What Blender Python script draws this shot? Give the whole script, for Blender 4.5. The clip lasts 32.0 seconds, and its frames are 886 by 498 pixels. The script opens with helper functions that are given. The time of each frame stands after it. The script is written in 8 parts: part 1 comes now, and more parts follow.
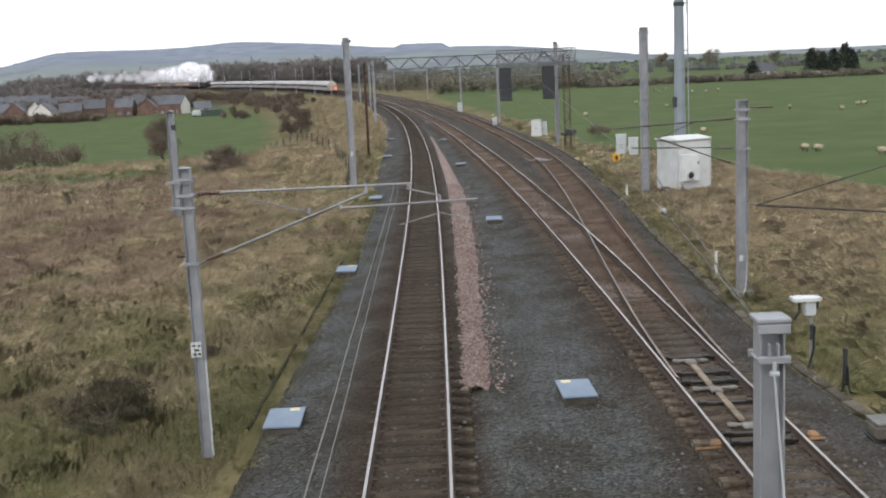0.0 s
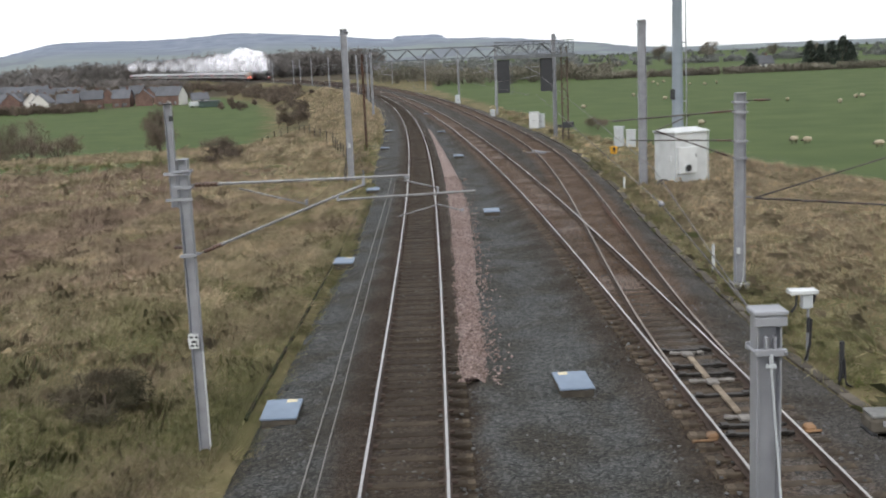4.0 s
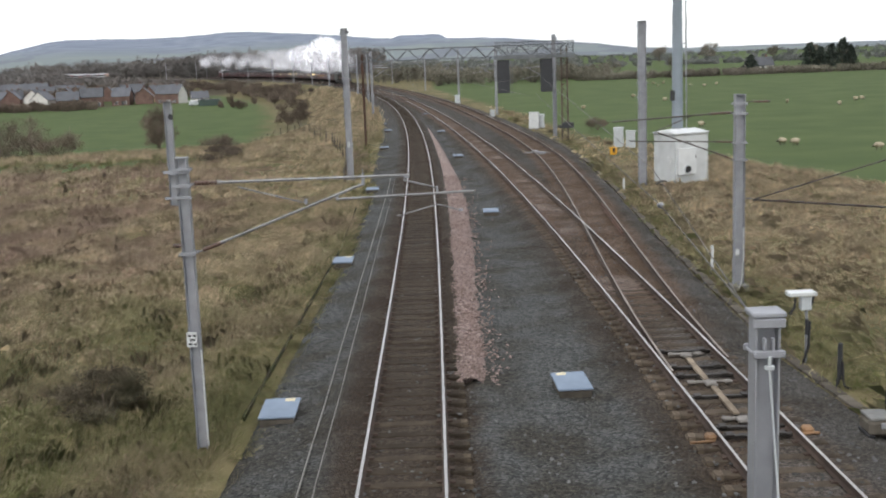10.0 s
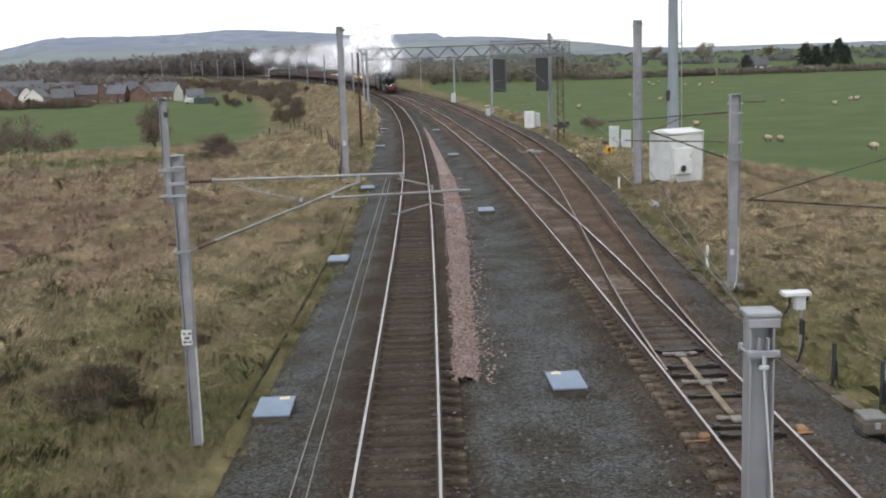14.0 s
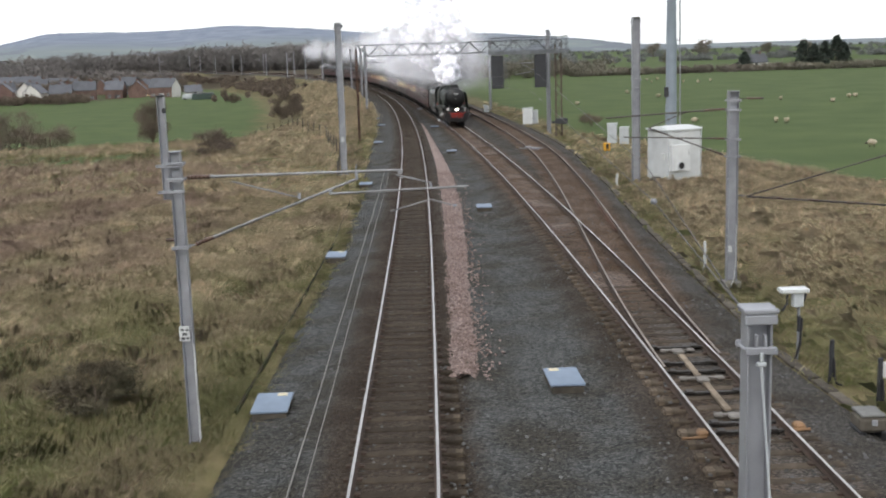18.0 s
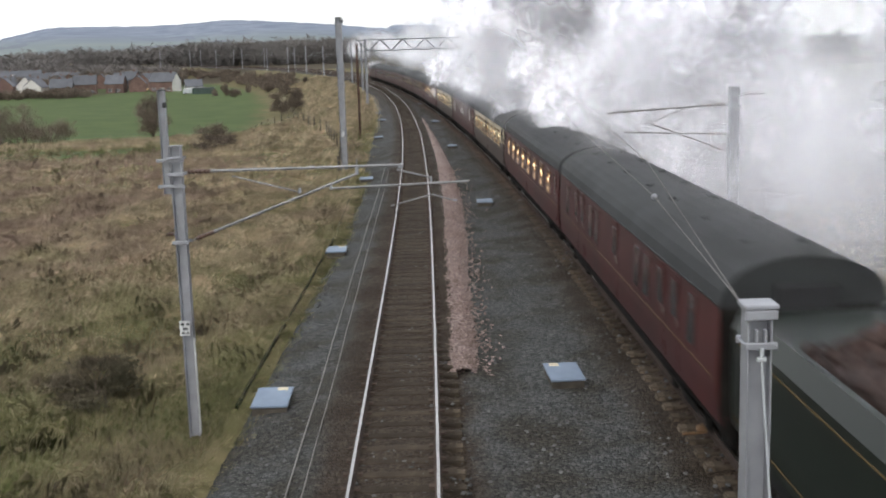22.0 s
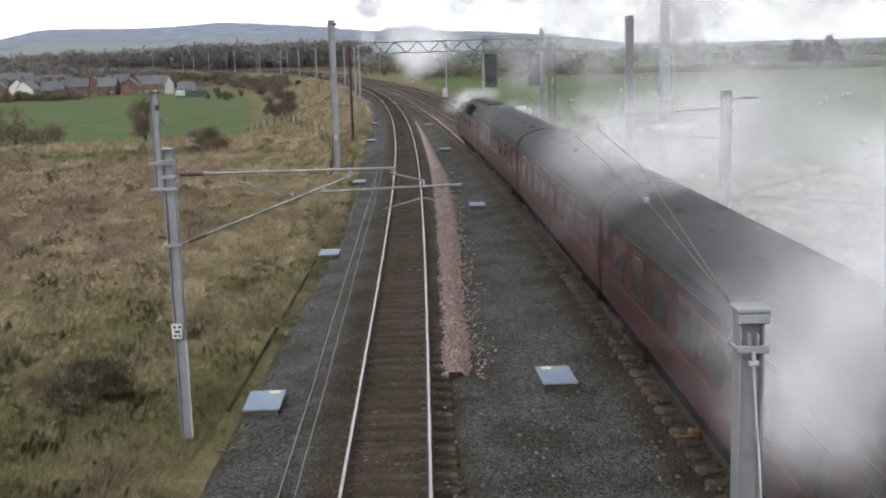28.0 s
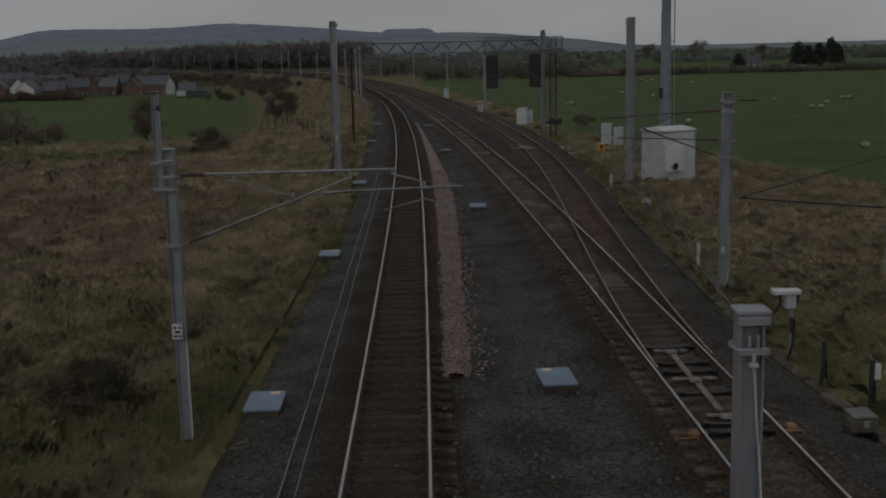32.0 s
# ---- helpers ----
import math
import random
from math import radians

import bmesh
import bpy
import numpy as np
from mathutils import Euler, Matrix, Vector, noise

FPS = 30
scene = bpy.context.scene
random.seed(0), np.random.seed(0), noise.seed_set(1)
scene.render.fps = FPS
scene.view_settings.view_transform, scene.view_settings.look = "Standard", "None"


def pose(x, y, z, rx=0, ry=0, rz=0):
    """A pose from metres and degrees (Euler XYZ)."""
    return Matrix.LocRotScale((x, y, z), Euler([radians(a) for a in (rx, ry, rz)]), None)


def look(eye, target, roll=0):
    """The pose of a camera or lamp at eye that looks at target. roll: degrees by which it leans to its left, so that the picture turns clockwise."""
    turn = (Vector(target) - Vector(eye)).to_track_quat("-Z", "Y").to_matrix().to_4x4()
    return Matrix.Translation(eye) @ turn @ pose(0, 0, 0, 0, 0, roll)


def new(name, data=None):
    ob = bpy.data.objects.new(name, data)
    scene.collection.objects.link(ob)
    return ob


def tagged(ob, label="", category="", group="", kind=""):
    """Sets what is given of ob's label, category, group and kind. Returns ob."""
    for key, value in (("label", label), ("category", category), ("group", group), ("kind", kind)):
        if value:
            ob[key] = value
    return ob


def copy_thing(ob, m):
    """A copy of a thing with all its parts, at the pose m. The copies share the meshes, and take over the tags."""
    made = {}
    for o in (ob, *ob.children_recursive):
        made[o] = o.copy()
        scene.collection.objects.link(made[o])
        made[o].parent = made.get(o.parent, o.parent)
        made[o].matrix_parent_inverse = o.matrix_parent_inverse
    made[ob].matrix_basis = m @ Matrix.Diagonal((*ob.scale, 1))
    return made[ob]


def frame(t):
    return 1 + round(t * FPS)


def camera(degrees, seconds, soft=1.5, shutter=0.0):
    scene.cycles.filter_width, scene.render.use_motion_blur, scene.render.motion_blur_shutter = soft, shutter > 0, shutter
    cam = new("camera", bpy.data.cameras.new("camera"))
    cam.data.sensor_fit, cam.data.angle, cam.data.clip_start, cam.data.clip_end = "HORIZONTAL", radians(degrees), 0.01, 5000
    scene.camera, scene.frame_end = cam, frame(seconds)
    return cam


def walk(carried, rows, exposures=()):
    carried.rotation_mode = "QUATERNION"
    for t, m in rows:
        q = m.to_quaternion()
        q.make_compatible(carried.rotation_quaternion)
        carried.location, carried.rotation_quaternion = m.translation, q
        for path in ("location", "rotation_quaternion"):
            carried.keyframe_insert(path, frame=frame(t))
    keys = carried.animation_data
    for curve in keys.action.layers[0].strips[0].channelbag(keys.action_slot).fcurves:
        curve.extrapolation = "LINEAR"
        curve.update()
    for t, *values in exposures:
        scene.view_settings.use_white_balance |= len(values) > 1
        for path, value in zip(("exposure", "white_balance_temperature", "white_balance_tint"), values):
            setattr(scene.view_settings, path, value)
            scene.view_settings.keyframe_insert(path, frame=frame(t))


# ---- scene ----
# the camera stands still on a bridge and drifts a little in the hand: seconds, yaw, tilt, lean
EYE = Vector((0, 0, 7.201))


def aim(yaw, tilt, lean):
    a, b = radians(yaw), radians(tilt)
    way = Vector((-math.sin(a) * math.cos(b), math.cos(a) * math.cos(b), -math.sin(b)))
    return look(EYE, EYE + way, lean)


cam = camera(43.22, 32.0, soft=2.2, shutter=0.5)
walk(cam, [(t, aim(yaw, tilt, lean)) for t, yaw, tilt, lean in (
    (0, -0.000, 9.298, -2.623),
    (0.5, 0.021, 9.306, -2.599),
    (1, 0.059, 9.334, -2.589),
    (1.5, 0.099, 9.369, -2.547),
    (2, 0.090, 9.444, -2.546),
    (2.5, 0.040, 9.551, -2.547),
    (3, -0.029, 9.661, -2.533),
    (3.5, -0.080, 9.721, -2.514),
    (5.5, -0.178, 9.680, -2.359),
    (6, -0.205, 9.734, -2.365),
    (6.5, -0.239, 9.767, -2.338),
    (7, -0.232, 9.765, -2.334),
    (7.5, -0.196, 9.738, -2.303),
    (8, -0.141, 9.720, -2.234),
    (8.5, -0.122, 9.687, -2.204),
    (9, -0.134, 9.674, -2.222),
    (9.5, -0.142, 9.697, -2.190),
    (10, -0.164, 9.727, -2.142),
    (10.5, -0.192, 9.742, -2.084),
    (11, -0.210, 9.755, -2.042),
    (11.5, -0.215, 9.779, -2.037),
    (12, -0.244, 9.802, -2.045),
    (12.5, -0.287, 9.829, -2.002),
    (13, -0.361, 9.829, -1.939),
    (13.5, -0.404, 9.811, -1.910),
    (14, -0.412, 9.797, -1.910),
    (14.5, -0.413, 9.806, -1.889),
    (16.5, -0.487, 10.016, -1.938),
    (17, -0.517, 10.041, -1.913),
    (17.5, -0.517, 10.012, -1.841),
    (18, -0.510, 9.983, -1.817),
    (18.5, -0.498, 10.006, -1.863),
    (19, -0.505, 10.066, -1.899),
    (19.5, -0.552, 10.150, -1.874),
    (20, -0.577, 10.217, -1.866),
    (20.5, -0.561, 10.285, -1.847),
    (21, -0.521, 10.301, -1.797),
    (21.5, -0.489, 10.261, -1.737),
    (22, -0.480, 10.243, -1.730),
    (22.5, -0.483, 10.276, -1.795),
    (23, -0.485, 10.294, -1.785),
    (23.5, -0.506, 10.256, -1.724),
    (24, -0.529, 10.213, -1.702),
    (24.5, -0.579, 10.210, -1.712),
    (25, -0.643, 10.230, -1.746),
    (25.5, -0.695, 10.280, -1.782),
    (27.5, -0.895, 10.137, -1.564),
    (28, -0.869, 10.090, -1.576),
    (28.5, -0.876, 10.104, -1.607),
    (29, -0.908, 10.144, -1.617),
    (29.5, -0.827, 10.180, -1.420),
    (30, -0.823, 10.200, -1.581),
    (30.5, -0.944, 10.160, -1.517),
    (31, -0.968, 10.098, -1.462),
    (31.5, -0.944, 10.040, -1.399),
    (32, -0.842, 10.023, -1.406),
)], exposures=[(0, 0), (31.1, 0), (31.5, -0.82), (31.75, -1.42), (32.0, -2.25)])

# ---- light: a pale overcast afternoon ----
world = bpy.data.worlds.new("overcast_sky")
scene.world = world
world.use_nodes = True
wn = world.node_tree
wn.nodes.clear()
w_out = wn.nodes.new("ShaderNodeOutputWorld")
w_bg = wn.nodes.new("ShaderNodeBackground")
w_sky = wn.nodes.new("ShaderNodeTexSky")
w_sky.sky_type, w_sky.sun_disc = "NISHITA", False
w_sky.sun_elevation, w_sky.sun_rotation = radians(41), radians(198)
w_gain = wn.nodes.new("ShaderNodeMixRGB")
w_gain.blend_type, w_gain.inputs[0].default_value = "MULTIPLY", 1.0
w_gain.inputs[2].default_value = (0.11, 0.11, 0.11, 1)
wn.links.new(w_sky.outputs[0], w_gain.inputs[1])
w_co = wn.nodes.new("ShaderNodeTexCoord")
w_map = wn.nodes.new("ShaderNodeMapping")
w_map.inputs["Scale"].default_value = (1.2, 1.2, 5.0)
wn.links.new(w_co.outputs["Generated"], w_map.inputs[0])
w_noise = wn.nodes.new("ShaderNodeTexNoise")
w_noise.inputs["Scale"].default_value, w_noise.inputs["Detail"].default_value = 2.2, 5
wn.links.new(w_map.outputs[0], w_noise.inputs[0])
w_ramp = wn.nodes.new("ShaderNodeValToRGB")
w_ramp.color_ramp.elements[0].position, w_ramp.color_ramp.elements[1].position = 0.3, 0.62
w_ramp.color_ramp.elements[0].color = (0.62, 0.62, 0.62, 1)
w_ramp.color_ramp.elements[1].color = (0.97, 0.97, 0.97, 1)
wn.links.new(w_noise.outputs[0], w_ramp.inputs[0])
w_cloud = wn.nodes.new("ShaderNodeMixRGB")
w_cloud.inputs[2].default_value = (1.1, 1.12, 1.16, 1)
wn.links.new(w_ramp.outputs[0], w_cloud.inputs[0])
wn.links.new(w_gain.outputs[0], w_cloud.inputs[1])
wn.links.new(w_cloud.outputs[0], w_bg.inputs[0])
wn.links.new(w_bg.outputs[0], w_out.inputs[0])
w_bg.inputs[1].default_value = 1.15

sun_lamp = bpy.data.lights.new("sun", "SUN")
sun_lamp.energy, sun_lamp.angle, sun_lamp.color = 1.2, radians(30), (1.0, 0.96, 0.9)
sun = new("sun", sun_lamp)
sun.matrix_world = look((-40, -120, 110), (0, 0, 0))
scene.cycles.transparent_max_bounces = 420
scene.cycles.max_bounces, scene.cycles.diffuse_bounces, scene.cycles.transmission_bounces = 16, 10, 10

# ---- materials ----
def mat(name, base, rough=0.7, metal=0.0, vary=0.25, scale=6.0, bump=0.0, bump_scale=40.0, tint=None, rand=0.0, island=0.0, emit=None, emit_strength=0.0, detail=6):
    """A surface with a base colour, broken up by coarse and fine noise, an optional second tint and relief."""
    m = bpy.data.materials.new(name)
    m.use_nodes = True
    n, l = m.node_tree.nodes, m.node_tree.links
    b = n["Principled BSDF"]
    b.inputs["Roughness"].default_value, b.inputs["Metallic"].default_value = rough, metal
    if rough > 0.8 and not metal:
        b.inputs["Specular IOR Level"].default_value = 0.1
    co = n.new("ShaderNodeNewGeometry") if scale < 0 else n.new("ShaderNodeTexCoord")
    at = co.outputs["Position"] if scale < 0 else co.outputs["Object"]
    s = abs(scale)
    big, small = n.new("ShaderNodeTexNoise"), n.new("ShaderNodeTexNoise")
    big.inputs["Scale"].default_value, big.inputs["Detail"].default_value = s * 0.2, 3
    small.inputs["Scale"].default_value, small.inputs["Detail"].default_value = s, detail
    l.new(at, big.inputs["Vector"])
    l.new(at, small.inputs["Vector"])
    mix = n.new("ShaderNodeMixRGB")
    second = tint or tuple(c * (1 - vary) for c in base)
    mix.inputs[1].default_value, mix.inputs[2].default_value = (*base, 1), (*second, 1)
    ramp = n.new("ShaderNodeValToRGB")
    ramp.color_ramp.elements[0].position, ramp.color_ramp.elements[1].position = 0.38, 0.64
    l.new(big.outputs[0], ramp.inputs[0])
    l.new(ramp.outputs[0], mix.inputs[0])
    mul = n.new("ShaderNodeMixRGB")
    mul.blend_type = "MULTIPLY"
    mul.inputs[0].default_value = 1.0
    fine = n.new("ShaderNodeMapRange")
    fine.inputs[1].default_value, fine.inputs[2].default_value = 0.3, 0.7
    fine.inputs[3].default_value, fine.inputs[4].default_value = 1 - vary, 1 + vary * 0.6
    l.new(small.outputs[0], fine.inputs[0])
    l.new(mix.outputs[0], mul.inputs[1])
    l.new(fine.outputs[0], mul.inputs[2])
    last = mul
    if rand or island:
        info = n.new("ShaderNodeObjectInfo") if rand else n.new("ShaderNodeNewGeometry")
        amount = rand or island
        each = n.new("ShaderNodeMapRange")
        each.inputs[3].default_value, each.inputs[4].default_value = 1 - amount, 1 + amount
        l.new(info.outputs["Random"] if rand else info.outputs["Random Per Island"], each.inputs[0])
        more = n.new("ShaderNodeMixRGB")
        more.blend_type = "MULTIPLY"
        more.inputs[0].default_value = 1.0
        l.new(last.outputs[0], more.inputs[1])
        l.new(each.outputs[0], more.inputs[2])
        last = more
    l.new(last.outputs[0], b.inputs["Base Color"])
    if bump:
        bm_noise, bp = n.new("ShaderNodeTexNoise"), n.new("ShaderNodeBump")
        bm_noise.inputs["Scale"].default_value = bump_scale
        bp.inputs["Strength"].default_value, bp.inputs["Distance"].default_value = bump, 0.02
        l.new(at, bm_noise.inputs["Vector"])
        l.new(bm_noise.outputs[0], bp.inputs["Height"])
        l.new(bp.outputs[0], b.inputs["Normal"])
    if emit:
        b.inputs["Emission Color"].default_value = (*emit, 1)
        b.inputs["Emission Strength"].default_value = emit_strength
    return m


def stone_mat(name, light, dark, size, rough=0.9, patch=None, patch_scale=0.15):
    """Loose stones of one size: each cell has its own shade, with dark gaps and relief."""
    m = bpy.data.materials.new(name)
    m.use_nodes = True
    n, l = m.node_tree.nodes, m.node_tree.links
    b = n["Principled BSDF"]
    b.inputs["Roughness"].default_value = rough
    b.inputs["Specular IOR Level"].default_value = 0.2
    g = n.new("ShaderNodeNewGeometry")
    v = n.new("ShaderNodeTexVoronoi")
    v.inputs["Scale"].default_value = 1 / size
    l.new(g.outputs["Position"], v.inputs["Vector"])
    sep = n.new("ShaderNodeSeparateColor")
    l.new(v.outputs["Color"], sep.inputs[0])
    mix = n.new("ShaderNodeMixRGB")
    mix.inputs[1].default_value, mix.inputs[2].default_value = (*dark, 1), (*light, 1)
    l.new(sep.outputs[0], mix.inputs[0])
    big = n.new("ShaderNodeTexNoise")
    big.inputs["Scale"].default_value, big.inputs["Detail"].default_value = patch_scale, 6
    l.new(g.outputs["Position"], big.inputs["Vector"])
    ramp = n.new("ShaderNodeValToRGB")
    ramp.color_ramp.elements[0].position, ramp.color_ramp.elements[1].position = 0.42, 0.62
    l.new(big.outputs[0], ramp.inputs[0])
    mix2 = n.new("ShaderNodeMixRGB")
    mix2.blend_type = "MULTIPLY"
    mix2.inputs[2].default_value = (*(patch or (1, 1, 1)), 1)
    l.new(ramp.outputs[0], mix2.inputs[0])
    l.new(mix.outputs[0], mix2.inputs[1])
    gap = n.new("ShaderNodeMapRange")
    gap.inputs[1].default_value, gap.inputs[2].default_value = 0.25, 0.75
    gap.inputs[3].default_value, gap.inputs[4].default_value = 1.0, 0.55
    l.new(v.outputs["Distance"], gap.inputs[0])
    mul = n.new("ShaderNodeMixRGB")
    mul.blend_type = "MULTIPLY"
    mul.inputs[0].default_value = 1.0
    l.new(mix2.outputs[0], mul.inputs[1])
    l.new(gap.outputs[0], mul.inputs[2])
    l.new(mul.outputs[0], b.inputs["Base Color"])
    bp = n.new("ShaderNodeBump")
    bp.invert = True
    bp.inputs["Strength"].default_value, bp.inputs["Distance"].default_value = 0.9, size
    l.new(v.outputs["Distance"], bp.inputs["Height"])
    l.new(bp.outputs[0], b.inputs["Normal"])
    return m


M_GALV = mat("galvanised_steel", (0.36, 0.37, 0.40), 0.5, 0.35, 0.18, 3.0, 0.1)
M_WIRE = mat("dull_wire", (0.16, 0.15, 0.14), 0.6, 0.6, 0.1)
M_INSUL = mat("brown_porcelain", (0.10, 0.055, 0.04), 0.3, 0.0, 0.2)
M_RUST = mat("rusty_steel", (0.13, 0.065, 0.04), 0.85, 0.2, 0.4, 5.0, 0.3, tint=(0.07, 0.045, 0.035))
M_RAIL_SIDE = mat("rail_side_rust", (0.075, 0.05, 0.038), 0.9, 0.1, 0.3, 4.0)
M_RAIL_TOP = mat("rail_head", (0.52, 0.50, 0.48), 0.30, 1.0, 0.1, 2.0)
M_RAIL_DULL = mat("loop_rail_head", (0.34, 0.29, 0.24), 0.45, 0.85, 0.3, 2.0)
M_SLEEPER = mat("oily_timber_sleeper", (0.095, 0.076, 0.058), 0.9, 0, 0.35, 5.0, 0.3, rand=0.3)
M_SLEEPER_C = mat("weathered_concrete_sleeper", (0.064, 0.051, 0.038), 0.9, 0, 0.3, 5.0, 0.2, rand=0.25)
M_BALLAST = stone_mat("grey_ballast", (0.116, 0.118, 0.110), (0.043, 0.044, 0.040), 0.055, patch=(0.62, 0.55, 0.46), patch_scale=0.55)
M_BALLAST_B = stone_mat("brown_ballast", (0.098, 0.077, 0.058), (0.038, 0.030, 0.023), 0.05, patch=(0.75, 0.72, 0.7), patch_scale=0.3)
M_BALLAST_R = stone_mat("rusty_ballast", (0.19, 0.135, 0.105), (0.07, 0.05, 0.04), 0.05, patch=(0.7, 0.62, 0.55), patch_scale=0.3)
M_BALLAST_P = stone_mat("pink_granite_ballast", (0.54, 0.425, 0.39), (0.28, 0.21, 0.19), 0.06, patch=(0.85, 0.82, 0.8), patch_scale=0.5)
M_CONC = mat("pale_concrete", (0.30, 0.29, 0.27), 0.9, 0, 0.3, 4.0, 0.3)
M_BLUE_LID = mat("grey_blue_lid", (0.20, 0.26, 0.345), 0.6, 0, 0.15, 3.0)
M_WHITE = mat("white_paint", (0.63, 0.65, 0.65), 0.55, 0, 0.1, 2.0)
M_LIGHTGREY = mat("light_grey_paint", (0.50, 0.53, 0.55), 0.5, 0, 0.12, 2.0)
M_DARK = mat("dark_grey_paint", (0.035, 0.037, 0.042), 0.6, 0, 0.2, 3.0)
M_BLACK = mat("black_paint", (0.012, 0.012, 0.014), 0.45, 0, 0.3, 3.0)
M_YELLOW = mat("yellow_plastic", (0.75, 0.38, 0.03), 0.5, 0, 0.15, 3.0)
M_CREAM_TAG = mat("cream_label", (0.75, 0.66, 0.45), 0.6, 0, 0.1, 10.0)
M_RED_TAG = mat("orange_label", (0.6, 0.2, 0.06), 0.6, 0, 0.1, 10.0)
M_TIMBER = mat("pale_timber_board", (0.30, 0.245, 0.185), 0.85, 0, 0.3, 6.0, 0.2)
M_GALV_D = mat("dull_galvanised_tube", (0.33, 0.33, 0.335), 0.55, 0.35, 0.25, 3.0)
M_TUBE = mat("dull_brown_tube", (0.115, 0.10, 0.092), 0.6, 0.4, 0.3, 3.0)
M_SLEEPER_END = mat("dusty_sleeper_end", (0.135, 0.108, 0.08), 0.9, 0, 0.4, 7.0, 0.3, rand=0.35)
M_CABLE = mat("grey_cable", (0.23, 0.22, 0.20), 0.6, 0, 0.1)
M_RUBBER = mat("black_rubber", (0.02, 0.02, 0.022), 0.7, 0, 0.2)

# ---- mesh helpers ----
class Geo:
    """Collects vertices and faces of one part; each face carries a material slot."""

    def __init__(self):
        self.v, self.f, self.m, self.s = [], [], [], []

    def add(self, verts, faces, slot=0, smooth=False):
        k = len(self.v)
        self.v += [tuple(p) for p in verts]
        self.f += [tuple(i + k for i in f) for f in faces]
        self.m += [slot] * len(faces)
        self.s += [smooth] * len(faces)
        return self

    def box(self, c, s, ch=0.0, rz=0.0, slot=0, mtx=None):
        """A box of size s about c, with chamfered edges of width ch."""
        a, b, d = (x / 2 for x in s)
        ch = min(ch, a * 0.6, b * 0.6, d * 0.6)
        if ch <= 0:
            pts = [(x, y, z) for z in (-d, d) for y in (-b, b) for x in (-a, a)]
            faces = [(0, 2, 3, 1), (4, 5, 7, 6), (0, 1, 5, 4), (2, 6, 7, 3), (0, 4, 6, 2), (1, 3, 7, 5)]
        else:
            pts, faces = chamfered(a, b, d, ch), HULL
        co, si = math.cos(rz), math.sin(rz)
        out = []
        for x, y, z in pts:
            p = Vector((x * co - y * si + c[0], x * si + y * co + c[1], z + c[2]))
            out.append(mtx @ p if mtx else p)
        return self.add(out, faces, slot)

    def cyl(self, p, q, r, r2=None, n=10, slot=0, caps=True, smooth=True):
        p, q = Vector(p), Vector(q)
        r2 = r if r2 is None else r2
        w = (q - p).normalized()
        u = w.orthogonal().normalized()
        t = w.cross(u)
        ring = [(math.cos(2 * math.pi * i / n), math.sin(2 * math.pi * i / n)) for i in range(n)]
        vs = [p + (u * a + t * b) * r for a, b in ring] + [q + (u * a + t * b) * r2 for a, b in ring]
        self.add(vs, [(i, (i + 1) % n, n + (i + 1) % n, n + i) for i in range(n)], slot, smooth)
        if caps:
            self.add(vs[:n], [tuple(range(n))[::-1]], slot)
            self.add(vs[n:], [tuple(range(n))], slot)
        return self

    def lathe(self, p, axis, prof, n=24, slot=0, smooth=True):
        """Rings of (distance along the axis, radius)."""
        p, w = Vector(p), Vector(axis).normalized()
        u = w.orthogonal().normalized()
        t = w.cross(u)
        vs = [p + w * d + (u * math.cos(2 * math.pi * i / n) + t * math.sin(2 * math.pi * i / n)) * r for d, r in prof for i in range(n)]
        fs = [(k * n + i, k * n + (i + 1) % n, (k + 1) * n + (i + 1) % n, (k + 1) * n + i) for k in range(len(prof) - 1) for i in range(n)]
        return self.add(vs, fs, slot, smooth)

    def tube(self, pts, r, n=6, slot=0):
        """One bent wire through the points."""
        rings = []
        for k, p in enumerate(pts):
            a, b = Vector(pts[max(0, k - 1)]), Vector(pts[min(len(pts) - 1, k + 1)])
            w = (b - a).normalized()
            u = w.cross(Vector((0, 0, 1)))
            u = u.normalized() if u.length > 1e-4 else Vector((1, 0, 0))
            t = u.cross(w)
            rings += [Vector(p) + (u * math.cos(6.2832 * i / n) + t * math.sin(6.2832 * i / n)) * r for i in range(n)]
        fs = [(k * n + i, k * n + (i + 1) % n, (k + 1) * n + (i + 1) % n, (k + 1) * n + i) for k in range(len(pts) - 1) for i in range(n)]
        return self.add(rings, fs, slot, True)

    def sweep(self, path, prof, slots=None, closed=True, smooth=False, caps=True):
        """Draws a profile of (side, up) points along a path of (place, heading)."""
        n, vs, fs = len(prof), [], []
        for p, h in path:
            side = Vector((math.cos(h), math.sin(h), 0))
            vs += [Vector(p) + side * a + Vector((0, 0, b)) for a, b in prof]
        m = n if closed else n - 1
        base = len(self.v)
        self.v += [tuple(x) for x in vs]
        for k in range(len(path) - 1):
            for i in range(m):
                j = (i + 1) % n
                self.f.append((base + k * n + i, base + k * n + j, base + (k + 1) * n + j, base + (k + 1) * n + i))
                self.m.append(slots[i] if slots else 0)
                self.s.append(smooth)
        if caps and closed:
            self.f += [tuple(base + i for i in range(n))[::-1], tuple(base + (len(path) - 1) * n + i for i in range(n))]
            self.m += [0, 0]
            self.s += [False, False]
        return self

    def blob(self, c, r, rough=0.25, sub=1, slot=0, seed=0.0):
        """An uneven lump."""
        vs, fs = ICO[sub]
        r = Vector(r) if hasattr(r, "__len__") else Vector((r, r, r))
        out = []
        for p in vs:
            k = 1 + rough * noise.noise(Vector(p) * 1.7 + Vector((seed, seed * 1.3, -seed)))
            out.append((c[0] + p[0] * r.x * k, c[1] + p[1] * r.y * k, c[2] + p[2] * r.z * k))
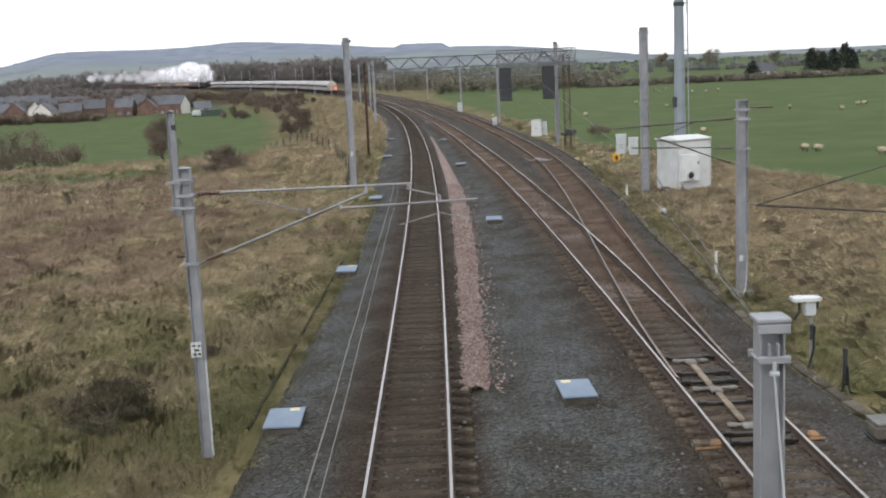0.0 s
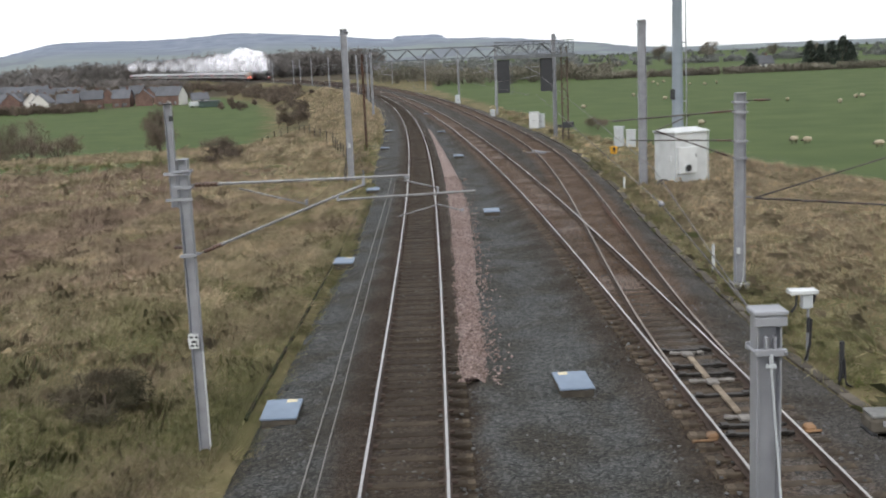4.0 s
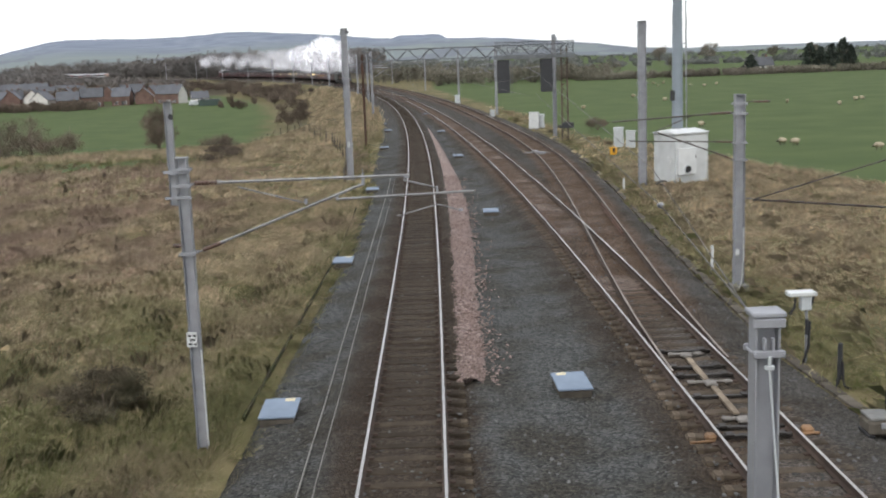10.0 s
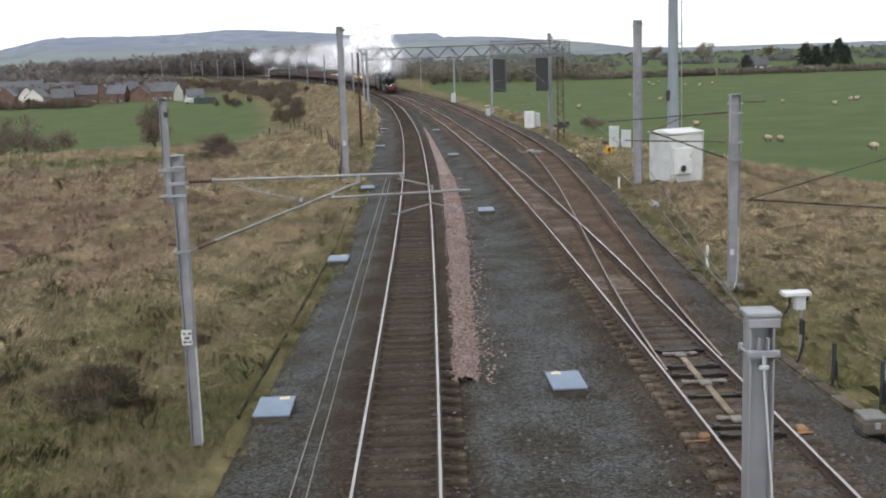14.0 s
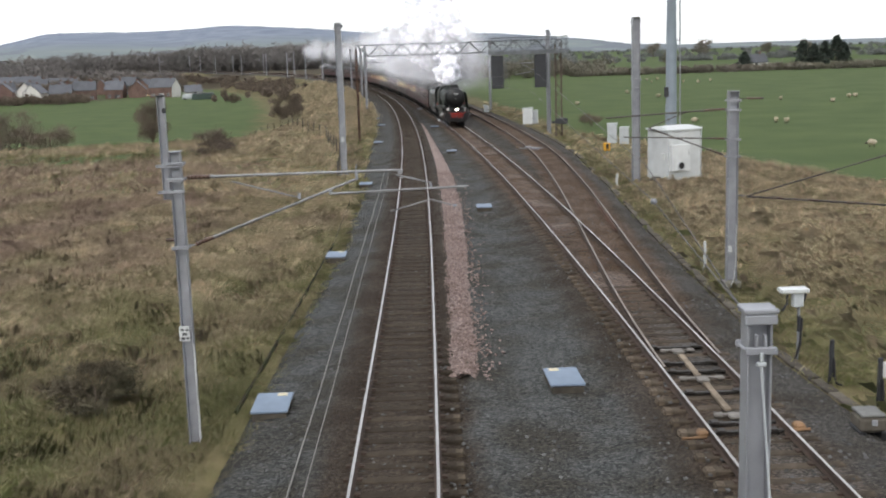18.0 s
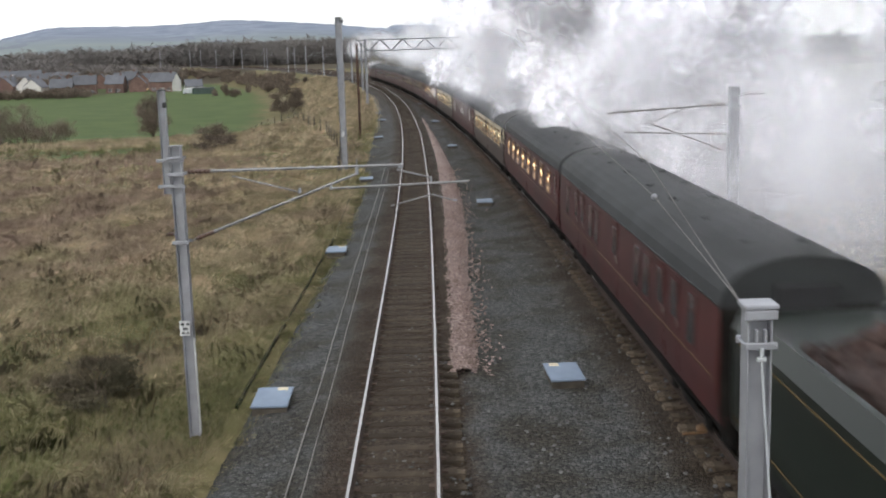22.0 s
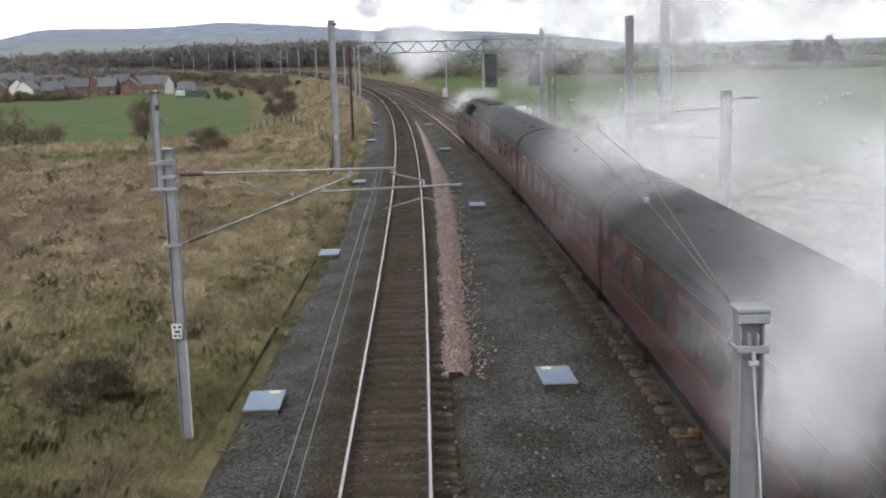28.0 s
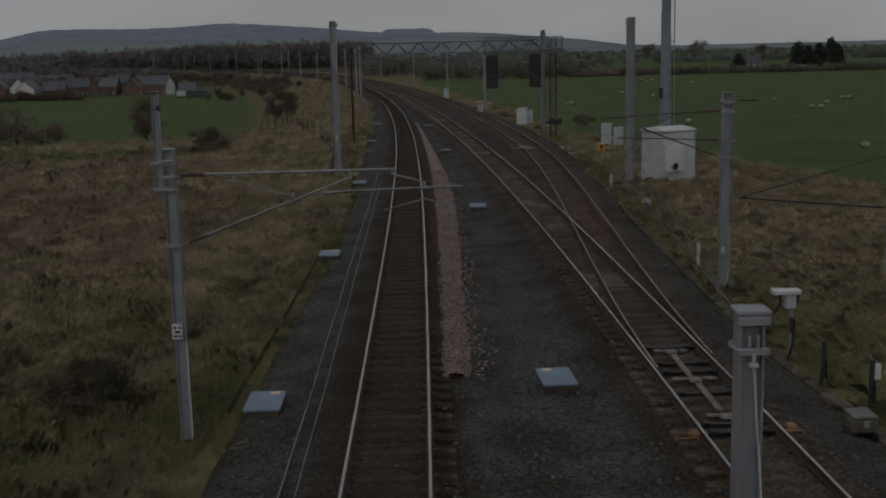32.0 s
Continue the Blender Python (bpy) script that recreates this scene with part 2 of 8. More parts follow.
        return self.add(out, fs, slot, sub > 1)

    def mesh(self, name, mats):
        me = bpy.data.meshes.new(name)
        me.from_pydata(self.v, [], self.f)
        for m in mats:
            me.materials.append(m)
        me.polygons.foreach_set("material_index", self.m)
        me.polygons.foreach_set("use_smooth", self.s)
        me.update()
        return me


def chamfered(a, b, d, ch):
    return [(sx * (a - (ch if k != 0 else 0)), sy * (b - (ch if k != 1 else 0)), sz * (d - (ch if k != 2 else 0)))
            for sx in (-1, 1) for sy in (-1, 1) for sz in (-1, 1) for k in range(3)]


def hull_faces(pts):
    bm = bmesh.new()
    vs = [bm.verts.new(p) for p in pts]
    for i, v in enumerate(vs):
        v.index = i
    bmesh.ops.convex_hull(bm, input=vs)
    fs = [tuple(v.index for v in f.verts) for f in bm.faces]
    bm.free()
    return fs


def ico_data(sub):
    bm = bmesh.new()
    bmesh.ops.create_icosphere(bm, subdivisions=sub, radius=1)
    bm.verts.index_update()
    out = [tuple(v.co) for v in bm.verts], [tuple(v.index for v in f.verts) for f in bm.faces]
    bm.free()
    return out


HULL = hull_faces(chamfered(1, 1.2, 1.4, 0.2))
ICO = {k: ico_data(k) for k in (1, 2, 3, 4)}


def part(name, geo, mats, parent=None, label="", m=None):
    """Links one mesh as an object, under its thing or part where there is one."""
    mats = mats if isinstance(mats, (list, tuple)) else [mats]
    ob = new(name, geo.mesh(name, mats) if isinstance(geo, Geo) else geo)
    ob.parent = parent
    if m is not None:
        ob.matrix_basis = m
    return tagged(ob, label)


def thing(name, label, category, m=None, group="", kind=""):
    ob = new(name)
    ob.empty_display_size = 0.2
    if m is not None:
        ob.matrix_basis = m
    return tagged(ob, label, category, group, kind)


# ---- the plan of the lines: x as a function of y, from the bend in stretches ----
_Y = np.arange(0, 1300.1, 0.5)


def bend(x, slope, bends):
    at = (0, 30, 60, 100, 150, 220, 320, 450, 620, 1200)
    k = np.interp(_Y, at, np.array(bends) * 1e-4)
    return x + slope * _Y + np.cumsum(np.cumsum(k) * 0.5) * 0.5


_XR = bend(6.03, -0.0053, (0, -5.66, -6.76, -5.03, -5.23, -5.84, -8.82, -12.0, -6.93, 0))
_XL = bend(-0.83, 0.0023, (0, -2.13, -4.06, -5.66, -8.0, -7.6, -8.4, -12.0, -7.04, 0))
LOOP_AT = ((0, 0), (20, 0), (26, 0.05), (32, 0.36), (38.4, 0.8), (48, 1.53), (60, 2.5), (70, 3.2), (80, 3.85), (97, 4.35), (115, 4.55), (160, 4.7), (400, 4.7), (1300, 4.7))


def x_right(y):
    return np.interp(y, _Y, _XR) if np.ndim(y) or y > 0 else 6.03 - 0.0053 * y


def x_left(y):
    return np.interp(y, _Y, _XL) if np.ndim(y) or y > 0 else -0.83 + 0.0023 * y


def x_loop(y):
    a = np.array(LOOP_AT)
    off = sum(np.interp(np.asarray(y) + d, a[:, 0], a[:, 1]) for d in (-5, -2.5, 0, 2.5, 5)) / 5
    return x_right(y) + off


def rail_z(y):
    """Height of the rail tops: level near the bridge, then a slight climb."""
    return 0.0016 * np.maximum(0, np.asarray(y) - 120)


def steps(y0, y1, near=1.0, grow=0.012):
    ys, y = [], y0
    while y < y1:
        ys.append(y)
        y += max(near, abs(y) * grow)
    return ys + [y1]


def line(fx, y0, y1, off=0.0, dz=0.0, near=1.0):
    """Places and headings along a line, shifted sideways."""
    out = []
    for y in steps(y0, y1, near):
        h = -math.atan2(float(fx(y + 0.5)) - float(fx(y - 0.5)), 1.0)
        out.append(((float(fx(y)) + off * math.cos(h), y + off * math.sin(h), float(rail_z(y)) + dz), h))
    return out


RAIL = [(-0.07, -0.16), (0.07, -0.16), (0.07, -0.145), (0.012, -0.125), (0.012, -0.045), (0.036, -0.035), (0.036, -0.006), (0.026, 0), (-0.026, 0), (-0.036, -0.006), (-0.036, -0.035), (-0.012, -0.045), (-0.012, -0.125), (-0.07, -0.145)]
RAIL_SLOTS = [0, 0, 0, 0, 0, 0, 0, 1, 0, 0, 0, 0, 0, 0]


# ---- ground ----
def smooth(a, b, x):
    t = np.clip((np.asarray(x, float) - a) / (b - a), 0, 1)
    return t * t * (3 - 2 * t)


def waves(x, y, s, seed):
    """Cheap uneven ground: a few crossed waves."""
    r = np.random.RandomState(seed)
    z = 0
    for k in range(7):
        a, f, p = r.uniform(0, 6.28), r.uniform(0.6, 1.8) / s, r.uniform(0, 6.28)
        z = z + np.sin((x * math.cos(a) + y * math.sin(a)) * f * 6.28 + p + 1.5 * np.sin(y * f * 2 + k))
    return z / 7


def verge_edge(y):
    """Where the rough verge right of the line ends and the pasture begins."""
    return np.interp(y, (-50, 0, 35, 59, 85, 103, 150, 300, 1300), (52, 42, 31, 23.5, 17.5, 13.2, 10.2, -3, -600))


def bed_right(y):
    near = np.interp(y, (-300, 22, 26.5, 33.7, 46.3, 61.6, 81.2, 95, 120), (8.7, 8.75, 8.5, 8.7, 9.1, 9.95, 10.7, 10.6, 9.6))
    return np.where(np.asarray(y) < 120, near, x_loop(np.maximum(y, 1)) + 2.9)


def bed_left(y):
    return x_left(np.maximum(y, 0.1)) - np.interp(y, (-300, 20, 45, 90, 140), (3.5, 3.55, 3.1, 3.5, 3.2))


def ground_z(x, y):
    x, y = np.asarray(x, float), np.asarray(y, float)
    r = np.hypot(x, y)
    yc = np.clip(y, 0.1, 1290)
    dl, dr = bed_left(yc) - x, x - bed_right(yc)
    lump = 0.22 * waves(x, y, 7, 3) + 0.11 * waves(x, y, 3.4, 5)
    # left: rough bank level with the line, then low meadows
    bank = -0.42 + 0.35 * smooth(2, 9, dl) + lump * smooth(0.6, 3, dl) * (1 - smooth(120, 200, r)) + 0.55 * smooth(18, 40, dl) * (1 - smooth(90, 130, r)) - 2.1 * smooth(76, 130, r) * smooth(5, 18, dl)
    low = -5.2 + 0.5 * waves(x, y, 120, 9)
    drop = np.maximum(smooth(134, 172, r) * smooth(6, 30, dl + 0), 0)
    slope = np.maximum(low, -0.42 - 0.33 * np.maximum(dl - 1, 0))
    left = np.where(y > 60, bank + (slope - bank) * smooth(126, 170, r), bank)
    left = left * (1 - drop) + np.minimum(left, slope) * drop
    # right: a soft verge and a flat pasture
    right = -0.45 + 0.12 * smooth(0.5, 4, dr) + 0.6 * lump * smooth(0.6, 3, dr) * (1 - smooth(-2, 3, x - verge_edge(y))) + 0.06 * waves(x, y, 60, 4) * smooth(10, 60, dr)
    right = right + 0.3 * smooth(4, 12, dr) * smooth(70, 30, r)
    under = -0.85 + rail_z(yc)
    lip = np.maximum(smooth(-0.9, 0, dl), smooth(-0.9, 0, dr))
    z = np.where(dl > 0, left, np.where(dr > 0, right, under + (-0.435 - under) * lip))
    z = z + np.where((dl > 0) | (dr > 0), rail_z(yc) * np.exp(-np.maximum(np.maximum(dl, dr), 0) / 12), 0)
    return z


def ground():
    rad = [2.0]
    while rad[-1] < 4700:
        rad.append(rad[-1] * 1.017 + 0.02)
    ang = np.concatenate([np.linspace(-180, -34, 50)[:-1], np.linspace(-34, 34, 270), np.linspace(34, 180, 50)[1:-1]])
    A, R = np.meshgrid(np.radians(ang), np.array(rad))
    x, y = R * np.sin(A), R * np.cos(A)
    z = ground_z(x, y)
    n, m = A.shape
    vs = np.stack([x, y, z], -1).reshape(-1, 3)
    i, j = np.meshgrid(np.arange(n - 1), np.arange(m), indexing="ij")
    jn = (j + 1) % m
    fs = np.stack([i * m + j, i * m + jn, (i + 1) * m + jn, (i + 1) * m + j], -1).reshape(-1, 4)
    k = len(vs)
    vs = np.concatenate([vs, [[0, 0, float(ground_z(0.0, 0.1))]]])
    me = bpy.data.meshes.new("ground")
    tri = [(k, int((q + 1) % m), int(q)) for q in range(m)]
    me.from_pydata(vs.tolist(), [], fs[:, ::-1].tolist() + tri)
    me.polygons.foreach_set("use_smooth", [True] * len(me.polygons))
    # cover: red is pasture, green is bare brown scrub and woodland floor
    X, Y = vs[:, 0], vs[:, 1]
    r = np.hypot(X, Y)
    yc = np.clip(Y, 0.1, 1290)
    dl = bed_left(yc) - X
    wob = 2.5 * waves(X, Y, 14, 21)
    past_r = smooth(-0.8, 1.2, X - verge_edge(Y) + wob * 0.5) * (X > 0)
    past_l = smooth(140, 148, r + wob * 2) * smooth(16, 22, dl + wob)
    past_l = np.maximum(past_l, smooth(84, 89, r + wob) * smooth(116, 110, r + wob) * smooth(12, 20, dl) * 0.95)
    wood = smooth(380, 420, r + 12 * waves(X, Y, 90, 31)) * (X < 40) * smooth(0.1, 0.4, waves(X, Y, 260, 12) + 0.45)
    wood = np.maximum(wood, 0.4 * (X < 0) * (dl > 4) * smooth(18, 10, dl) * smooth(150, 190, r))
    col = np.zeros((len(vs), 4), np.float32)
    col[:, 0] = np.where(X > x_loop(yc), past_r, past_l)
    col[:, 1], col[:, 3] = np.clip(wood, 0, 1), 1
    att = me.color_attributes.new("cover", "FLOAT_COLOR", "POINT")
    att.data.foreach_set("color", col.ravel())
    me.materials.append(ground_mat())
    ob = new("ground", me)
    return tagged(ob, "rough straw-coloured winter grass banks and green pasture", "ground", kind="structure")


def ground_mat():
    m = mat("winter_ground", (0.19, 0.155, 0.085), 0.95, 0, 0.35, -1.1, 0.6, 3.0, tint=(0.10, 0.098, 0.042))
    n, l = m.node_tree.nodes, m.node_tree.links
    b = n["Principled BSDF"]
    straw = b.inputs["Base Color"].links[0].from_socket
    att = n.new("ShaderNodeVertexColor")
    att.layer_name = "cover"
    sep = n.new("ShaderNodeSeparateColor")
    l.new(att.outputs[0], sep.inputs[0])
    g = n.new("ShaderNodeNewGeometry")
    nz = n.new("ShaderNodeTexNoise")
    nz.inputs["Scale"].default_value, nz.inputs["Detail"].default_value = 0.16, 9
    l.new(g.outputs["Position"], nz.inputs["Vector"])
    grass = n.new("ShaderNodeValToRGB")
    grass.color_ramp.elements[0].position, grass.color_ramp.elements[1].position = 0.35, 0.68
    grass.color_ramp.elements[0].color, grass.color_ramp.elements[1].color = (0.066, 0.095, 0.035, 1), (0.088, 0.118, 0.045, 1)
    l.new(nz.outputs[0], grass.inputs[0])
    one = n.new("ShaderNodeMixRGB")
    l.new(sep.outputs[0], one.inputs[0])
    l.new(straw, one.inputs[1])
    l.new(grass.outputs[0], one.inputs[2])
    two = n.new("ShaderNodeMixRGB")
    two.inputs[2].default_value = (0.07, 0.058, 0.04, 1)
    l.new(sep.outputs[1], two.inputs[0])
    l.new(one.outputs[0], two.inputs[1])
    l.new(two.outputs[0], b.inputs["Base Color"])
    return m


ground()


def bed_mat():
    """Ballast: red of the zone is brown fouled stone, green is rust-brown stone."""
    m = M_BALLAST.copy()
    m.name = "ballast_bed"
    n, l = m.node_tree.nodes, m.node_tree.links
    mix = next(x for x in n if x.type == "MIX_RGB" and x.blend_type == "MIX")
    att = n.new("ShaderNodeVertexColor")
    att.layer_name = "zone"
    sep = n.new("ShaderNodeSeparateColor")
    l.new(att.outputs[0], sep.inputs[0])
    for slot, grey, brown, rust in ((1, (0.040, 0.043, 0.044), (0.042, 0.031, 0.023), (0.080, 0.052, 0.036)), (2, (0.158, 0.163, 0.156), (0.095, 0.074, 0.054), (0.24, 0.165, 0.115))):
        a, b = n.new("ShaderNodeMixRGB"), n.new("ShaderNodeMixRGB")
        a.inputs[1].default_value, a.inputs[2].default_value, b.inputs[2].default_value = (*grey, 1), (*brown, 1), (*rust, 1)
        l.new(sep.outputs[0], a.inputs[0])
        l.new(a.outputs[0], b.inputs[1])
        l.new(sep.outputs[1], b.inputs[0])
        c = n.new("ShaderNodeMixRGB")
        c.inputs[2].default_value = (0.16, 0.125, 0.11, 1) if slot == 1 else (0.40, 0.32, 0.285, 1)
        l.new(sep.outputs[2], c.inputs[0])
        l.new(b.outputs[0], c.inputs[1])
        l.new(c.outputs[0], mix.inputs[slot])
    return m


def trackbed():
    ys = np.array(steps(-300, -20, 20) + steps(-18, 12, 2.0)[:-1] + steps(12, 1285, 0.35, 0.011))
    u = np.linspace(0, 1, 60)
    U, Y = np.meshgrid(u, ys)
    yc = np.clip(Y, 0.1, 1290)
    a, b = bed_left(yc) - 0.15, bed_right(yc) + 0.15
    X = a + (b - a) * U
    xl, xr, xo = x_left(yc), x_right(yc), x_loop(yc)
    d = np.minimum(np.abs(X - xl), np.minimum(np.abs(X - xr), np.abs(X - xo)))
    Z = -0.198 - 0.145 * smooth(1.35, 2.4, d) + rail_z(yc)
    ends = smooth(0.86, 1.02, np.abs(X - xl)) * smooth(1.7, 1.4, np.abs(X - xl)) * np.where(X > xl, smooth(25.0, 27.0, Y), 1.0)
    Z = Z + 0.045 * ends
    # the stones lie low round the bare sleeper ends
    bare = smooth(0.80, 0.95, X - xl) * smooth(1.45, 1.3, X - xl) * smooth(27.5, 26.2, Y)
    bare = np.maximum(bare, smooth(0.80, 0.92, xr - X) * smooth(1.5, 1.3, xr - X) * smooth(58, 36, Y))
    Z = Z - (0.075 + 0.02 * waves(X, Y, 0.9, 41)) * bare
    Z = Z - 0.22 * smooth(0.9, 0.0, X - a) - 0.2 * smooth(0.7, 0.0, b - X) + 0.014 * waves(X, Y, 1.3, 8) * smooth(1.2, 1.8, d) + 0.010 * waves(X, Y, 0.6, 18) * smooth(1.2, 1.8, d)
    vs = np.stack([X, Y, Z], -1).reshape(-1, 3)
    n, m = X.shape
    i, j = np.meshgrid(np.arange(n - 1), np.arange(m - 1), indexing="ij")
    fs = np.stack([i * m + j, i * m + j + 1, (i + 1) * m + j + 1, (i + 1) * m + j], -1).reshape(-1, 4)
    me = bpy.data.meshes.new("trackbed")
    me.from_pydata(vs.tolist(), [], fs.tolist())
    me.polygons.foreach_set("use_smooth", [True] * len(me.polygons))
    wob = 0.25 * waves(X, Y, 2.2, 13)
    brown = smooth(1.75, 1.2, np.abs(X - xl) + wob)
    brown = np.maximum(brown, 0.8 * smooth(2.3, 1.5, xr - X + 1.4 * wob) * (X < xr))
    right = smooth(1.5, 0.9, np.abs(X - xr) + wob) * (0.35 + 0.65 * smooth(30, 60, Y))
    loop = smooth(1.6, 1.0, np.abs(X - xo) + wob) * smooth(26, 34, Y)
    outer = smooth(0.6, 1.2, X - xr) * 0.45
    far = smooth(110, 180, Y) * 0.5
    col = np.zeros((n * m, 4), np.float32)
    col[:, 0] = np.clip(np.maximum(np.maximum(brown, outer), far), 0, 1).ravel()
    # fresh pale stone tipped here and there between the rails of the main line
    pale = smooth(0.95, 0.6, np.abs(X - xr) + 0.5 * wob) * smooth(0.05, 0.5, waves(X * 0.6, Y, 4.5, 23) + 0.15) * smooth(30, 36, Y) * smooth(150, 100, Y)
    pale = np.maximum(pale, 0.55 * smooth(1.5, 2.0, X - xo) * smooth(0.1, 0.5, waves(X, Y, 6, 27)) * smooth(30, 40, Y) * smooth(130, 90, Y))
    col[:, 2] = np.clip(0.75 * pale, 0, 1).ravel()
    col[:, 1], col[:, 3] = np.clip(np.maximum(right, loop) * 0.9, 0, 1).ravel(), 1
    att = me.color_attributes.new("zone", "FLOAT_COLOR", "POINT")
    att.data.foreach_set("color", col.ravel())
    me.materials.append(bed_mat())
    return tagged(new("trackbed", me), "grey and rust-brown stone ballast under the tracks", "ballast", kind="structure")


trackbed()


def railway(label, fx, y0, y1, top, sleeper_mat, sink=0.0, pitch=0.67, first=12.0, last=112.0, length=2.5, group="railway tracks"):
    t = thing("railway_track", label, "railway track", group=group)
    for off in (-0.7525, 0.7525):
        part("rail", Geo().sweep(line(fx, y0, y1, off, 0.0, 1.0), RAIL, RAIL_SLOTS), [M_RAIL_SIDE, top], t)
    one = Geo().box((0, 0, 0), (length, 0.26, 0.14), 0.02)
    for s in (-1, 1):
        for k in (-1, 1):
            one.box((s * 0.7525 + k * 0.12, 0, 0.085), (0.10, 0.12, 0.05), 0, slot=1)
    for s in (-1, 1):
        one.box((s * (length / 2 - 0.09), 0, 0.003), (0.19, 0.264, 0.142), 0.03, slot=2)
    me = one.mesh("sleeper", [sleeper_mat, M_RAIL_SIDE, M_SLEEPER_END])
    rest = Geo()
    y = y0 if y0 > first else first - 30 * pitch
    while y < min(y1, 330):
        h = -math.atan2(float(fx(y + 0.5)) - float(fx(y - 0.5)), 1.0)
        p = (float(fx(y)), y, float(rail_z(y)) - 0.25 - sink * min(1.0, max(0.0, (y - 30) / 8)) + random.uniform(-0.008, 0.008))
        if first <= y <= last:
            ob = new("sleeper", me)
            ob.parent = t
            ob.matrix_basis = pose(*p, rz=math.degrees(h) + random.uniform(-0.6, 0.6))
        else:
            rest.box(p, (length, 0.26, 0.14), 0, h)
        y += pitch
    tagged(part("far_sleeper", rest, sleeper_mat, t), kind="stuff")
    return t
left_track = railway("bright-railed main line track on dark sleepers, curving away", x_left, -300, 1285, M_RAIL_TOP, M_SLEEPER_C)
right_track = railway("main line track with rusty ballast and worn timber sleepers", x_right, -300, 1285, M_RAIL_TOP, M_SLEEPER, 0.03)


M_DRIVE = mat("greasy_point_steel", (0.032, 0.027, 0.023), 0.55, 0.3, 0.4, 5.0)
M_DRIVE_PALE = mat("pale_point_casting", (0.27, 0.25, 0.225), 0.75, 0.2, 0.35, 6.0)


def junction():
    """The loop line that leaves the main line by a set of points."""
    t = thing("railway_track", "rusty loop track joining the main line by points", "railway track", group="railway tracks")
    for off, y0 in ((-0.7525, 24.5), (0.7525, 25.5)):
        part("rail", Geo().sweep(line(x_loop, y0, 1285, off, -0.004, 1.0), RAIL, RAIL_SLOTS), [M_RAIL_SIDE, M_RAIL_DULL], t)
    for fx, off in ((x_loop, 0.62), (x_right, -0.62)):
        part("check_rail", Geo().sweep(line(fx, 44.5, 53.5, off, 0.01, 0.8), RAIL, RAIL_SLOTS), [M_RUST, M_RUST], t, "rusty check rail beside the running rail")
    one = Geo().box((0, 0, 0), (2.6, 0.26, 0.14), 0.02).mesh("sleeper", [M_SLEEPER])
    long = Geo().box((0.4, 0, 0), (3.6, 0.26, 0.14), 0.02).mesh("bearer", [M_SLEEPER])
    y = 12.0 + 0.67 * 33
    rest = Geo()
    while y < 330:
        h = -math.atan2(float(x_loop(y + 0.5)) - float(x_loop(y - 0.5)), 1.0)
        p = (float(x_loop(y)), y, float(rail_z(y)) - 0.292)
        if y < 115:
            ob = new("sleeper", one)
            ob.parent, ob.matrix_basis = t, pose(*p, rz=math.degrees(h))
        else:
            rest.box(p, (2.6, 0.26, 0.14), 0, h)
        y += 0.67
    tagged(part("far_sleeper", rest, M_SLEEPER, t), kind="stuff")
    # the points' drive, between the rails at the toe of the blades
    for k, (yy, w) in enumerate(((26.2, 0.62), (23.85, 0.78), (21.3, 0.6))):
        x = float(x_right(yy)) + 0.02
        g = Geo().box((x, yy, -0.12), (0.26, 0.34, 0.07), 0.02).box((x - 0.03, yy + 0.12, -0.125), (w + 0.1, 0.09, 0.05), 0.012)
        for s in (-1, 1):
            g.box((x + s * w * 0.52, yy + 0.09, -0.115), (0.18, 0.17, 0.06), 0.02, 0.2 * s)
        part("drive_casting", g, M_DRIVE_PALE, t, "pale metal casting of the point drive")
    for a, b in ((25.9, 24.1), (23.55, 21.7)):
        yy = (a + b) / 2
        part("drive_board", Geo().box((float(x_right(yy)) + 0.0, yy, -0.125), (0.14, a - b, 0.06), 0.01), M_TIMBER, t, "pale timber cover board over the point drive")
    for yy in (26.6, 25.2, 24.5, 22.9, 20.9, 20.4):
        part("stretcher_bar", Geo().box((float(x_right(yy)), yy, -0.13), (1.4, 0.13, 0.05), 0.008).box((float(x_right(yy)) - 0.5, yy, -0.10), (0.16, 0.2, 0.06), 0.01).box((float(x_right(yy)) + 0.5, yy, -0.10), (0.16, 0.2, 0.06), 0.01), M_DRIVE, t, "dark greasy stretcher bar between the point blades")
    for x, yy in ((5.02, 20.35), (6.95, 20.6)):
        g = Geo().box((x, yy, -0.12), (0.22, 0.24, 0.15), 0.05).cyl((x - 0.42, yy - 0.15, -0.16), (x + 0.2, yy - 0.1, -0.16), 0.03)
        part("clamp_lock", g, mat("ochre_cover", (0.26, 0.15, 0.075), 0.7, 0, 0.35, 5.0), t, "ochre cover on the point lock beside the rail")
    return t


junction()


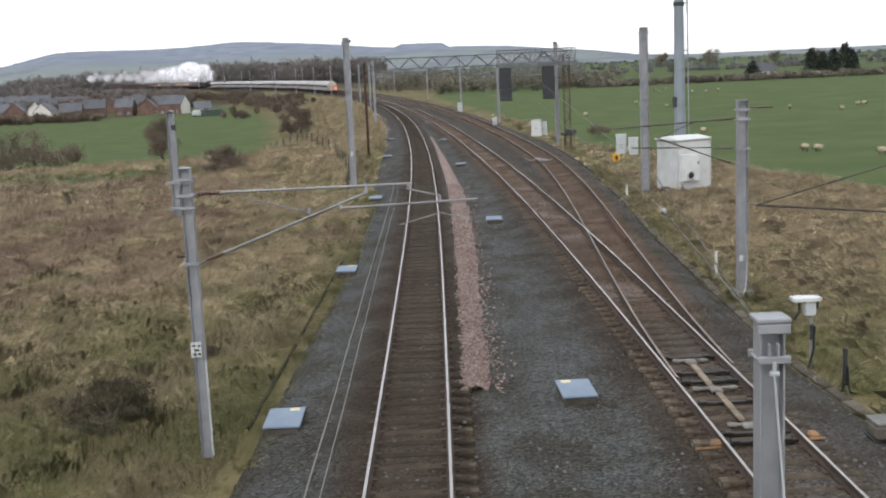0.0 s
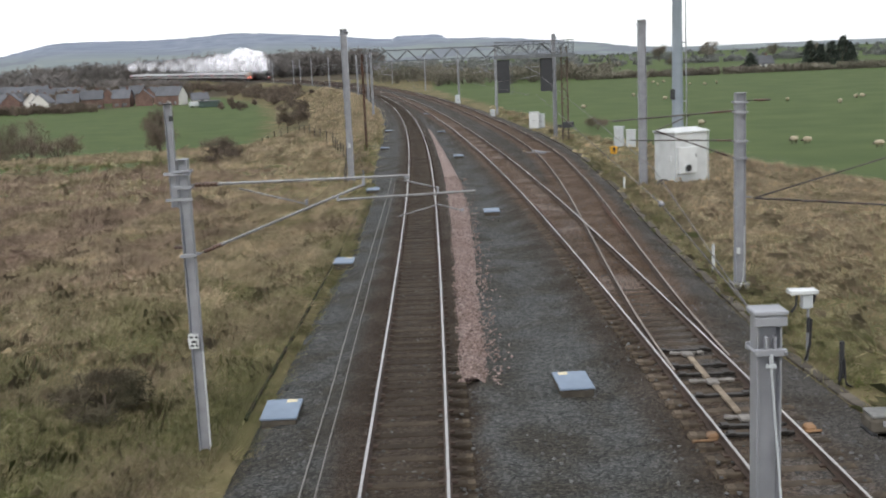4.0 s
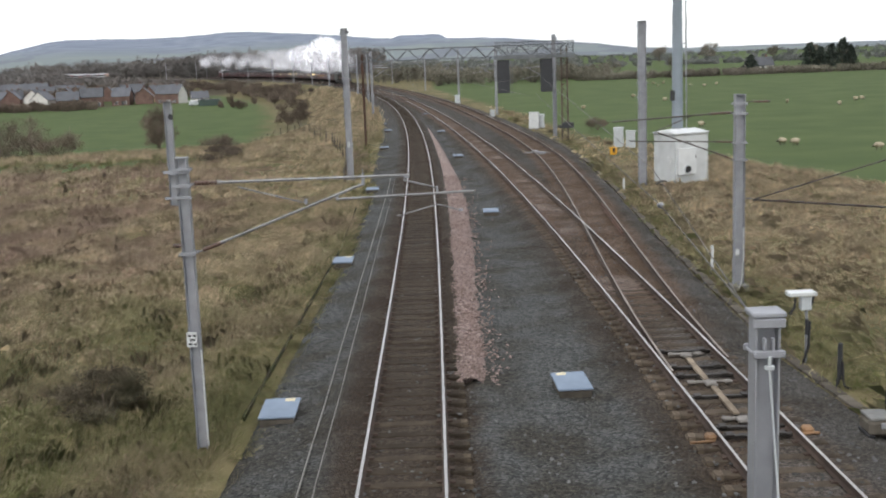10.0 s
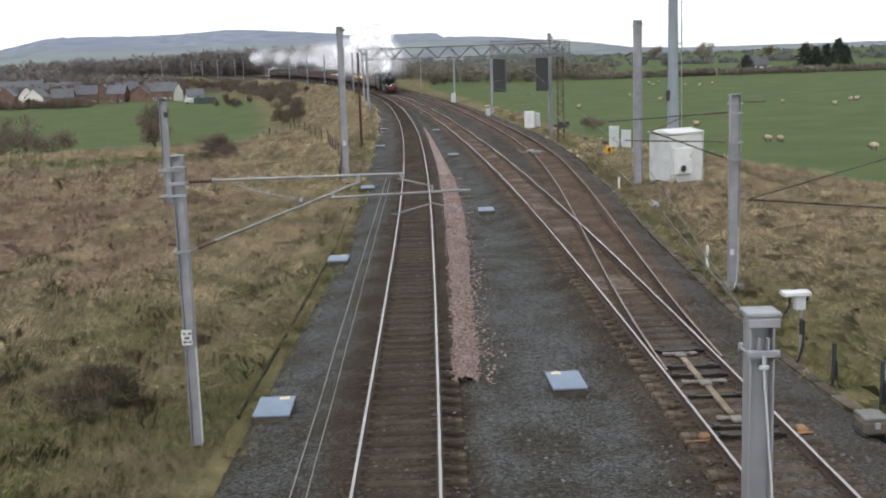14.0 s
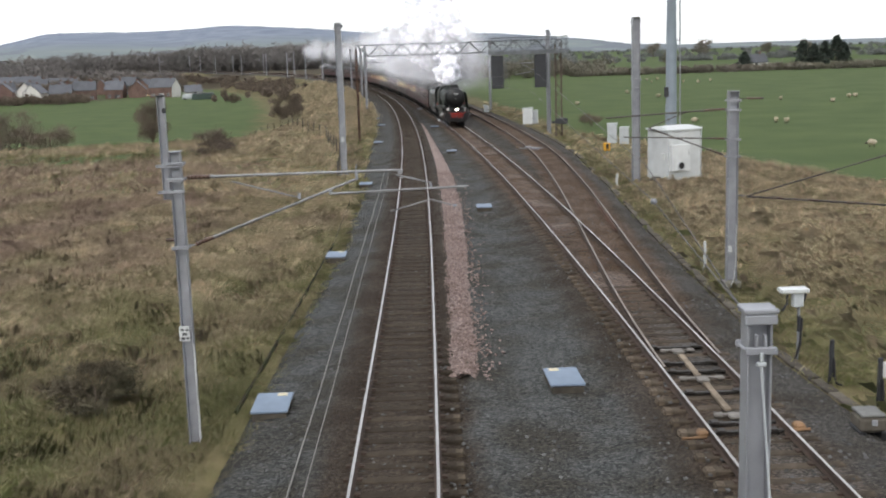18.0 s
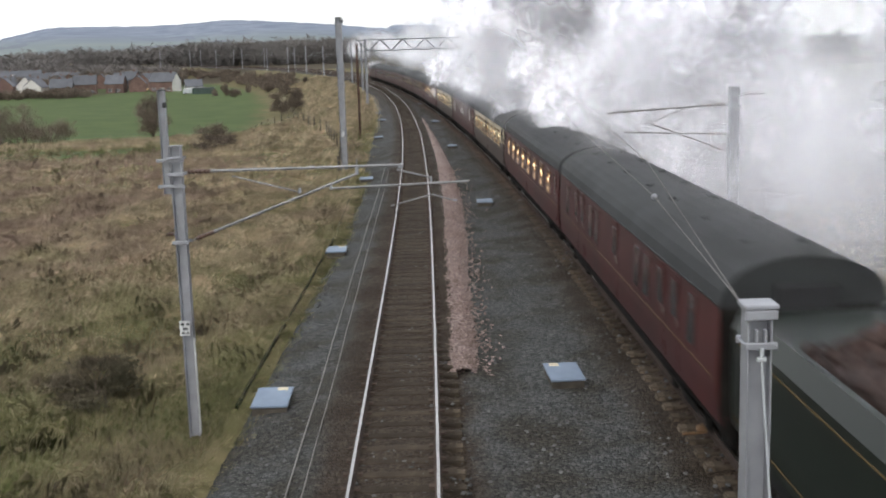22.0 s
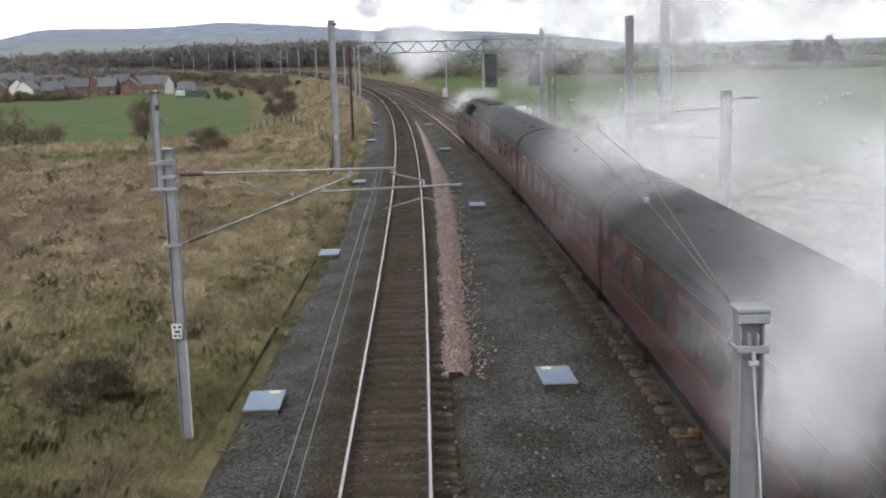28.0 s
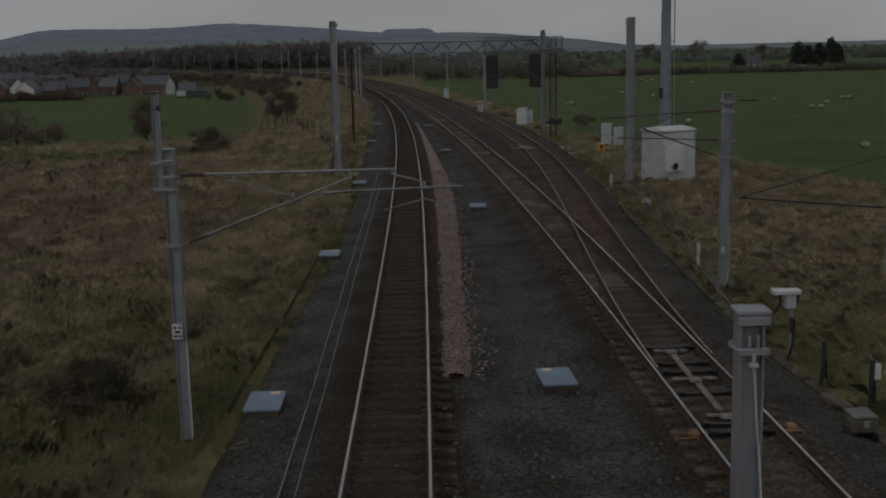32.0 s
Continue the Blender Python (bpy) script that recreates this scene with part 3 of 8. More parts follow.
def pink_heap():
    """Fresh pink stone tipped along the left track's edge."""
    ys = np.array(steps(25.2, 118, 0.3, 0.008))
    u = np.linspace(-1, 1, 13)
    U, Y = np.meshgrid(u, ys)
    half = np.interp(ys, (25.2, 26.0, 35, 44, 55, 69, 85, 118), (0.30, 0.43, 0.50, 0.56, 0.60, 0.58, 0.44, 0.16)) + 0.09 * waves(ys, ys * 0.3, 1.3, 3)
    mid = x_left(ys) + np.interp(ys, (25, 35, 44, 55, 69, 85, 118), (1.40, 1.47, 1.60, 1.76, 1.82, 1.7, 1.65))
    X = mid[:, None] + U * half[:, None] + 0.03 * waves(U * 3, Y, 0.5, 4)
    Z = -0.33 + 0.22 * (1 - U * U) * smooth(25.2, 26.6, Y) - 0.30 * smooth(25.7, 25.2, Y) + 0.03 * waves(X, Y, 0.5, 6) + rail_z(Y)
    n, m = X.shape
    i, j = np.meshgrid(np.arange(n - 1), np.arange(m - 1), indexing="ij")
    fs = np.stack([i * m + j, i * m + j + 1, (i + 1) * m + j + 1, (i + 1) * m + j], -1).reshape(-1, 4)
    g = Geo()
    g.add(np.stack([X, Y, Z], -1).reshape(-1, 3).tolist(), fs.tolist(), 0, True)
    r = random.Random(5)
    for k in range(3600):
        y = 24.9 + (r.random() ** 1.8) * 45
        h = float(np.interp(y, ys, half))
        q = r.gauss(0.1, 0.72)
        s = r.uniform(0.02, 0.045)
        z = -0.30 + 0.22 * max(0, 1 - q * q) + r.uniform(0, 0.02)
        g.blob((float(np.interp(y, ys, mid)) + q * h, y, z), (s * 1.2, s, s * 0.8), 0.5, 1, 0, k * 0.37)
    for k in range(420):
        y, q = 25.0 + abs(r.gauss(0, 0.35)), r.gauss(0, 0.5)
        s = r.uniform(0.025, 0.05)
        g.blob((float(mid[0]) + q * 0.42, y, -0.36 + 0.34 * min(1.0, (y - 24.95) / 0.75) * max(0.0, 1 - q * q) + r.uniform(0, 0.03)), (s * 1.2, s, s * 0.8), 0.5, 1, 0, k * 0.53)
    tagged(part("ballast_heap", g, M_BALLAST_P), "heap of fresh pink granite ballast along the track", "ballast", kind="stuff")


pink_heap()


def loose_stones():
    """Single stones lying on the bed, lighter than the rest."""
    g, r = Geo(), random.Random(11)
    for k in range(3800):
        y = 15 + (r.random() ** 1.7) * 60
        x = r.uniform(float(bed_left(y)) + 0.3, float(bed_right(y)) - 0.2)
        d = min(abs(x - float(x_left(y))), abs(x - float(x_right(y))), abs(x - float(x_loop(y))))
        s = r.uniform(0.02, 0.05)
        z = -0.215 - 0.13 * float(smooth(1.35, 2.4, d)) - 0.22 * float(smooth(0.9, 0, x - float(bed_left(y)) + 0.15)) + s * 0.4
        g.blob((x, y, z), (s, s * 1.1, s * 0.7), 0.5, 1, 0, k * 0.71)
    m = mat("loose_grey_stone", (0.125, 0.125, 0.122), 0.9, 0, 0.3, 4.0, island=0.4)
    tagged(part("loose_ballast", g, m), "loose grey ballast stones on the trackbed", "ballast", kind="stuff")


loose_stones()


def trackside_cable(name, label, pts, r, m):
    return tagged(part(name, Geo().tube(pts, r), m), label, "cable")


for off0, rr in ((-1.90, 0.016), (-1.60, 0.011)):
    pts = []
    for y in np.arange(14, 74, 1.5):
        w = off0 + (0.12 if off0 < -1.7 else 0.1) * math.sin(y * 0.11) * 0.4
        z = -0.27 - 0.13 * float(smooth(1.35, 2.4, abs(w))) + rr + 0.02 * math.sin(y * 0.7)
        pts.append((float(x_left(y)) + w, y, z + 0.085))
    trackside_cable("signal_cable", "thin grey cable lying along the ballast", pts, rr, M_CABLE)


def trough():
    """Concrete cable trough along the edge of the bed, lid by lid."""
    t = thing("cable_trough", "row of weathered concrete cable trough lids beside the track", "cable trough")
    me = Geo().box((0, 0, 0), (0.27, 0.98, 0.12), 0.015).mesh("trough_lid", [M_CONC_D])
    y = 12.0
    while y < 112:
        x = float(bed_right(y)) + 0.02
        h = -math.atan2(float(bed_right(y + 1)) - float(bed_right(y - 1)), 2.0)
        ob = new("trough_lid", me)
        ob.parent, ob.matrix_basis = t, pose(x, y, -0.445 + random.uniform(-0.02, 0.015), 0, 0, math.degrees(h) + random.uniform(-1, 1))
        y += 1.0
    t2 = thing("cable_trough", "mossy timber edge board between ballast and grass", "edging")
    me = Geo().box((0, 0, 0), (0.06, 1.30, 0.20), 0.01).mesh("edge_board", [M_EDGE])
    y = 24.0
    while y < 62:
        h = -math.atan2(float(bed_left(y + 1)) - float(bed_left(y - 1)), 2.0)
        ob = new("edge_board", me)
        ob.parent, ob.matrix_basis = t2, pose(float(bed_left(y)) - 0.12, y, -0.42 + random.uniform(-0.006, 0.006), 0, random.uniform(-1, 2), math.degrees(h) + random.uniform(-0.25, 0.25))
        y += 1.2
    t2.name = "edging"


M_CONC_D = mat("stained_concrete", (0.13, 0.115, 0.095), 0.9, 0, 0.35, 3.0, 0.3, rand=0.2)
M_EDGE = mat("mossy_board", (0.036, 0.030, 0.022), 0.95, 0, 0.4, 4.0, 0.3, tint=(0.035, 0.042, 0.02), rand=0.1)
trough()

# ---- overhead line masts, portal and wires ----
def h_mast(label, x, y, z0, z1, w=0.2, rz=0.0, m=None, group="overhead line masts", bands=(), foot=True):
    """A rolled steel H column on a concrete foot, with clamp bands."""
    t = thing("overhead_line_mast", label, "mast", pose(x, y, 0, 0, 0, rz), group)
    g = Geo()
    for s in (-1, 1):
        g.box((s * (w / 2 - 0.008), 0, (z0 + z1) / 2), (0.016, w, z1 - z0), 0.003)
    g.box((0, 0, (z0 + z1) / 2), (w - 0.036, 0.014, z1 - z0 - 0.02))
    part("column", g, m or M_GALV, t)
    part("cap", Geo().box((0, 0, z1 + 0.012), (w + 0.03, w + 0.03, 0.024), 0.006), m or M_GALV, t)
    if foot:
        part("foot", Geo().box((0, 0, z0 + 0.03), (0.55, 0.55, 0.2), 0.03), M_CONC, t, "pale concrete mast foot")
    for z in bands:
        b = Geo()
        b.box((0, -w / 2 - 0.02, z), (w + 0.12, 0.03, 0.07), 0.006).box((0, w / 2 + 0.02, z), (w + 0.12, 0.03, 0.07), 0.006)
        for s in (-1, 1):
            b.cyl((s * (w / 2 + 0.04), -w / 2 - 0.06, z), (s * (w / 2 + 0.04), w / 2 + 0.06, z), 0.012, n=6)
        part("clamp_band", b, M_GALV, t)
    return t


def insulator(g, a, b, r=0.05, slot=1):
    """Ribbed porcelain between two points."""
    a, b = Vector(a), Vector(b)
    d = (b - a).length
    n = 6
    prof = [(0, 0.02)]
    for k in range(n):
        prof += [(d * (k + 0.2) / n, r * 0.55), (d * (k + 0.5) / n, r), (d * (k + 0.8) / n, r * 0.55)]
    g.lathe(a, b - a, prof + [(d, 0.02)], 10, slot)


def arm(name, t, a, b, r, ins=None, label="", m=None):
    """A tube from a to b, its inner end hung on an insulator."""
    g = Geo()
    a, b = Vector(a), Vector(b)
    if ins:
        q, q2 = a.lerp(b, ins[0]), a.lerp(b, ins[1])
        g.cyl(a, q, r * 0.6, n=6)
        g.cyl(q2, b, r, n=8)
        insulator(g, q, q2, r * 2.2)
        g.cyl(q2 - (b - a).normalized() * 0.05, q2 + (b - a).normalized() * 0.06, r * 1.35, n=8)
    else:
        g.cyl(a, b, r, n=8)
    return part(name, g, [m or M_GALV, M_INSUL], t, label)


def left_mast():
    t = h_mast("grey steel overhead line mast standing in rough grass", -4.89, 21.5, -0.35, 5.47, 0.21, 0, bands=(5.25, 4.95, 3.62), foot=False)
    arm("top_tube", t, (0.12, -0.02, 4.985), (4.36, -0.02, 4.99), 0.028, (0.02, 0.13), m=M_GALV_D)
    arm("strut_tube", t, (0.08, -0.02, 3.60), (3.46, -0.02, 4.85), 0.027, (0.06, 0.17), m=M_GALV_D)
    arm("stay_tube", t, (1.05, -0.02, 4.88), (2.34, -0.02, 4.52), 0.014, m=M_GALV_D)
    arm("registration_tube", t, (2.92, -0.06, 4.58), (5.60, -0.06, 4.64), 0.024, m=M_GALV_D)
    arm("link_tube", t, (4.23, -0.02, 4.90), (4.89, -0.04, 4.73), 0.018, m=M_GALV_D)
    arm("steady_arm", t, (4.09, -0.10, 4.21), (4.88, -0.06, 4.41), 0.014, m=M_GALV_D)
    arm("steady_arm", t, (4.88, -0.06, 4.41), (5.33, -0.12, 4.28), 0.014, m=M_GALV_D)
    ext = Geo()
    for s in (-1, 1):
        ext.box((-0.195 + s * 0.062, 0.0, 5.55), (0.012, 0.13, 1.98), 0.003)
    ext.box((-0.195, 0.0, 5.55), (0.112, 0.012, 1.97))
    e = part("extension_post", ext, M_GALV, t, "slim grey post bolted to the side of the column")
    part("post_cap", Geo().box((-0.195, 0, 6.55), (0.17, 0.16, 0.025), 0.006), M_DARK, e)
    part("post_bracket", Geo().box((-0.13, -0.075, 6.27), (0.08, 0.04, 0.1), 0.01), M_DARK, e)
    for z in (5.22, 4.72):
        part("post_clamp", Geo().box((-0.09, -0.125, z), (0.52, 0.03, 0.06), 0.006), M_GALV, e)
    g = Geo().box((3.46, -0.02, 4.92), (0.06, 0.06, 0.2), 0.01).cyl((3.46, -0.02, 5.0), (3.46, -0.02, 5.13), 0.012, n=6)
    g.box((2.34, -0.02, 4.55), (0.06, 0.05, 0.12), 0.01).box((2.95, -0.06, 4.6), (0.05, 0.05, 0.09), 0.01).box((4.88, -0.05, 4.68), (0.04, 0.05, 0.14), 0.01).box((5.33, -0.12, 4.29), (0.08, 0.03, 0.05), 0.01)
    g.box((4.3, -0.02, 4.96), (0.10, 0.05, 0.07), 0.01)
    part("arm_clamp", g, M_GALV, t)
    p = part("number_plate", Geo().box((-0.04, -0.118, 1.92), (0.2, 0.012, 0.3), 0.003), M_WHITE, t, "white plate with dark marks")
    for k, (a, z, w) in enumerate(((-0.08, 2.0, 0.06), (0.02, 2.0, 0.05), (-0.03, 1.91, 0.1), (-0.07, 1.83, 0.07), (0.02, 1.83, 0.05))):
        part("mark", Geo().box((a, -0.126, z), (w, 0.004, 0.045)), M_DARK, p)
    c = Geo().cyl((0.12, -0.09, -0.25), (0.12, -0.09, 1.7), 0.014, n=6).box((0.12, -0.09, 1.35), (0.04, 0.04, 0.06), 0.008)
    part("bond_cable", c, M_WHITE, t, "pale bonding cable clipped up the column")
    b = Geo().cyl((-0.13, -0.02, 3.78), (-0.28, -0.02, 3.78), 0.03, n=8)
    insulator(b, (-0.13, -0.02, 3.78), (-0.26, -0.02, 3.78), 0.045, 0)
    part("pin_insulator", b, M_INSUL, t)


left_mast()

def right_mast():
    t = h_mast("grey steel overhead line mast beside the loop line", 9.42, 34.7, -0.35, 5.72, 0.30, 0, bands=(5.45, 5.15, 4.25, 3.72))
    arm("top_tube", t, (-0.15, 0, 5.20), (-3.95, 0, 5.03), 0.024, (0.03, 0.2), m=M_TUBE)
    arm("middle_tube", t, (-0.15, 0, 4.28), (-3.4, 0, 4.42), 0.02, (0.03, 0.18), m=M_TUBE)
    arm("strut_tube", t, (-0.18, 0, 3.74), (-2.62, 0, 4.68), 0.022, (0.06, 0.22), m=M_TUBE)
    arm("drop_tube", t, (-2.62, 0, 4.68), (-1.5, 0.02, 5.12), 0.016, m=M_TUBE)
    arm("feeder_arm", t, (0.15, 0, 5.5), (0.92, 0, 5.49), 0.022, (0.35, 0.95), m=M_TUBE)
    part("plate", Geo().box((-0.08, -0.165, 0.82), (0.12, 0.01, 0.2), 0.003), M_WHITE, t)
    for z in (1.2, 2.2, 3.0):
        part("bracket", Geo().box((-0.17, -0.1, z), (0.06, 0.06, 0.08), 0.01), M_GALV, t)
    part("earth_cable", Geo().tube([(0.1, -0.17, 1.6), (0.1, -0.17, 0.5), (0.05, -0.2, -0.1), (-0.05, -0.3, -0.3)], 0.016), M_WHITE, t, "pale earth cable down the column")


right_mast()


def right_wires():
    """A back tie and a feeder that run off to the side of the right mast."""
    t = thing("overhead_wire", "dark overhead tie wire with insulators beside the mast", "wire")
    g = Geo().cyl((9.86, 34.7, 2.45), (14.6, 34.7, 2.0), 0.034, n=6).cyl((9.86, 34.7, 2.45), (14.6, 34.7, 3.70), 0.026, n=6)
    for k in (0.18, 0.42, 0.68):
        a, b = Vector((9.8, 34.7, 2.48)), Vector((14.6, 34.7, 2.0))
        insulator(g, a.lerp(b, k), a.lerp(b, k + 0.07), 0.05)
    part("tie", g, [M_TUBE, M_INSUL], t)
    part("post", Geo().cyl((14.6, 34.7, -0.2), (14.6, 34.7, 3.7), 0.06, n=8), M_GALV, t)
    part("bracket", Geo().cyl((9.56, 34.7, 2.5), (9.82, 34.7, 2.48), 0.02, n=6), M_GALV, t)


right_wires()


def near_mast():
    t = h_mast("tall grey anchor mast close to the bridge with a stay wire", 2.25, 7.6, -0.35, 5.33, 0.175, 0)
    part("head_plate", Geo().box((0, -0.02, 5.37), (0.24, 0.22, 0.035), 0.008).box((0, -0.11, 5.31), (0.23, 0.03, 0.07), 0.01), M_GALV, t)
    g = Geo().box((0, -0.11, 5.09), (0.23, 0.035, 0.055), 0.008).box((0, 0.11, 5.09), (0.23, 0.035, 0.055), 0.008)
    for s in (-1, 1):
        g.cyl((s * 0.10, -0.14, 5.09), (s * 0.10, 0.13, 5.09), 0.012, n=6).box((s * 0.03, -0.1, 5.16), (0.02, 0.05, 0.09), 0.004)
    part("clamp_band", g, M_GALV, t)
    g = Geo().cyl((0.0, -0.13, 5.08), (0.0, -0.13, 4.98), 0.014, n=6).cyl((0, -0.13, 4.98), (0.10, -0.16, 3.6), 0.009, n=6).cyl((0.10, -0.16, 3.6), (0.2, -0.3, 0.3), 0.009, n=6)
    g.box((0, -0.13, 5.0), (0.07, 0.03, 0.03), 0.005)
    part("stay_wire", g, M_LIGHTGREY, t, "pale stay wire down the column")


near_mast()


def span(name, label, pts, r=0.012, beads=(), mat_=None):
    t = thing(name, label, "wire")
    part("strand", Geo().tube(pts, r, 5), mat_ or M_WIRE, t)
    for p in beads:
        part("insulator", Geo().blob(p, 0.045, 0.0, 2), M_GALV, t)
    return t


span("anchor_wire", "thin contact wire anchored to the near mast", [(2.27, 7.7, 5.22), (3.0, 15, 5.13), (5.6, 62, 5.0)], 0.007, [(2.98, 14.85, 5.14)])
span("anchor_wire", "thin catenary wire anchored to the near mast", [(2.2, 7.7, 5.3), (2.9, 15, 5.62), (5.5, 62, 6.3)], 0.006)


def line_mast(label, x, y, z1, reach, w=0.30, top=None):
    """A plain mast farther along with a simple cantilever towards the track."""
    z0 = float(rail_z(y)) - 0.45
    t = h_mast(label, x, y, z0, z1, w, 0)
    s = 1 if reach > 0 else -1
    rz = float(rail_z(y))
    arm("top_tube", t, (s * 0.15, 0, rz + 6.1), (reach, 0, rz + 6.0), 0.03, (0.03, 0.12))
    arm("strut_tube", t, (s * 0.15, 0, rz + 4.7), (reach * 0.9, 0, rz + 5.95), 0.028, (0.05, 0.15))
    arm("registration_tube", t, (reach * 0.55, 0, rz + 5.25), (reach * 1.15, 0, rz + 5.0), 0.022)
    part("cable_bracket", Geo().box((-s * 0.22, 0, z1 - 0.35), (0.2, 0.08, 0.2), 0.02), M_GALV, t)
    part("cable_bracket", Geo().box((0, -w / 2 - 0.03, z1 - 3.0), (0.2, 0.06, 0.16), 0.02), M_GALV, t)
    return t


pl = h_mast("tall grey overhead line mast on the grassy bank", -5.56, 72.0, -0.5, 9.2, 0.40, 0, bands=(8.9, 6.0, 5.0))
part("beacon", Geo().box((0.0, -0.24, 1.9), (0.16, 0.06, 0.34), 0.02), M_WHITE, pl, "small white plate on the mast")
part("cable_bracket", Geo().box((0.2, 0, 9.0), (0.25, 0.08, 0.12), 0.02), M_DARK, pl)
pr = h_mast("tall grey overhead line mast beside the equipment hut", 11.52, 62.4, -0.5, 8.75, 0.42, 0, bands=(8.5, 5.4, 4.6))
part("cable_bracket", Geo().box((0.0, -0.24, 3.2), (0.1, 0.05, 0.3), 0.02), M_GALV, pr)
part("cable_bracket", Geo().box((0.0, -0.24, 4.9), (0.3, 0.05, 0.1), 0.02), M_GALV, pr)
line_mast("grey overhead line mast behind the signal portal", 10.9, 102.0, 8.85, -2.6, 0.34)
line_mast("grey overhead line mast along the loop line", 8.03, 145.6, 8.5, -2.6)
line_mast("grey overhead line mast along the loop line", 4.2, 190.0, 8.4, -2.6)
line_mast("grey overhead line mast along the curve", -1.9, 261.0, 8.4, -2.6)
line_mast("grey overhead line mast along the curve", -12.4, 342.0, 8.4, -2.6)
line_mast("grey overhead line mast on the inside of the curve", -8.42, 154.5, 8.3, 2.4)
for yy in (200, 236, 275, 318, 362, 405, 450, 500, 550, 600, 660):
    line_mast("distant grey overhead line mast along the curve", float(x_left(yy)) - 3.4, yy, float(rail_z(yy)) + 8.2, 2.6)
for yy in (395, 450, 505, 560, 620):
    line_mast("distant grey overhead line mast along the curve", float(x_loop(yy)) + 3.6 - 4.7, yy, float(rail_z(yy)) + 8.2, -2.6)


def portal():
    """The lattice signal portal across all lines, two signal heads seen from the back."""
    t = thing("signal_portal", "dark lattice signal portal across the tracks with two signals", "signal portal", pose(0, 98, 0))
    g = Geo().box((-6.1, -0.13, 3.7), (0.03, 0.2, 8.1)).box((-6.1, 0.13, 3.7), (0.03, 0.2, 8.1)).box((-6.1, 0, 3.7), (0.2, 0.03, 8.0), 0.0)
    part("leg", g, M_RUST, t, "rusty brown portal leg")
    g = Geo()
    for a in (-0.25, 0.25):
        for b in (-0.25, 0.25):
            g.box((11.35 + a, b, 3.6), (0.08, 0.08, 8.3))
    for k in range(12):
        z = -0.3 + k * 0.66
        s = 1 if k % 2 else -1
        for b in (-0.25, 0.25):
            g.cyl((11.35 - s * 0.25, b, z), (11.35 + s * 0.25, b, z + 0.66), 0.025, n=4)
            g.cyl((11.35 + (-0.25 if b < 0 else 0.25), -s * 0.25, z), (11.35 + (-0.25 if b < 0 else 0.25), s * 0.25, z + 0.66), 0.025, n=4)
    part("leg", g, mat("weathered_lattice", (0.15, 0.115, 0.09), 0.8, 0.2, 0.35, 4.0), t, "weathered lattice portal leg")
    steel = mat("portal_steel", (0.17, 0.18, 0.19), 0.65, 0.3, 0.25, 3.0)
    for z in (7.05, 7.98):
        for b in (-0.3, 0.3):
            part("chord", Geo().box((2.7, b, z), (17.7, 0.09, 0.09), 0.01), steel, t)
    n = 18
    for k in range(n):
        a = -6.0 + 17.4 * k / n
        c = -6.0 + 17.4 * (k + 1) / n
        z0, z1 = (7.05, 7.98) if k % 2 else (7.98, 7.05)
        part("brace", Geo().cyl((a, -0.3, z0), (c, -0.3, z1), 0.055, n=5).cyl((a, 0.3, z0), (c, 0.3, z1), 0.05, n=5), steel, t)
    wk = Geo().box((8.7, -0.75, 6.85), (6.9, 0.75, 0.06))
    wk.box((8.7, -1.1, 7.0), (6.9, 0.04, 0.25))
    part("walkway", wk, steel, t, "pale walkway beside the portal beam")
    for z in (7.6, 8.25):
        part("handrail", Geo().cyl((5.3, -1.1, z), (12.1, -1.1, z), 0.025, n=6), steel, t)
    for k in range(8):
        part("rail_post", Geo().cyl((5.35 + k * 0.96, -1.1, 6.85), (5.35 + k * 0.96, -1.1, 8.28), 0.022, n=6), steel, t)
    for k in range(7):
        g = Geo()
        for q in range(8):
            g.box((5.46 + k * 0.96 + q * 0.107, -1.08, 7.6), (0.028, 0.02, 1.3))
        for q in range(7):
            g.box((5.83 + k * 0.96, -1.08, 7.0 + q * 0.2), (0.88, 0.02, 0.028))
        part("mesh_panel", g, steel, t)
    for x in (6.02, 9.72):
        s = part("signal", Geo().box((x, -0.9, 5.35), (1.05, 0.14, 2.8), 0.05), M_DARK, t, "black signal backboard hanging from the walkway")
        part("hanger", Geo().box((x, -0.8, 6.8), (0.2, 0.1, 0.3)), steel, s)
        part("head", Geo().box((x, -0.72, 5.5), (0.36, 0.25, 1.7), 0.04), M_BLACK, s)
        part("ladder", Geo().box((x + 0.6, -0.9, 5.3), (0.03, 0.03, 2.9)).box((x + 0.78, -0.9, 5.3), (0.03, 0.03, 2.9)), steel, s)
    part("box", Geo().box((11.5, -0.7, 1.0), (1.0, 0.5, 0.5), 0.04).box((10.9, -0.5, 0.9), (0.5, 0.3, 0.2), 0.02), M_DARK, t, "dark box on the portal leg")


portal()


def catenary(fx, label, y0, y1, step=45.0):
    """Contact and carrying wires with droppers, one span after another."""
    t = thing("overhead_line", label, "overhead wire")
    c, m = [], []
    y, s = y0, 1
    while y < y1:
        a = (float(fx(y)) + 0.2 * s, y, float(rail_z(y)) + 4.95)
        b = (float(fx(y + step)) - 0.2 * s, y + step, float(rail_z(y + step)) + 4.95)
        c += [a, b]
        for k in range(9):
            u = k / 8
            p = Vector(a).lerp(Vector(b), u) + Vector((0, 0, 0.35 + 0.85 * (2 * u - 1) ** 2))
            m.append(p)
            if 0 < k < 8 and k % 2:
                part("dropper", Geo().cyl(p, Vector(a).lerp(Vector(b), u), 0.005, n=3, caps=False), M_WIRE, t)
        y += step
        s = -s
    part("contact_wire", Geo().tube(c, 0.008, 4), M_WIRE, t)
    part("carrying_wire", Geo().tube(m, 0.008, 4), M_WIRE, t)


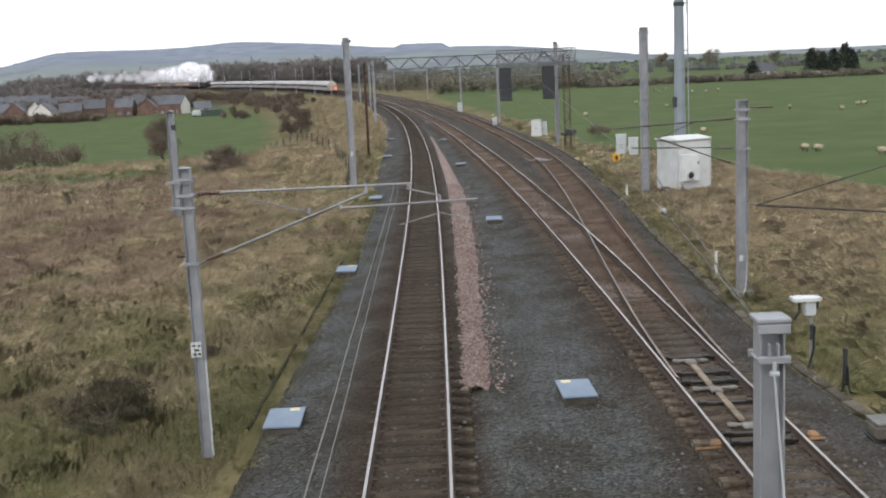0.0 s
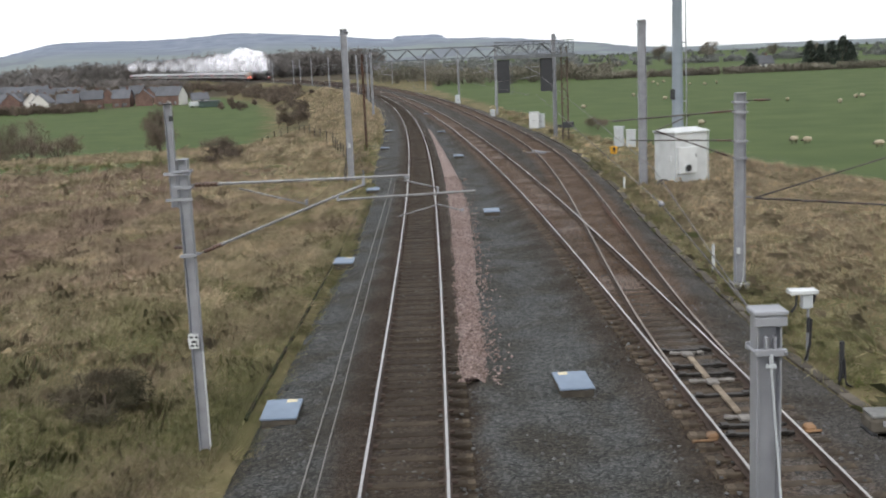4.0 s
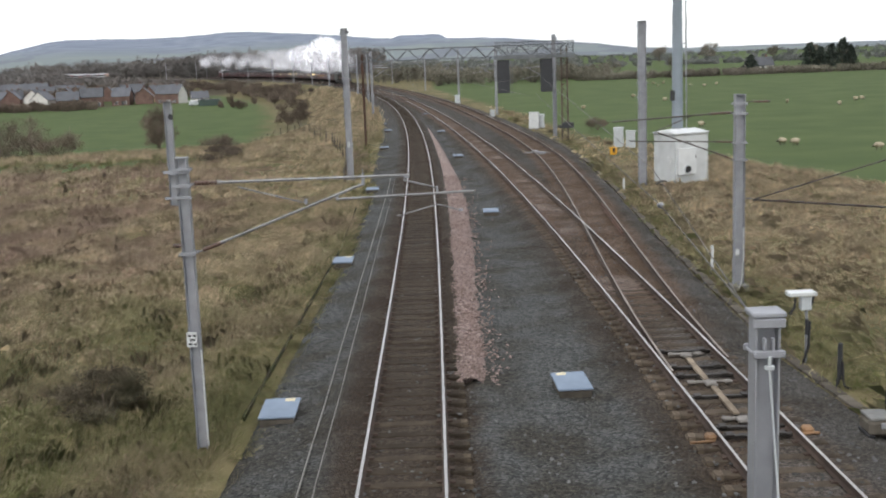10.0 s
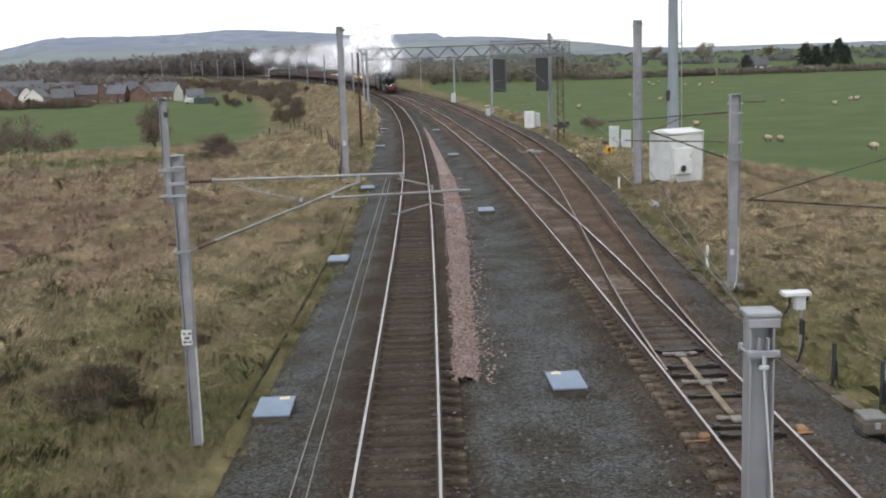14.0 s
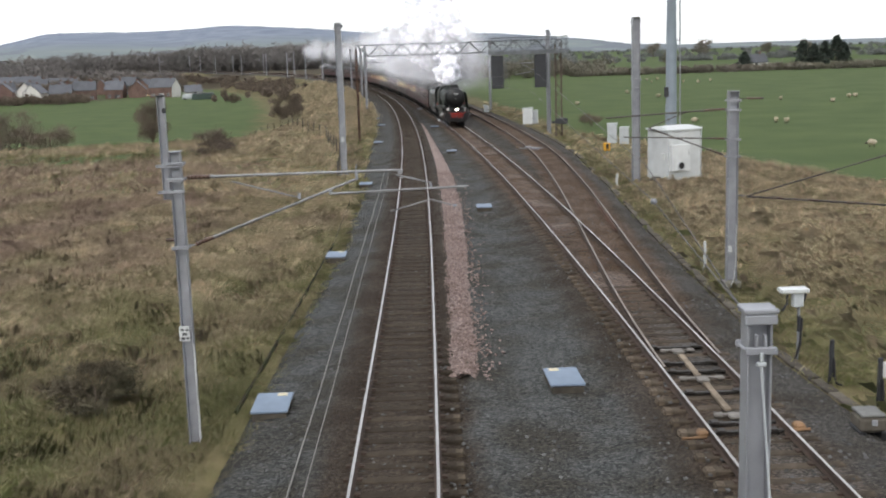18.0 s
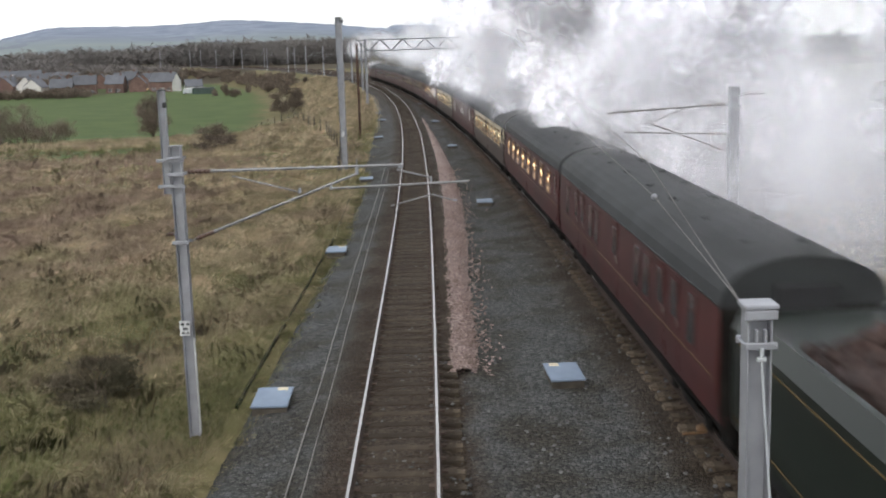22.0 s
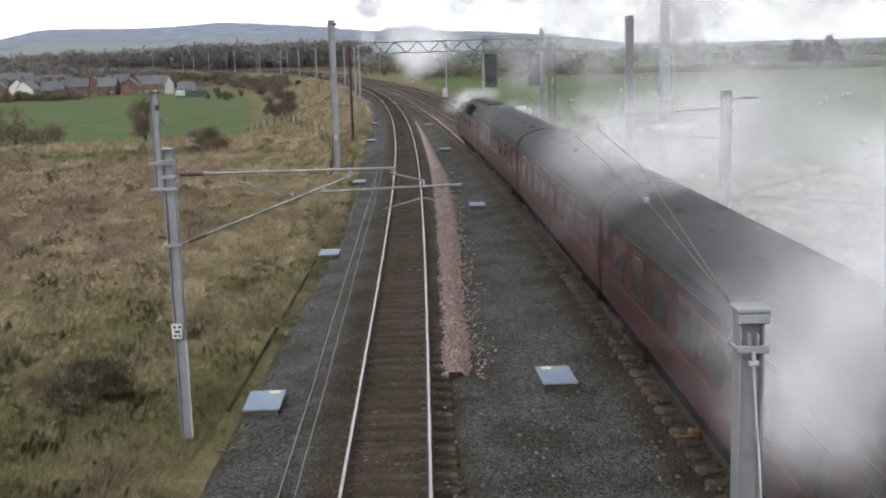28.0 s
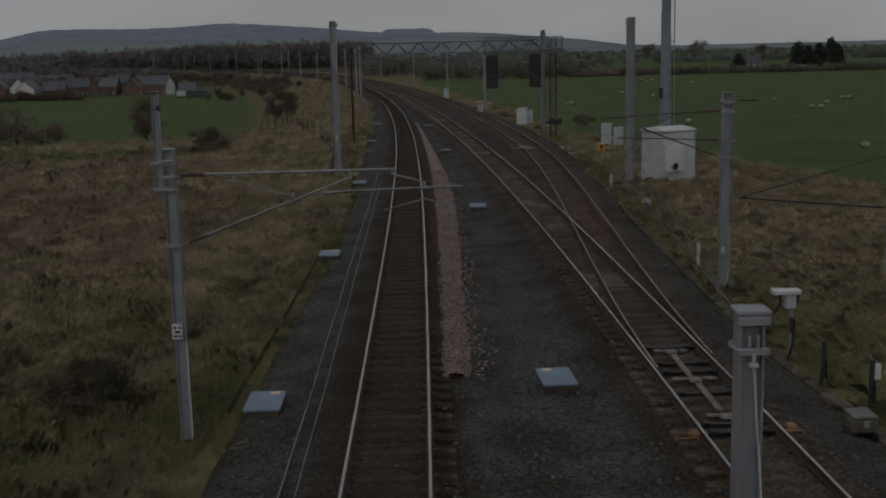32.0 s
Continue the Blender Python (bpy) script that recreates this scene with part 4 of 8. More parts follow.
catenary(x_right, "overhead wires above the main line", 62, 330)
catenary(x_left, "overhead wires above the curving line", 72, 330)


# ---- huts, cabinets and small lineside things ----
M_HUT = mat("pale_grey_hut_paint", (0.58, 0.60, 0.60), 0.6, 0, 0.15, 1.5)
def hut():
    t = thing("equipment_hut", "white metal equipment hut with an air vent beside the line", "hut", pose(13.9, 63.6, -0.4, 0, 0, 25))
    part("body", Geo().box((0, 0, 1.42), (2.25, 2.0, 2.85), 0.05), M_HUT, t)
    r = Geo().box((0, 0, 2.9), (2.4, 2.15, 0.09), 0.02)
    r.add([(-1.2, -1.07, 2.945), (1.2, -1.07, 2.945), (1.2, 1.07, 2.945), (-1.2, 1.07, 2.945), (-1.05, 0, 3.12), (1.05, 0, 3.12)], [(0, 1, 5, 4), (2, 3, 4, 5), (1, 2, 5), (3, 0, 4)])
    part("roof", r, M_WHITE, t)
    d = part("cooling_unit", Geo().box((-0.4, -1.09, 1.35), (1.25, 0.2, 1.5), 0.03), M_WHITE, t, "white cooling unit on the wall")
    part("handle", Geo().box((0.14, -1.2, 1.6), (0.04, 0.04, 0.18), 0.01), M_DARK, d)
    v = part("vent", Geo().lathe((-0.4, -1.19, 0.92), (0, -1, 0), [(0, 0.24), (0.06, 0.25), (0.09, 0.21), (0.03, 0.19)], 24), M_LIGHTGREY, t)
    part("vent_mouth", Geo().cyl((-0.4, -1.18, 0.92), (-0.4, -1.235, 0.92), 0.19, n=24), M_BLACK, v, "black round vent opening")
    part("switch_box", Geo().box((-1.17, -0.55, 1.45), (0.1, 0.25, 0.32), 0.02), M_WHITE, t)
    part("plinth", Geo().box((0, 0, -0.05), (2.45, 2.2, 0.3), 0.02), M_CONC, t)
    for s in (-1, 1):
        part("corner_strip", Geo().box((s * 1.13, -1.01, 1.42), (0.06, 0.03, 2.8), 0.005), M_LIGHTGREY, t)


hut()


def boulder():
    t = thing("boulder", "rough grey stone lying by the hut corner", "stone", pose(12.55, 62.0, -0.5))
    part("stone", Geo().blob((0, 0, 0.2), (0.36, 0.3, 0.28), 0.5, 2, 0, 3.0), M_CONC_D, t)


boulder()


def point_detector():
    t = thing("point_detector", "pale metal point detector boxes and rods across the loop", "point detector", pose(7.6, 84.1, -0.15))
    part("case", Geo().box((-0.15, 0.25, 0.06), (0.5, 0.34, 0.2), 0.04), M_GALV, t)
    part("case", Geo().box((0.3, -0.5, 0.04), (0.5, 0.34, 0.18), 0.04), M_GALV, t)
    part("rod", Geo().cyl((-0.9, 0.1, 0.03), (0.9, -0.1, 0.03), 0.04, n=8), M_GALV_D, t)
    part("bracket", Geo().box((-0.95, 1.0, 0.05), (0.2, 0.5, 0.14), 0.03), M_TIMBER, t)


point_detector()


def cabinet(x, y, w, d, h, label, rz=0.0, m=None, z=-0.5):
    t = thing("equipment_cabinet", label, "cabinet", pose(x, y, z, 0, 0, rz), "lineside cabinets")
    part("body", Geo().box((0, 0, h / 2 + 0.1), (w, d, h), 0.02), m or M_LIGHTGREY, t)
    part("lid", Geo().box((0, 0, h + 0.13), (w + 0.08, d + 0.08, 0.07), 0.015), m or M_LIGHTGREY, t)
    part("plinth", Geo().box((0, 0, 0.05), (w + 0.1, d + 0.1, 0.2), 0.02), M_CONC, t)
    for k in (-1, 1):
        dr = part("door", Geo().box((k * w * 0.24, -d / 2 - 0.012, h / 2 + 0.1), (w * 0.44, 0.02, h * 0.88), 0.006), m or M_LIGHTGREY, t)
        part("handle", Geo().box((k * 0.06, -d / 2 - 0.03, h / 2 + 0.1), (0.03, 0.03, 0.14), 0.006), M_DARK, dr)


cabinet(10.15, 115.3, 1.0, 0.6, 1.65, "white lineside equipment cabinet on the verge", -10, M_WHITE)
cabinet(10.95, 116.3, 0.7, 0.6, 1.35, "pale grey lineside cabinet beside a taller one", -10)
cabinet(7.1, 138.5, 0.55, 0.5, 0.95, "small white cabinet at the foot of a mast", 0)
cabinet(3.8, 182.0, 0.75, 0.6, 1.5, "pale cabinet at the foot of a mast", 0)
cabinet(14.45, 88.4, 0.75, 0.6, 1.6, "pale grey lineside cabinet in dry grass", -15)
cabinet(15.25, 87.6, 0.7, 0.6, 1.35, "smaller pale grey lineside cabinet in dry grass", -15)


def phone_post():
    t = thing("telephone_box", "yellow lineside telephone box with a dark hood", "telephone", pose(12.9, 81.4, -0.42))
    part("body", Geo().box((0, 0, 0.45), (0.5, 0.25, 0.55), 0.05), M_YELLOW, t)
    part("hood", Geo().box((0.02, -0.14, 0.48), (0.16, 0.03, 0.34), 0.01), M_BLACK, t)
    part("post", Geo().cyl((0, 0, -0.1), (0, 0, 0.25), 0.05), M_GALV, t)


phone_post()


def tall_pole():
    t = thing("radio_mast", "very tall slim grey radio mast in the verge", "mast", pose(16.85, 78.0, -0.5))
    part("pole", Geo().cyl((0, 0, 0), (0, 0, 28), 0.42, 0.16, n=14), mat("blue_grey_pole_paint", (0.24, 0.28, 0.32), 0.6, 0, 0.15, 1.0), t)
    part("feeder", Geo().cyl((0.62, 0, 1.5), (0.5, 0, 28), 0.045, n=6), M_GALV, t)
    for z in (4, 8, 11.2, 14, 20):
        part("bracket", Geo().box((0.4, 0, z), (0.5, 0.06, 0.08)), M_GALV, t)
    part("junction_box", Geo().box((-0.38, -0.2, 4.5), (0.3, 0.2, 0.7), 0.03), M_DARK, t)
    part("antenna", Geo().box((0.25, 0, 27.3), (0.2, 0.12, 1.8), 0.03).box((-0.25, 0, 27.3), (0.2, 0.12, 1.8), 0.03), M_LIGHTGREY, t)
    part("collar", Geo().cyl((0, 0, 11.0), (0, 0, 11.25), 0.38, n=14), M_DARK, t)


tall_pole()


def cable_box(x, y, z, w, d, label, tag=True, h=0.22, rz=0.0):
    t = thing("ground_box", label, "ground box", pose(x, y, z, 0, 0, rz), "trackside ground boxes")
    part("box", Geo().box((0, 0, h / 2 - 0.04), (w - 0.06, d - 0.06, h), 0.01), M_CONC_D, t)
    part("lid", Geo().box((0, 0, h + 0.0), (w, d, 0.05), 0.012), M_BLUE_LID, t, "flat grey-blue lid")
    if tag:
        p = part("tag", Geo().box((w * 0.22 if x < 0 else -w * 0.2, d * 0.38, h + 0.028), (0.22, 0.2, 0.006)), M_CREAM_TAG, t, "cream and orange label on the lid")
        part("stripe", Geo().box((w * 0.22 + 0.05 if x < 0 else -w * 0.2 + 0.04, d * 0.38, h + 0.034), (0.08, 0.2, 0.006)), M_CREAM_TAG, p)


cable_box(-3.61, 23.45, -0.42, 0.79, 1.35, "flat blue-grey lidded ground box on the ballast shoulder", rz=1)
cable_box(2.87, 24.5, -0.37, 0.78, 1.35, "flat blue-grey lidded ground box between the tracks", rz=2)
for x, y in ((-3.66, 41.6), (-3.80, 65.0), (-4.4, 95.8), (-5.0, 119.0), (-6.05, 131.0)):
    cable_box(x, y, -0.42 + float(rail_z(y)), 0.75, 1.2, "pale lidded ground box along the outer track", y < 45)
for x, y in ((2.52, 53.4), (1.64, 84.6), (0.57, 113.5), (-1.1, 150.0)):
    cable_box(x, y, -0.37 + float(rail_z(y)), 0.75, 1.2, "pale lidded ground box between the tracks", False)


def marker():
    t = thing("marker_post", "short white marker post in the grass", "post", pose(9.28, 37.5, -0.42))
    part("post", Geo().box((0, 0, 0.48), (0.09, 0.06, 1.0), 0.015), M_WHITE, t)
    part("foot", Geo().box((0, 0, -0.02), (0.14, 0.1, 0.1), 0.01), M_DARK, t)


marker()
tm = thing("marker_post", "short white marker post at the verge", "post", pose(10.15, 60.6, -0.45))
part("post", Geo().box((0, 0, 0.38), (0.1, 0.08, 0.85), 0.015), M_WHITE, tm)


def junction_box():
    t = thing("junction_box", "white hooded junction box on a thin post with cables", "junction box", pose(8.66, 26.3, -0.4))
    part("hood", Geo().box((0, 0, 1.68), (0.68, 0.36, 0.11), 0.02), M_WHITE, t)
    part("box", Geo().box((0.1, 0, 1.45), (0.26, 0.2, 0.36), 0.02), M_LIGHTGREY, t)
    part("post", Geo().cyl((0.14, 0, -0.1), (0.14, 0, 1.3), 0.035, n=8), M_GALV, t)
    for pts in (((-0.14, 0.0, 1.65), (-0.17, -0.05, 1.35), (-0.3, -0.1, 1.2)), ((0.2, -0.08, 1.0), (0.16, -0.1, 0.4), (0.06, -0.1, 0.02), (-0.1, -0.1, -0.06)), ((0.3, 0, 1.63), (0.28, 0, 1.45), (0.22, 0, 1.35))):
        part("cable", Geo().tube(pts, 0.03), M_RUBBER, t)
    part("sleeve", Geo().box((0.15, -0.02, 0.85), (0.09, 0.08, 0.4), 0.02), M_DARK, t)


junction_box()
for x, y, s in ((8.87, 24.2, 1.0), (9.28, 22.5, 1.05)):
    t = thing("cable_post", "short dark post with cables at the trackside", "post", pose(x, y, -0.42), "cable posts")
    part("post", Geo().box((0, 0, 0.5 * s), (0.1, 0.09, 1.0 * s), 0.02), M_DARK, t)
    g = Geo()
    for a, b in (((0.03, -0.06, 0.6), (0.05, -0.1, 0.05)), ((-0.04, -0.06, 0.55), (-0.1, -0.12, 0.02)), ((-0.1, -0.12, 0.02), (-0.28, -0.1, -0.04)), ((0.05, -0.1, 0.05), (0.2, -0.15, -0.03))):
        g.cyl(a, b, 0.028, n=6)
    part("cable", g, M_RUBBER, t)
    if y < 23:
        part("cover", Geo().box((0.09, -0.06, 0.8), (0.12, 0.07, 0.34), 0.02), M_WHITE, t, "white cover on the post")


def machine():
    t = thing("point_machine", "squat grey ribbed machine case beside the points", "point machine", pose(8.38, 20.8, -0.42))
    part("case", Geo().box((0, 0, 0.28), (0.52, 0.62, 0.32), 0.07), M_CONC_D, t)
    part("lid", Geo().box((0, 0, 0.46), (0.48, 0.58, 0.06), 0.025), mat("grey_casting", (0.2, 0.2, 0.19), 0.7, 0.2, 0.25), t)
    for k in (-1, 1):
        part("foot", Geo().box((k * 0.2, 0, 0.05), (0.12, 0.6, 0.2), 0.02), M_BLACK, t)
    part("latch", Geo().box((0.0, -0.32, 0.34), (0.1, 0.04, 0.12), 0.01), M_GALV, t)


machine()

# ---- the two trains ----
def pane_mat(name, lit):
    """A coach window: dark glass, or glass with a warm table lamp's glow painted as emission."""
    m = bpy.data.materials.new(name)
    m.use_nodes = True
    n, l = m.node_tree.nodes, m.node_tree.links
    b = n["Principled BSDF"]
    b.inputs["Base Color"].default_value = (0.03, 0.03, 0.032, 1) if not lit else (0.05, 0.035, 0.025, 1)
    b.inputs["Roughness"].default_value = 0.08
    if lit:
        co, mp, gr, ramp = n.new("ShaderNodeTexCoord"), n.new("ShaderNodeMapping"), n.new("ShaderNodeTexGradient"), n.new("ShaderNodeValToRGB")
        gr.gradient_type = "SPHERICAL"
        mp.inputs["Location"].default_value = (0.0, 0.0, -0.45)
        mp.inputs["Scale"].default_value = (0.0, 4.4, 4.6)
        l.new(co.outputs["Object"], mp.inputs[0])
        l.new(mp.outputs[0], gr.inputs[0])
        l.new(gr.outputs[0], ramp.inputs[0])
        e = ramp.color_ramp.elements
        e[0].position, e[0].color = 0.05, (0.035, 0.020, 0.012, 1)
        e[1].position, e[1].color = 0.85, (lit, lit * 0.70, lit * 0.33, 1)
        mid = ramp.color_ramp.elements.new(0.45)
        mid.color = (lit * 0.16, lit * 0.085, lit * 0.03, 1)
        # a second, weaker gradient paints the lamp's reflection on the table below
        mp2, gr2, low, addc = n.new("ShaderNodeMapping"), n.new("ShaderNodeTexGradient"), n.new("ShaderNodeValToRGB"), n.new("ShaderNodeMixRGB")
        gr2.gradient_type = "SPHERICAL"
        mp2.inputs["Location"].default_value = (0.0, 0.0, 1.5)
        mp2.inputs["Scale"].default_value = (0.0, 3.4, 5.2)
        l.new(co.outputs["Object"], mp2.inputs[0])
        l.new(mp2.outputs[0], gr2.inputs[0])
        l.new(gr2.outputs[0], low.inputs[0])
        low.color_ramp.elements[0].position, low.color_ramp.elements[0].color = 0.15, (0, 0, 0, 1)
        low.color_ramp.elements[1].position, low.color_ramp.elements[1].color = 0.9, (lit * 0.11, lit * 0.075, lit * 0.04, 1)
        addc.blend_type, addc.inputs[0].default_value = "ADD", 1.0
        l.new(ramp.outputs[0], addc.inputs[1])
        l.new(low.outputs[0], addc.inputs[2])
        l.new(addc.outputs[0], b.inputs["Emission Color"])
        b.inputs["Emission Strength"].default_value = 1.0
    return m


M_MAROON = mat("maroon_coach_paint", (0.060, 0.0085, 0.0085), 0.5, 0, 0.3, 1.2)
M_CREAM = mat("cream_coach_paint", (0.50, 0.43, 0.29), 0.45, 0, 0.12, 1.2)
M_UMBER = mat("umber_coach_paint", (0.045, 0.026, 0.02), 0.45, 0, 0.25, 1.2)
M_ROOF = mat("sooty_grey_roof", (0.034, 0.037, 0.039), 0.75, 0, 0.35, 0.8)
M_UNDER = mat("dirty_underframe", (0.022, 0.02, 0.018), 0.85, 0, 0.4, 3.0)
M_GREEN = mat("dark_green_loco_paint", (0.008, 0.014, 0.009), 0.42, 0, 0.3, 1.2)
M_LOCO = mat("sooty_black_paint", (0.009, 0.009, 0.010), 0.36, 0, 0.4, 2.0)
M_REDBEAM = mat("red_buffer_beam", (0.30, 0.02, 0.014), 0.5, 0, 0.2, 3.0)
M_STEEL = mat("worn_rod_steel", (0.35, 0.34, 0.33), 0.4, 0.9, 0.3, 3.0)
M_COAL = mat("coal", (0.05, 0.026, 0.02), 0.7, 0, 0.5, 4.0, island=0.4)
M_LAMP = mat("white_headlight", (0.9, 0.9, 0.9), 0.3, 0, 0.0, emit=(1.0, 0.93, 0.82), emit_strength=60)
M_FIRE = mat("fire_glow", (0.8, 0.2, 0.05), 0.6, 0, 0.0, emit=(1.0, 0.25, 0.05), emit_strength=4)
M_DISC = mat("white_lamp_case", (0.75, 0.75, 0.73), 0.4, 0, 0.1, 2.0)
M_PANE, M_LIT, M_LIT_DIM = pane_mat("coach_glass", 0), pane_mat("lamplit_glass", 9.0), pane_mat("dim_lamplit_glass", 7.0)
M_LINEGREY = mat("grey_lamp_case", (0.42, 0.41, 0.39), 0.5, 0, 0.1, 2.0)
M_LINE = mat("straw_lining", (0.13, 0.085, 0.03), 0.6, 0, 0.1)
M_SILVER = mat("silver_train_paint", (0.42, 0.42, 0.43), 0.35, 0.2, 0.1, 0.6)
M_BAND = mat("black_window_band", (0.02, 0.022, 0.028), 0.15, 0, 0.1)
M_NOSE = mat("dusty_train_end", (0.34, 0.27, 0.22), 0.45, 0, 0.1)
M_REDLIGHT = mat("red_tail_light", (0.8, 0.05, 0.03), 0.4, 0, 0.0, emit=(1.0, 0.12, 0.08), emit_strength=7)
M_PALE_PANE = mat("frosted_pane", (0.52, 0.50, 0.47), 0.3, 0, 0.15, 3.0)
M_CURTAIN = mat("pale_blind", (0.62, 0.57, 0.5), 0.8, 0, 0.15)

BODY = [(1.36, 1.0), (1.405, 1.5), (1.40, 2.1), (1.36, 2.95), (1.30, 3.02), (-1.30, 3.02), (-1.36, 2.95), (-1.40, 2.1), (-1.405, 1.5), (-1.36, 1.0)]
ROOF = [(1.38, 2.94)] + [(1.36 * math.cos(a), 2.99 + 0.76 * math.sin(a) ** 0.9) for a in [math.pi * k / 14 for k in range(1, 14)]] + [(-1.38, 2.94)]


def straight(y0, y1, n=2):
    return [((0, y0 + (y1 - y0) * k / (n - 1), 0), 0.0) for k in range(n)]


def wheel_pair(parent, y, r, name="wheel", m=None):
    for s in (-1, 1):
        g = Geo().lathe((s * 0.68, 0, 0), (s, 0, 0), [(0, 0.02), (0.0, r + 0.03), (0.03, r + 0.03), (0.035, r), (0.135, r), (0.14, r - 0.06), (0.10, r - 0.08), (0.10, 0.12), (0.16, 0.1), (0.16, 0.0)], 20)
        part(name, g, m or M_UNDER, parent, m=pose(0, y, r))


def bogie(t, y):
    b = part("bogie", Geo().box((1.0, y, 0.62), (0.12, 3.3, 0.24), 0.03).box((-1.0, y, 0.62), (0.12, 3.3, 0.24), 0.03).box((0, y, 0.66), (2.0, 0.5, 0.3), 0.04), M_UNDER, t)
    for s in (-1, 1):
        for k in (-1.3, 1.3):
            part("axlebox", Geo().box((s * 1.08, y + k, 0.47), (0.16, 0.3, 0.3), 0.04), M_UNDER, b)
        part("spring", Geo().box((s * 1.1, y, 0.45), (0.1, 1.0, 0.14), 0.03), M_UNDER, b)
    for k in (-1.3, 1.3):
        wheel_pair(b, y + k, 0.46)


def coach(label, upper, lower, roof, pane, van=False, blinds=False):
    t = thing("railway_coach", label, "railway coach", group="coaches of the steam train")
    L = 9.83
    body = Geo().sweep(straight(-L, L), BODY, [0, 0, 1, 1, 1, 1, 1, 0, 0, 0])
    part("body", body, [lower, upper], t)
    rf = Geo().sweep(straight(-L - 0.04, L + 0.04, 12), ROOF + [(0, 2.93)], None, smooth=False)
    part("roof", rf, roof, t, "sooty grey roof")
    for s in (-1, 1):
        part("gutter", Geo().box((s * 1.375, 0, 2.96), (0.03, 2 * L, 0.035)), roof, t)
        if upper is not M_CREAM:
            part("lining", Geo().box((s * 1.409, 0, 1.72), (0.006, 2 * L - 0.3, 0.022)), M_LINE, t)
    if van == "kitchen":
        wins = [(-8.3, 0.5), (-6.6, 0.5), (-1.2, 0.42), (-0.3, 0.42), (0.6, 0.42), (1.5, 0.42), (7.2, 0.5)]
        doors = [-9.1, 9.1]
    elif van:
        wins = [(-7.9, 0.55), (-3.3, 0.6), (-2.3, 0.5), (3.2, 0.55), (4.2, 0.6), (8.1, 0.5)]
        doors = [-6.0, -4.8, 5.6, 6.8, 0.5]
    else:
        wins = [(-7.35 + 2.1 * k, 1.25) for k in range(8)]
        doors = [-9.1, 9.1, -0.0]
    for s in (-1, 1):
        for y, w in wins:
            tall = 0.46 if w < 0.45 else 0.86
            f = part("window", Geo().box((0, 0, 0), (0.02, w + 0.12, tall + 0.12), 0.008), upper, t, m=pose(s * 1.39, y, 2.33, 0, -s * 2.2, 0))
            p = part("pane", Geo().box((0, 0, 0), (0.012, w, tall), 0.004), pane, f, m=pose(s * 0.012, 0, 0))
            part("vent_bar", Geo().box((s * 0.016, 0, 0.2), (0.016, w, 0.035)), upper, f)
            if blinds:
                for q in (-1, 1):
                    part("curtain", Geo().box((s * 0.010, q * (w / 2 - 0.11), -0.08), (0.012, 0.17, 0.6), 0.004), M_CURTAIN, f)
        for y in doors:
            d = part("door", Geo().box((0, 0, 0), (0.025, 0.72, 1.85), 0.008), lower if upper is M_CREAM else upper, t, m=pose(s * 1.395, y, 2.0))
            part("pane", Geo().box((s * 0.012, 0, 0.42), (0.014, 0.44, 0.7), 0.004), M_PANE, d)
            part("handle", Geo().box((s * 0.03, 0.28, 0.0), (0.03, 0.03, 0.16), 0.006), M_STEEL, d)
        part("solebar", Geo().box((s * 1.22, 0, 0.93), (0.1, 2 * L, 0.24), 0.01), M_UNDER, t)
        part("footboard", Geo().box((s * 1.24, 0, 0.74), (0.14, 2 * L - 5, 0.04)), M_UNDER, t)
    r = random.Random(3)
    for k in range(7):
        for s in (-0.45, 0.45):
            y = -8.2 + 2.73 * k + r.uniform(-0.2, 0.2)
            part("roof_vent", Geo().cyl((s, y, 3.56), (s, y, 3.74), 0.13, 0.1, n=10), roof, t)
    for q in (-1, 1):
        part("gangway", Geo().box((0, q * (L + 0.12), 2.2), (1.0, 0.24, 2.2), 0.03), M_RUBBER, t, "black corridor connection")
        part("end_panel", Geo().box((0, q * (L + 0.01), 2.0), (2.7, 0.03, 1.9), 0.01), M_UNDER, t)
        for s in (-0.87, 0.87):
            part("buffer", Geo().cyl((s, q * L, 1.06), (s, q * (L + 0.2), 1.06), 0.09).cyl((s, q * (L + 0.2), 1.06), (s, q * (L + 0.24), 1.06), 0.22), M_UNDER, t)
    for y, w in ((-2.6, 1.6), (0.2, 2.2), (3.0, 1.3)):
        part("battery_box", Geo().box((0, y, 0.68), (2.2, w, 0.42), 0.03), M_UNDER, t)
    bogie(t, -7.0)
    bogie(t, 7.0)
    return t


def spoked(parent, y, s, r, name):
    g = Geo()
    g.lathe((s * 0.67, 0, 0), (s, 0, 0), [(0, r + 0.03), (0.03, r + 0.03), (0.035, r), (0.14, r), (0.14, r - 0.09), (0.02, r - 0.09), (0, r + 0.03)], 32)
    g.cyl((s * 0.66, 0, 0), (s * 0.86, 0, 0), 0.17, n=14)
    n = 14 if r > 0.7 else 9
    for k in range(n):
        a = 2 * math.pi * k / n
        g.cyl((s * 0.74, math.cos(a) * 0.12, math.sin(a) * 0.12), (s * 0.74, math.cos(a) * (r - 0.05), math.sin(a) * (r - 0.05)), 0.035, n=5)
    if r > 0.7:
        g.cyl((s * 0.8, 0, -0.33), (s * 0.95, 0, -0.33), 0.09, n=10)
        g.box((s * 0.74, 0, r * 0.62), (0.08, 0.9, 0.36), 0.05)
    return part(name, g, M_LOCO, parent, m=pose(0, y, r))


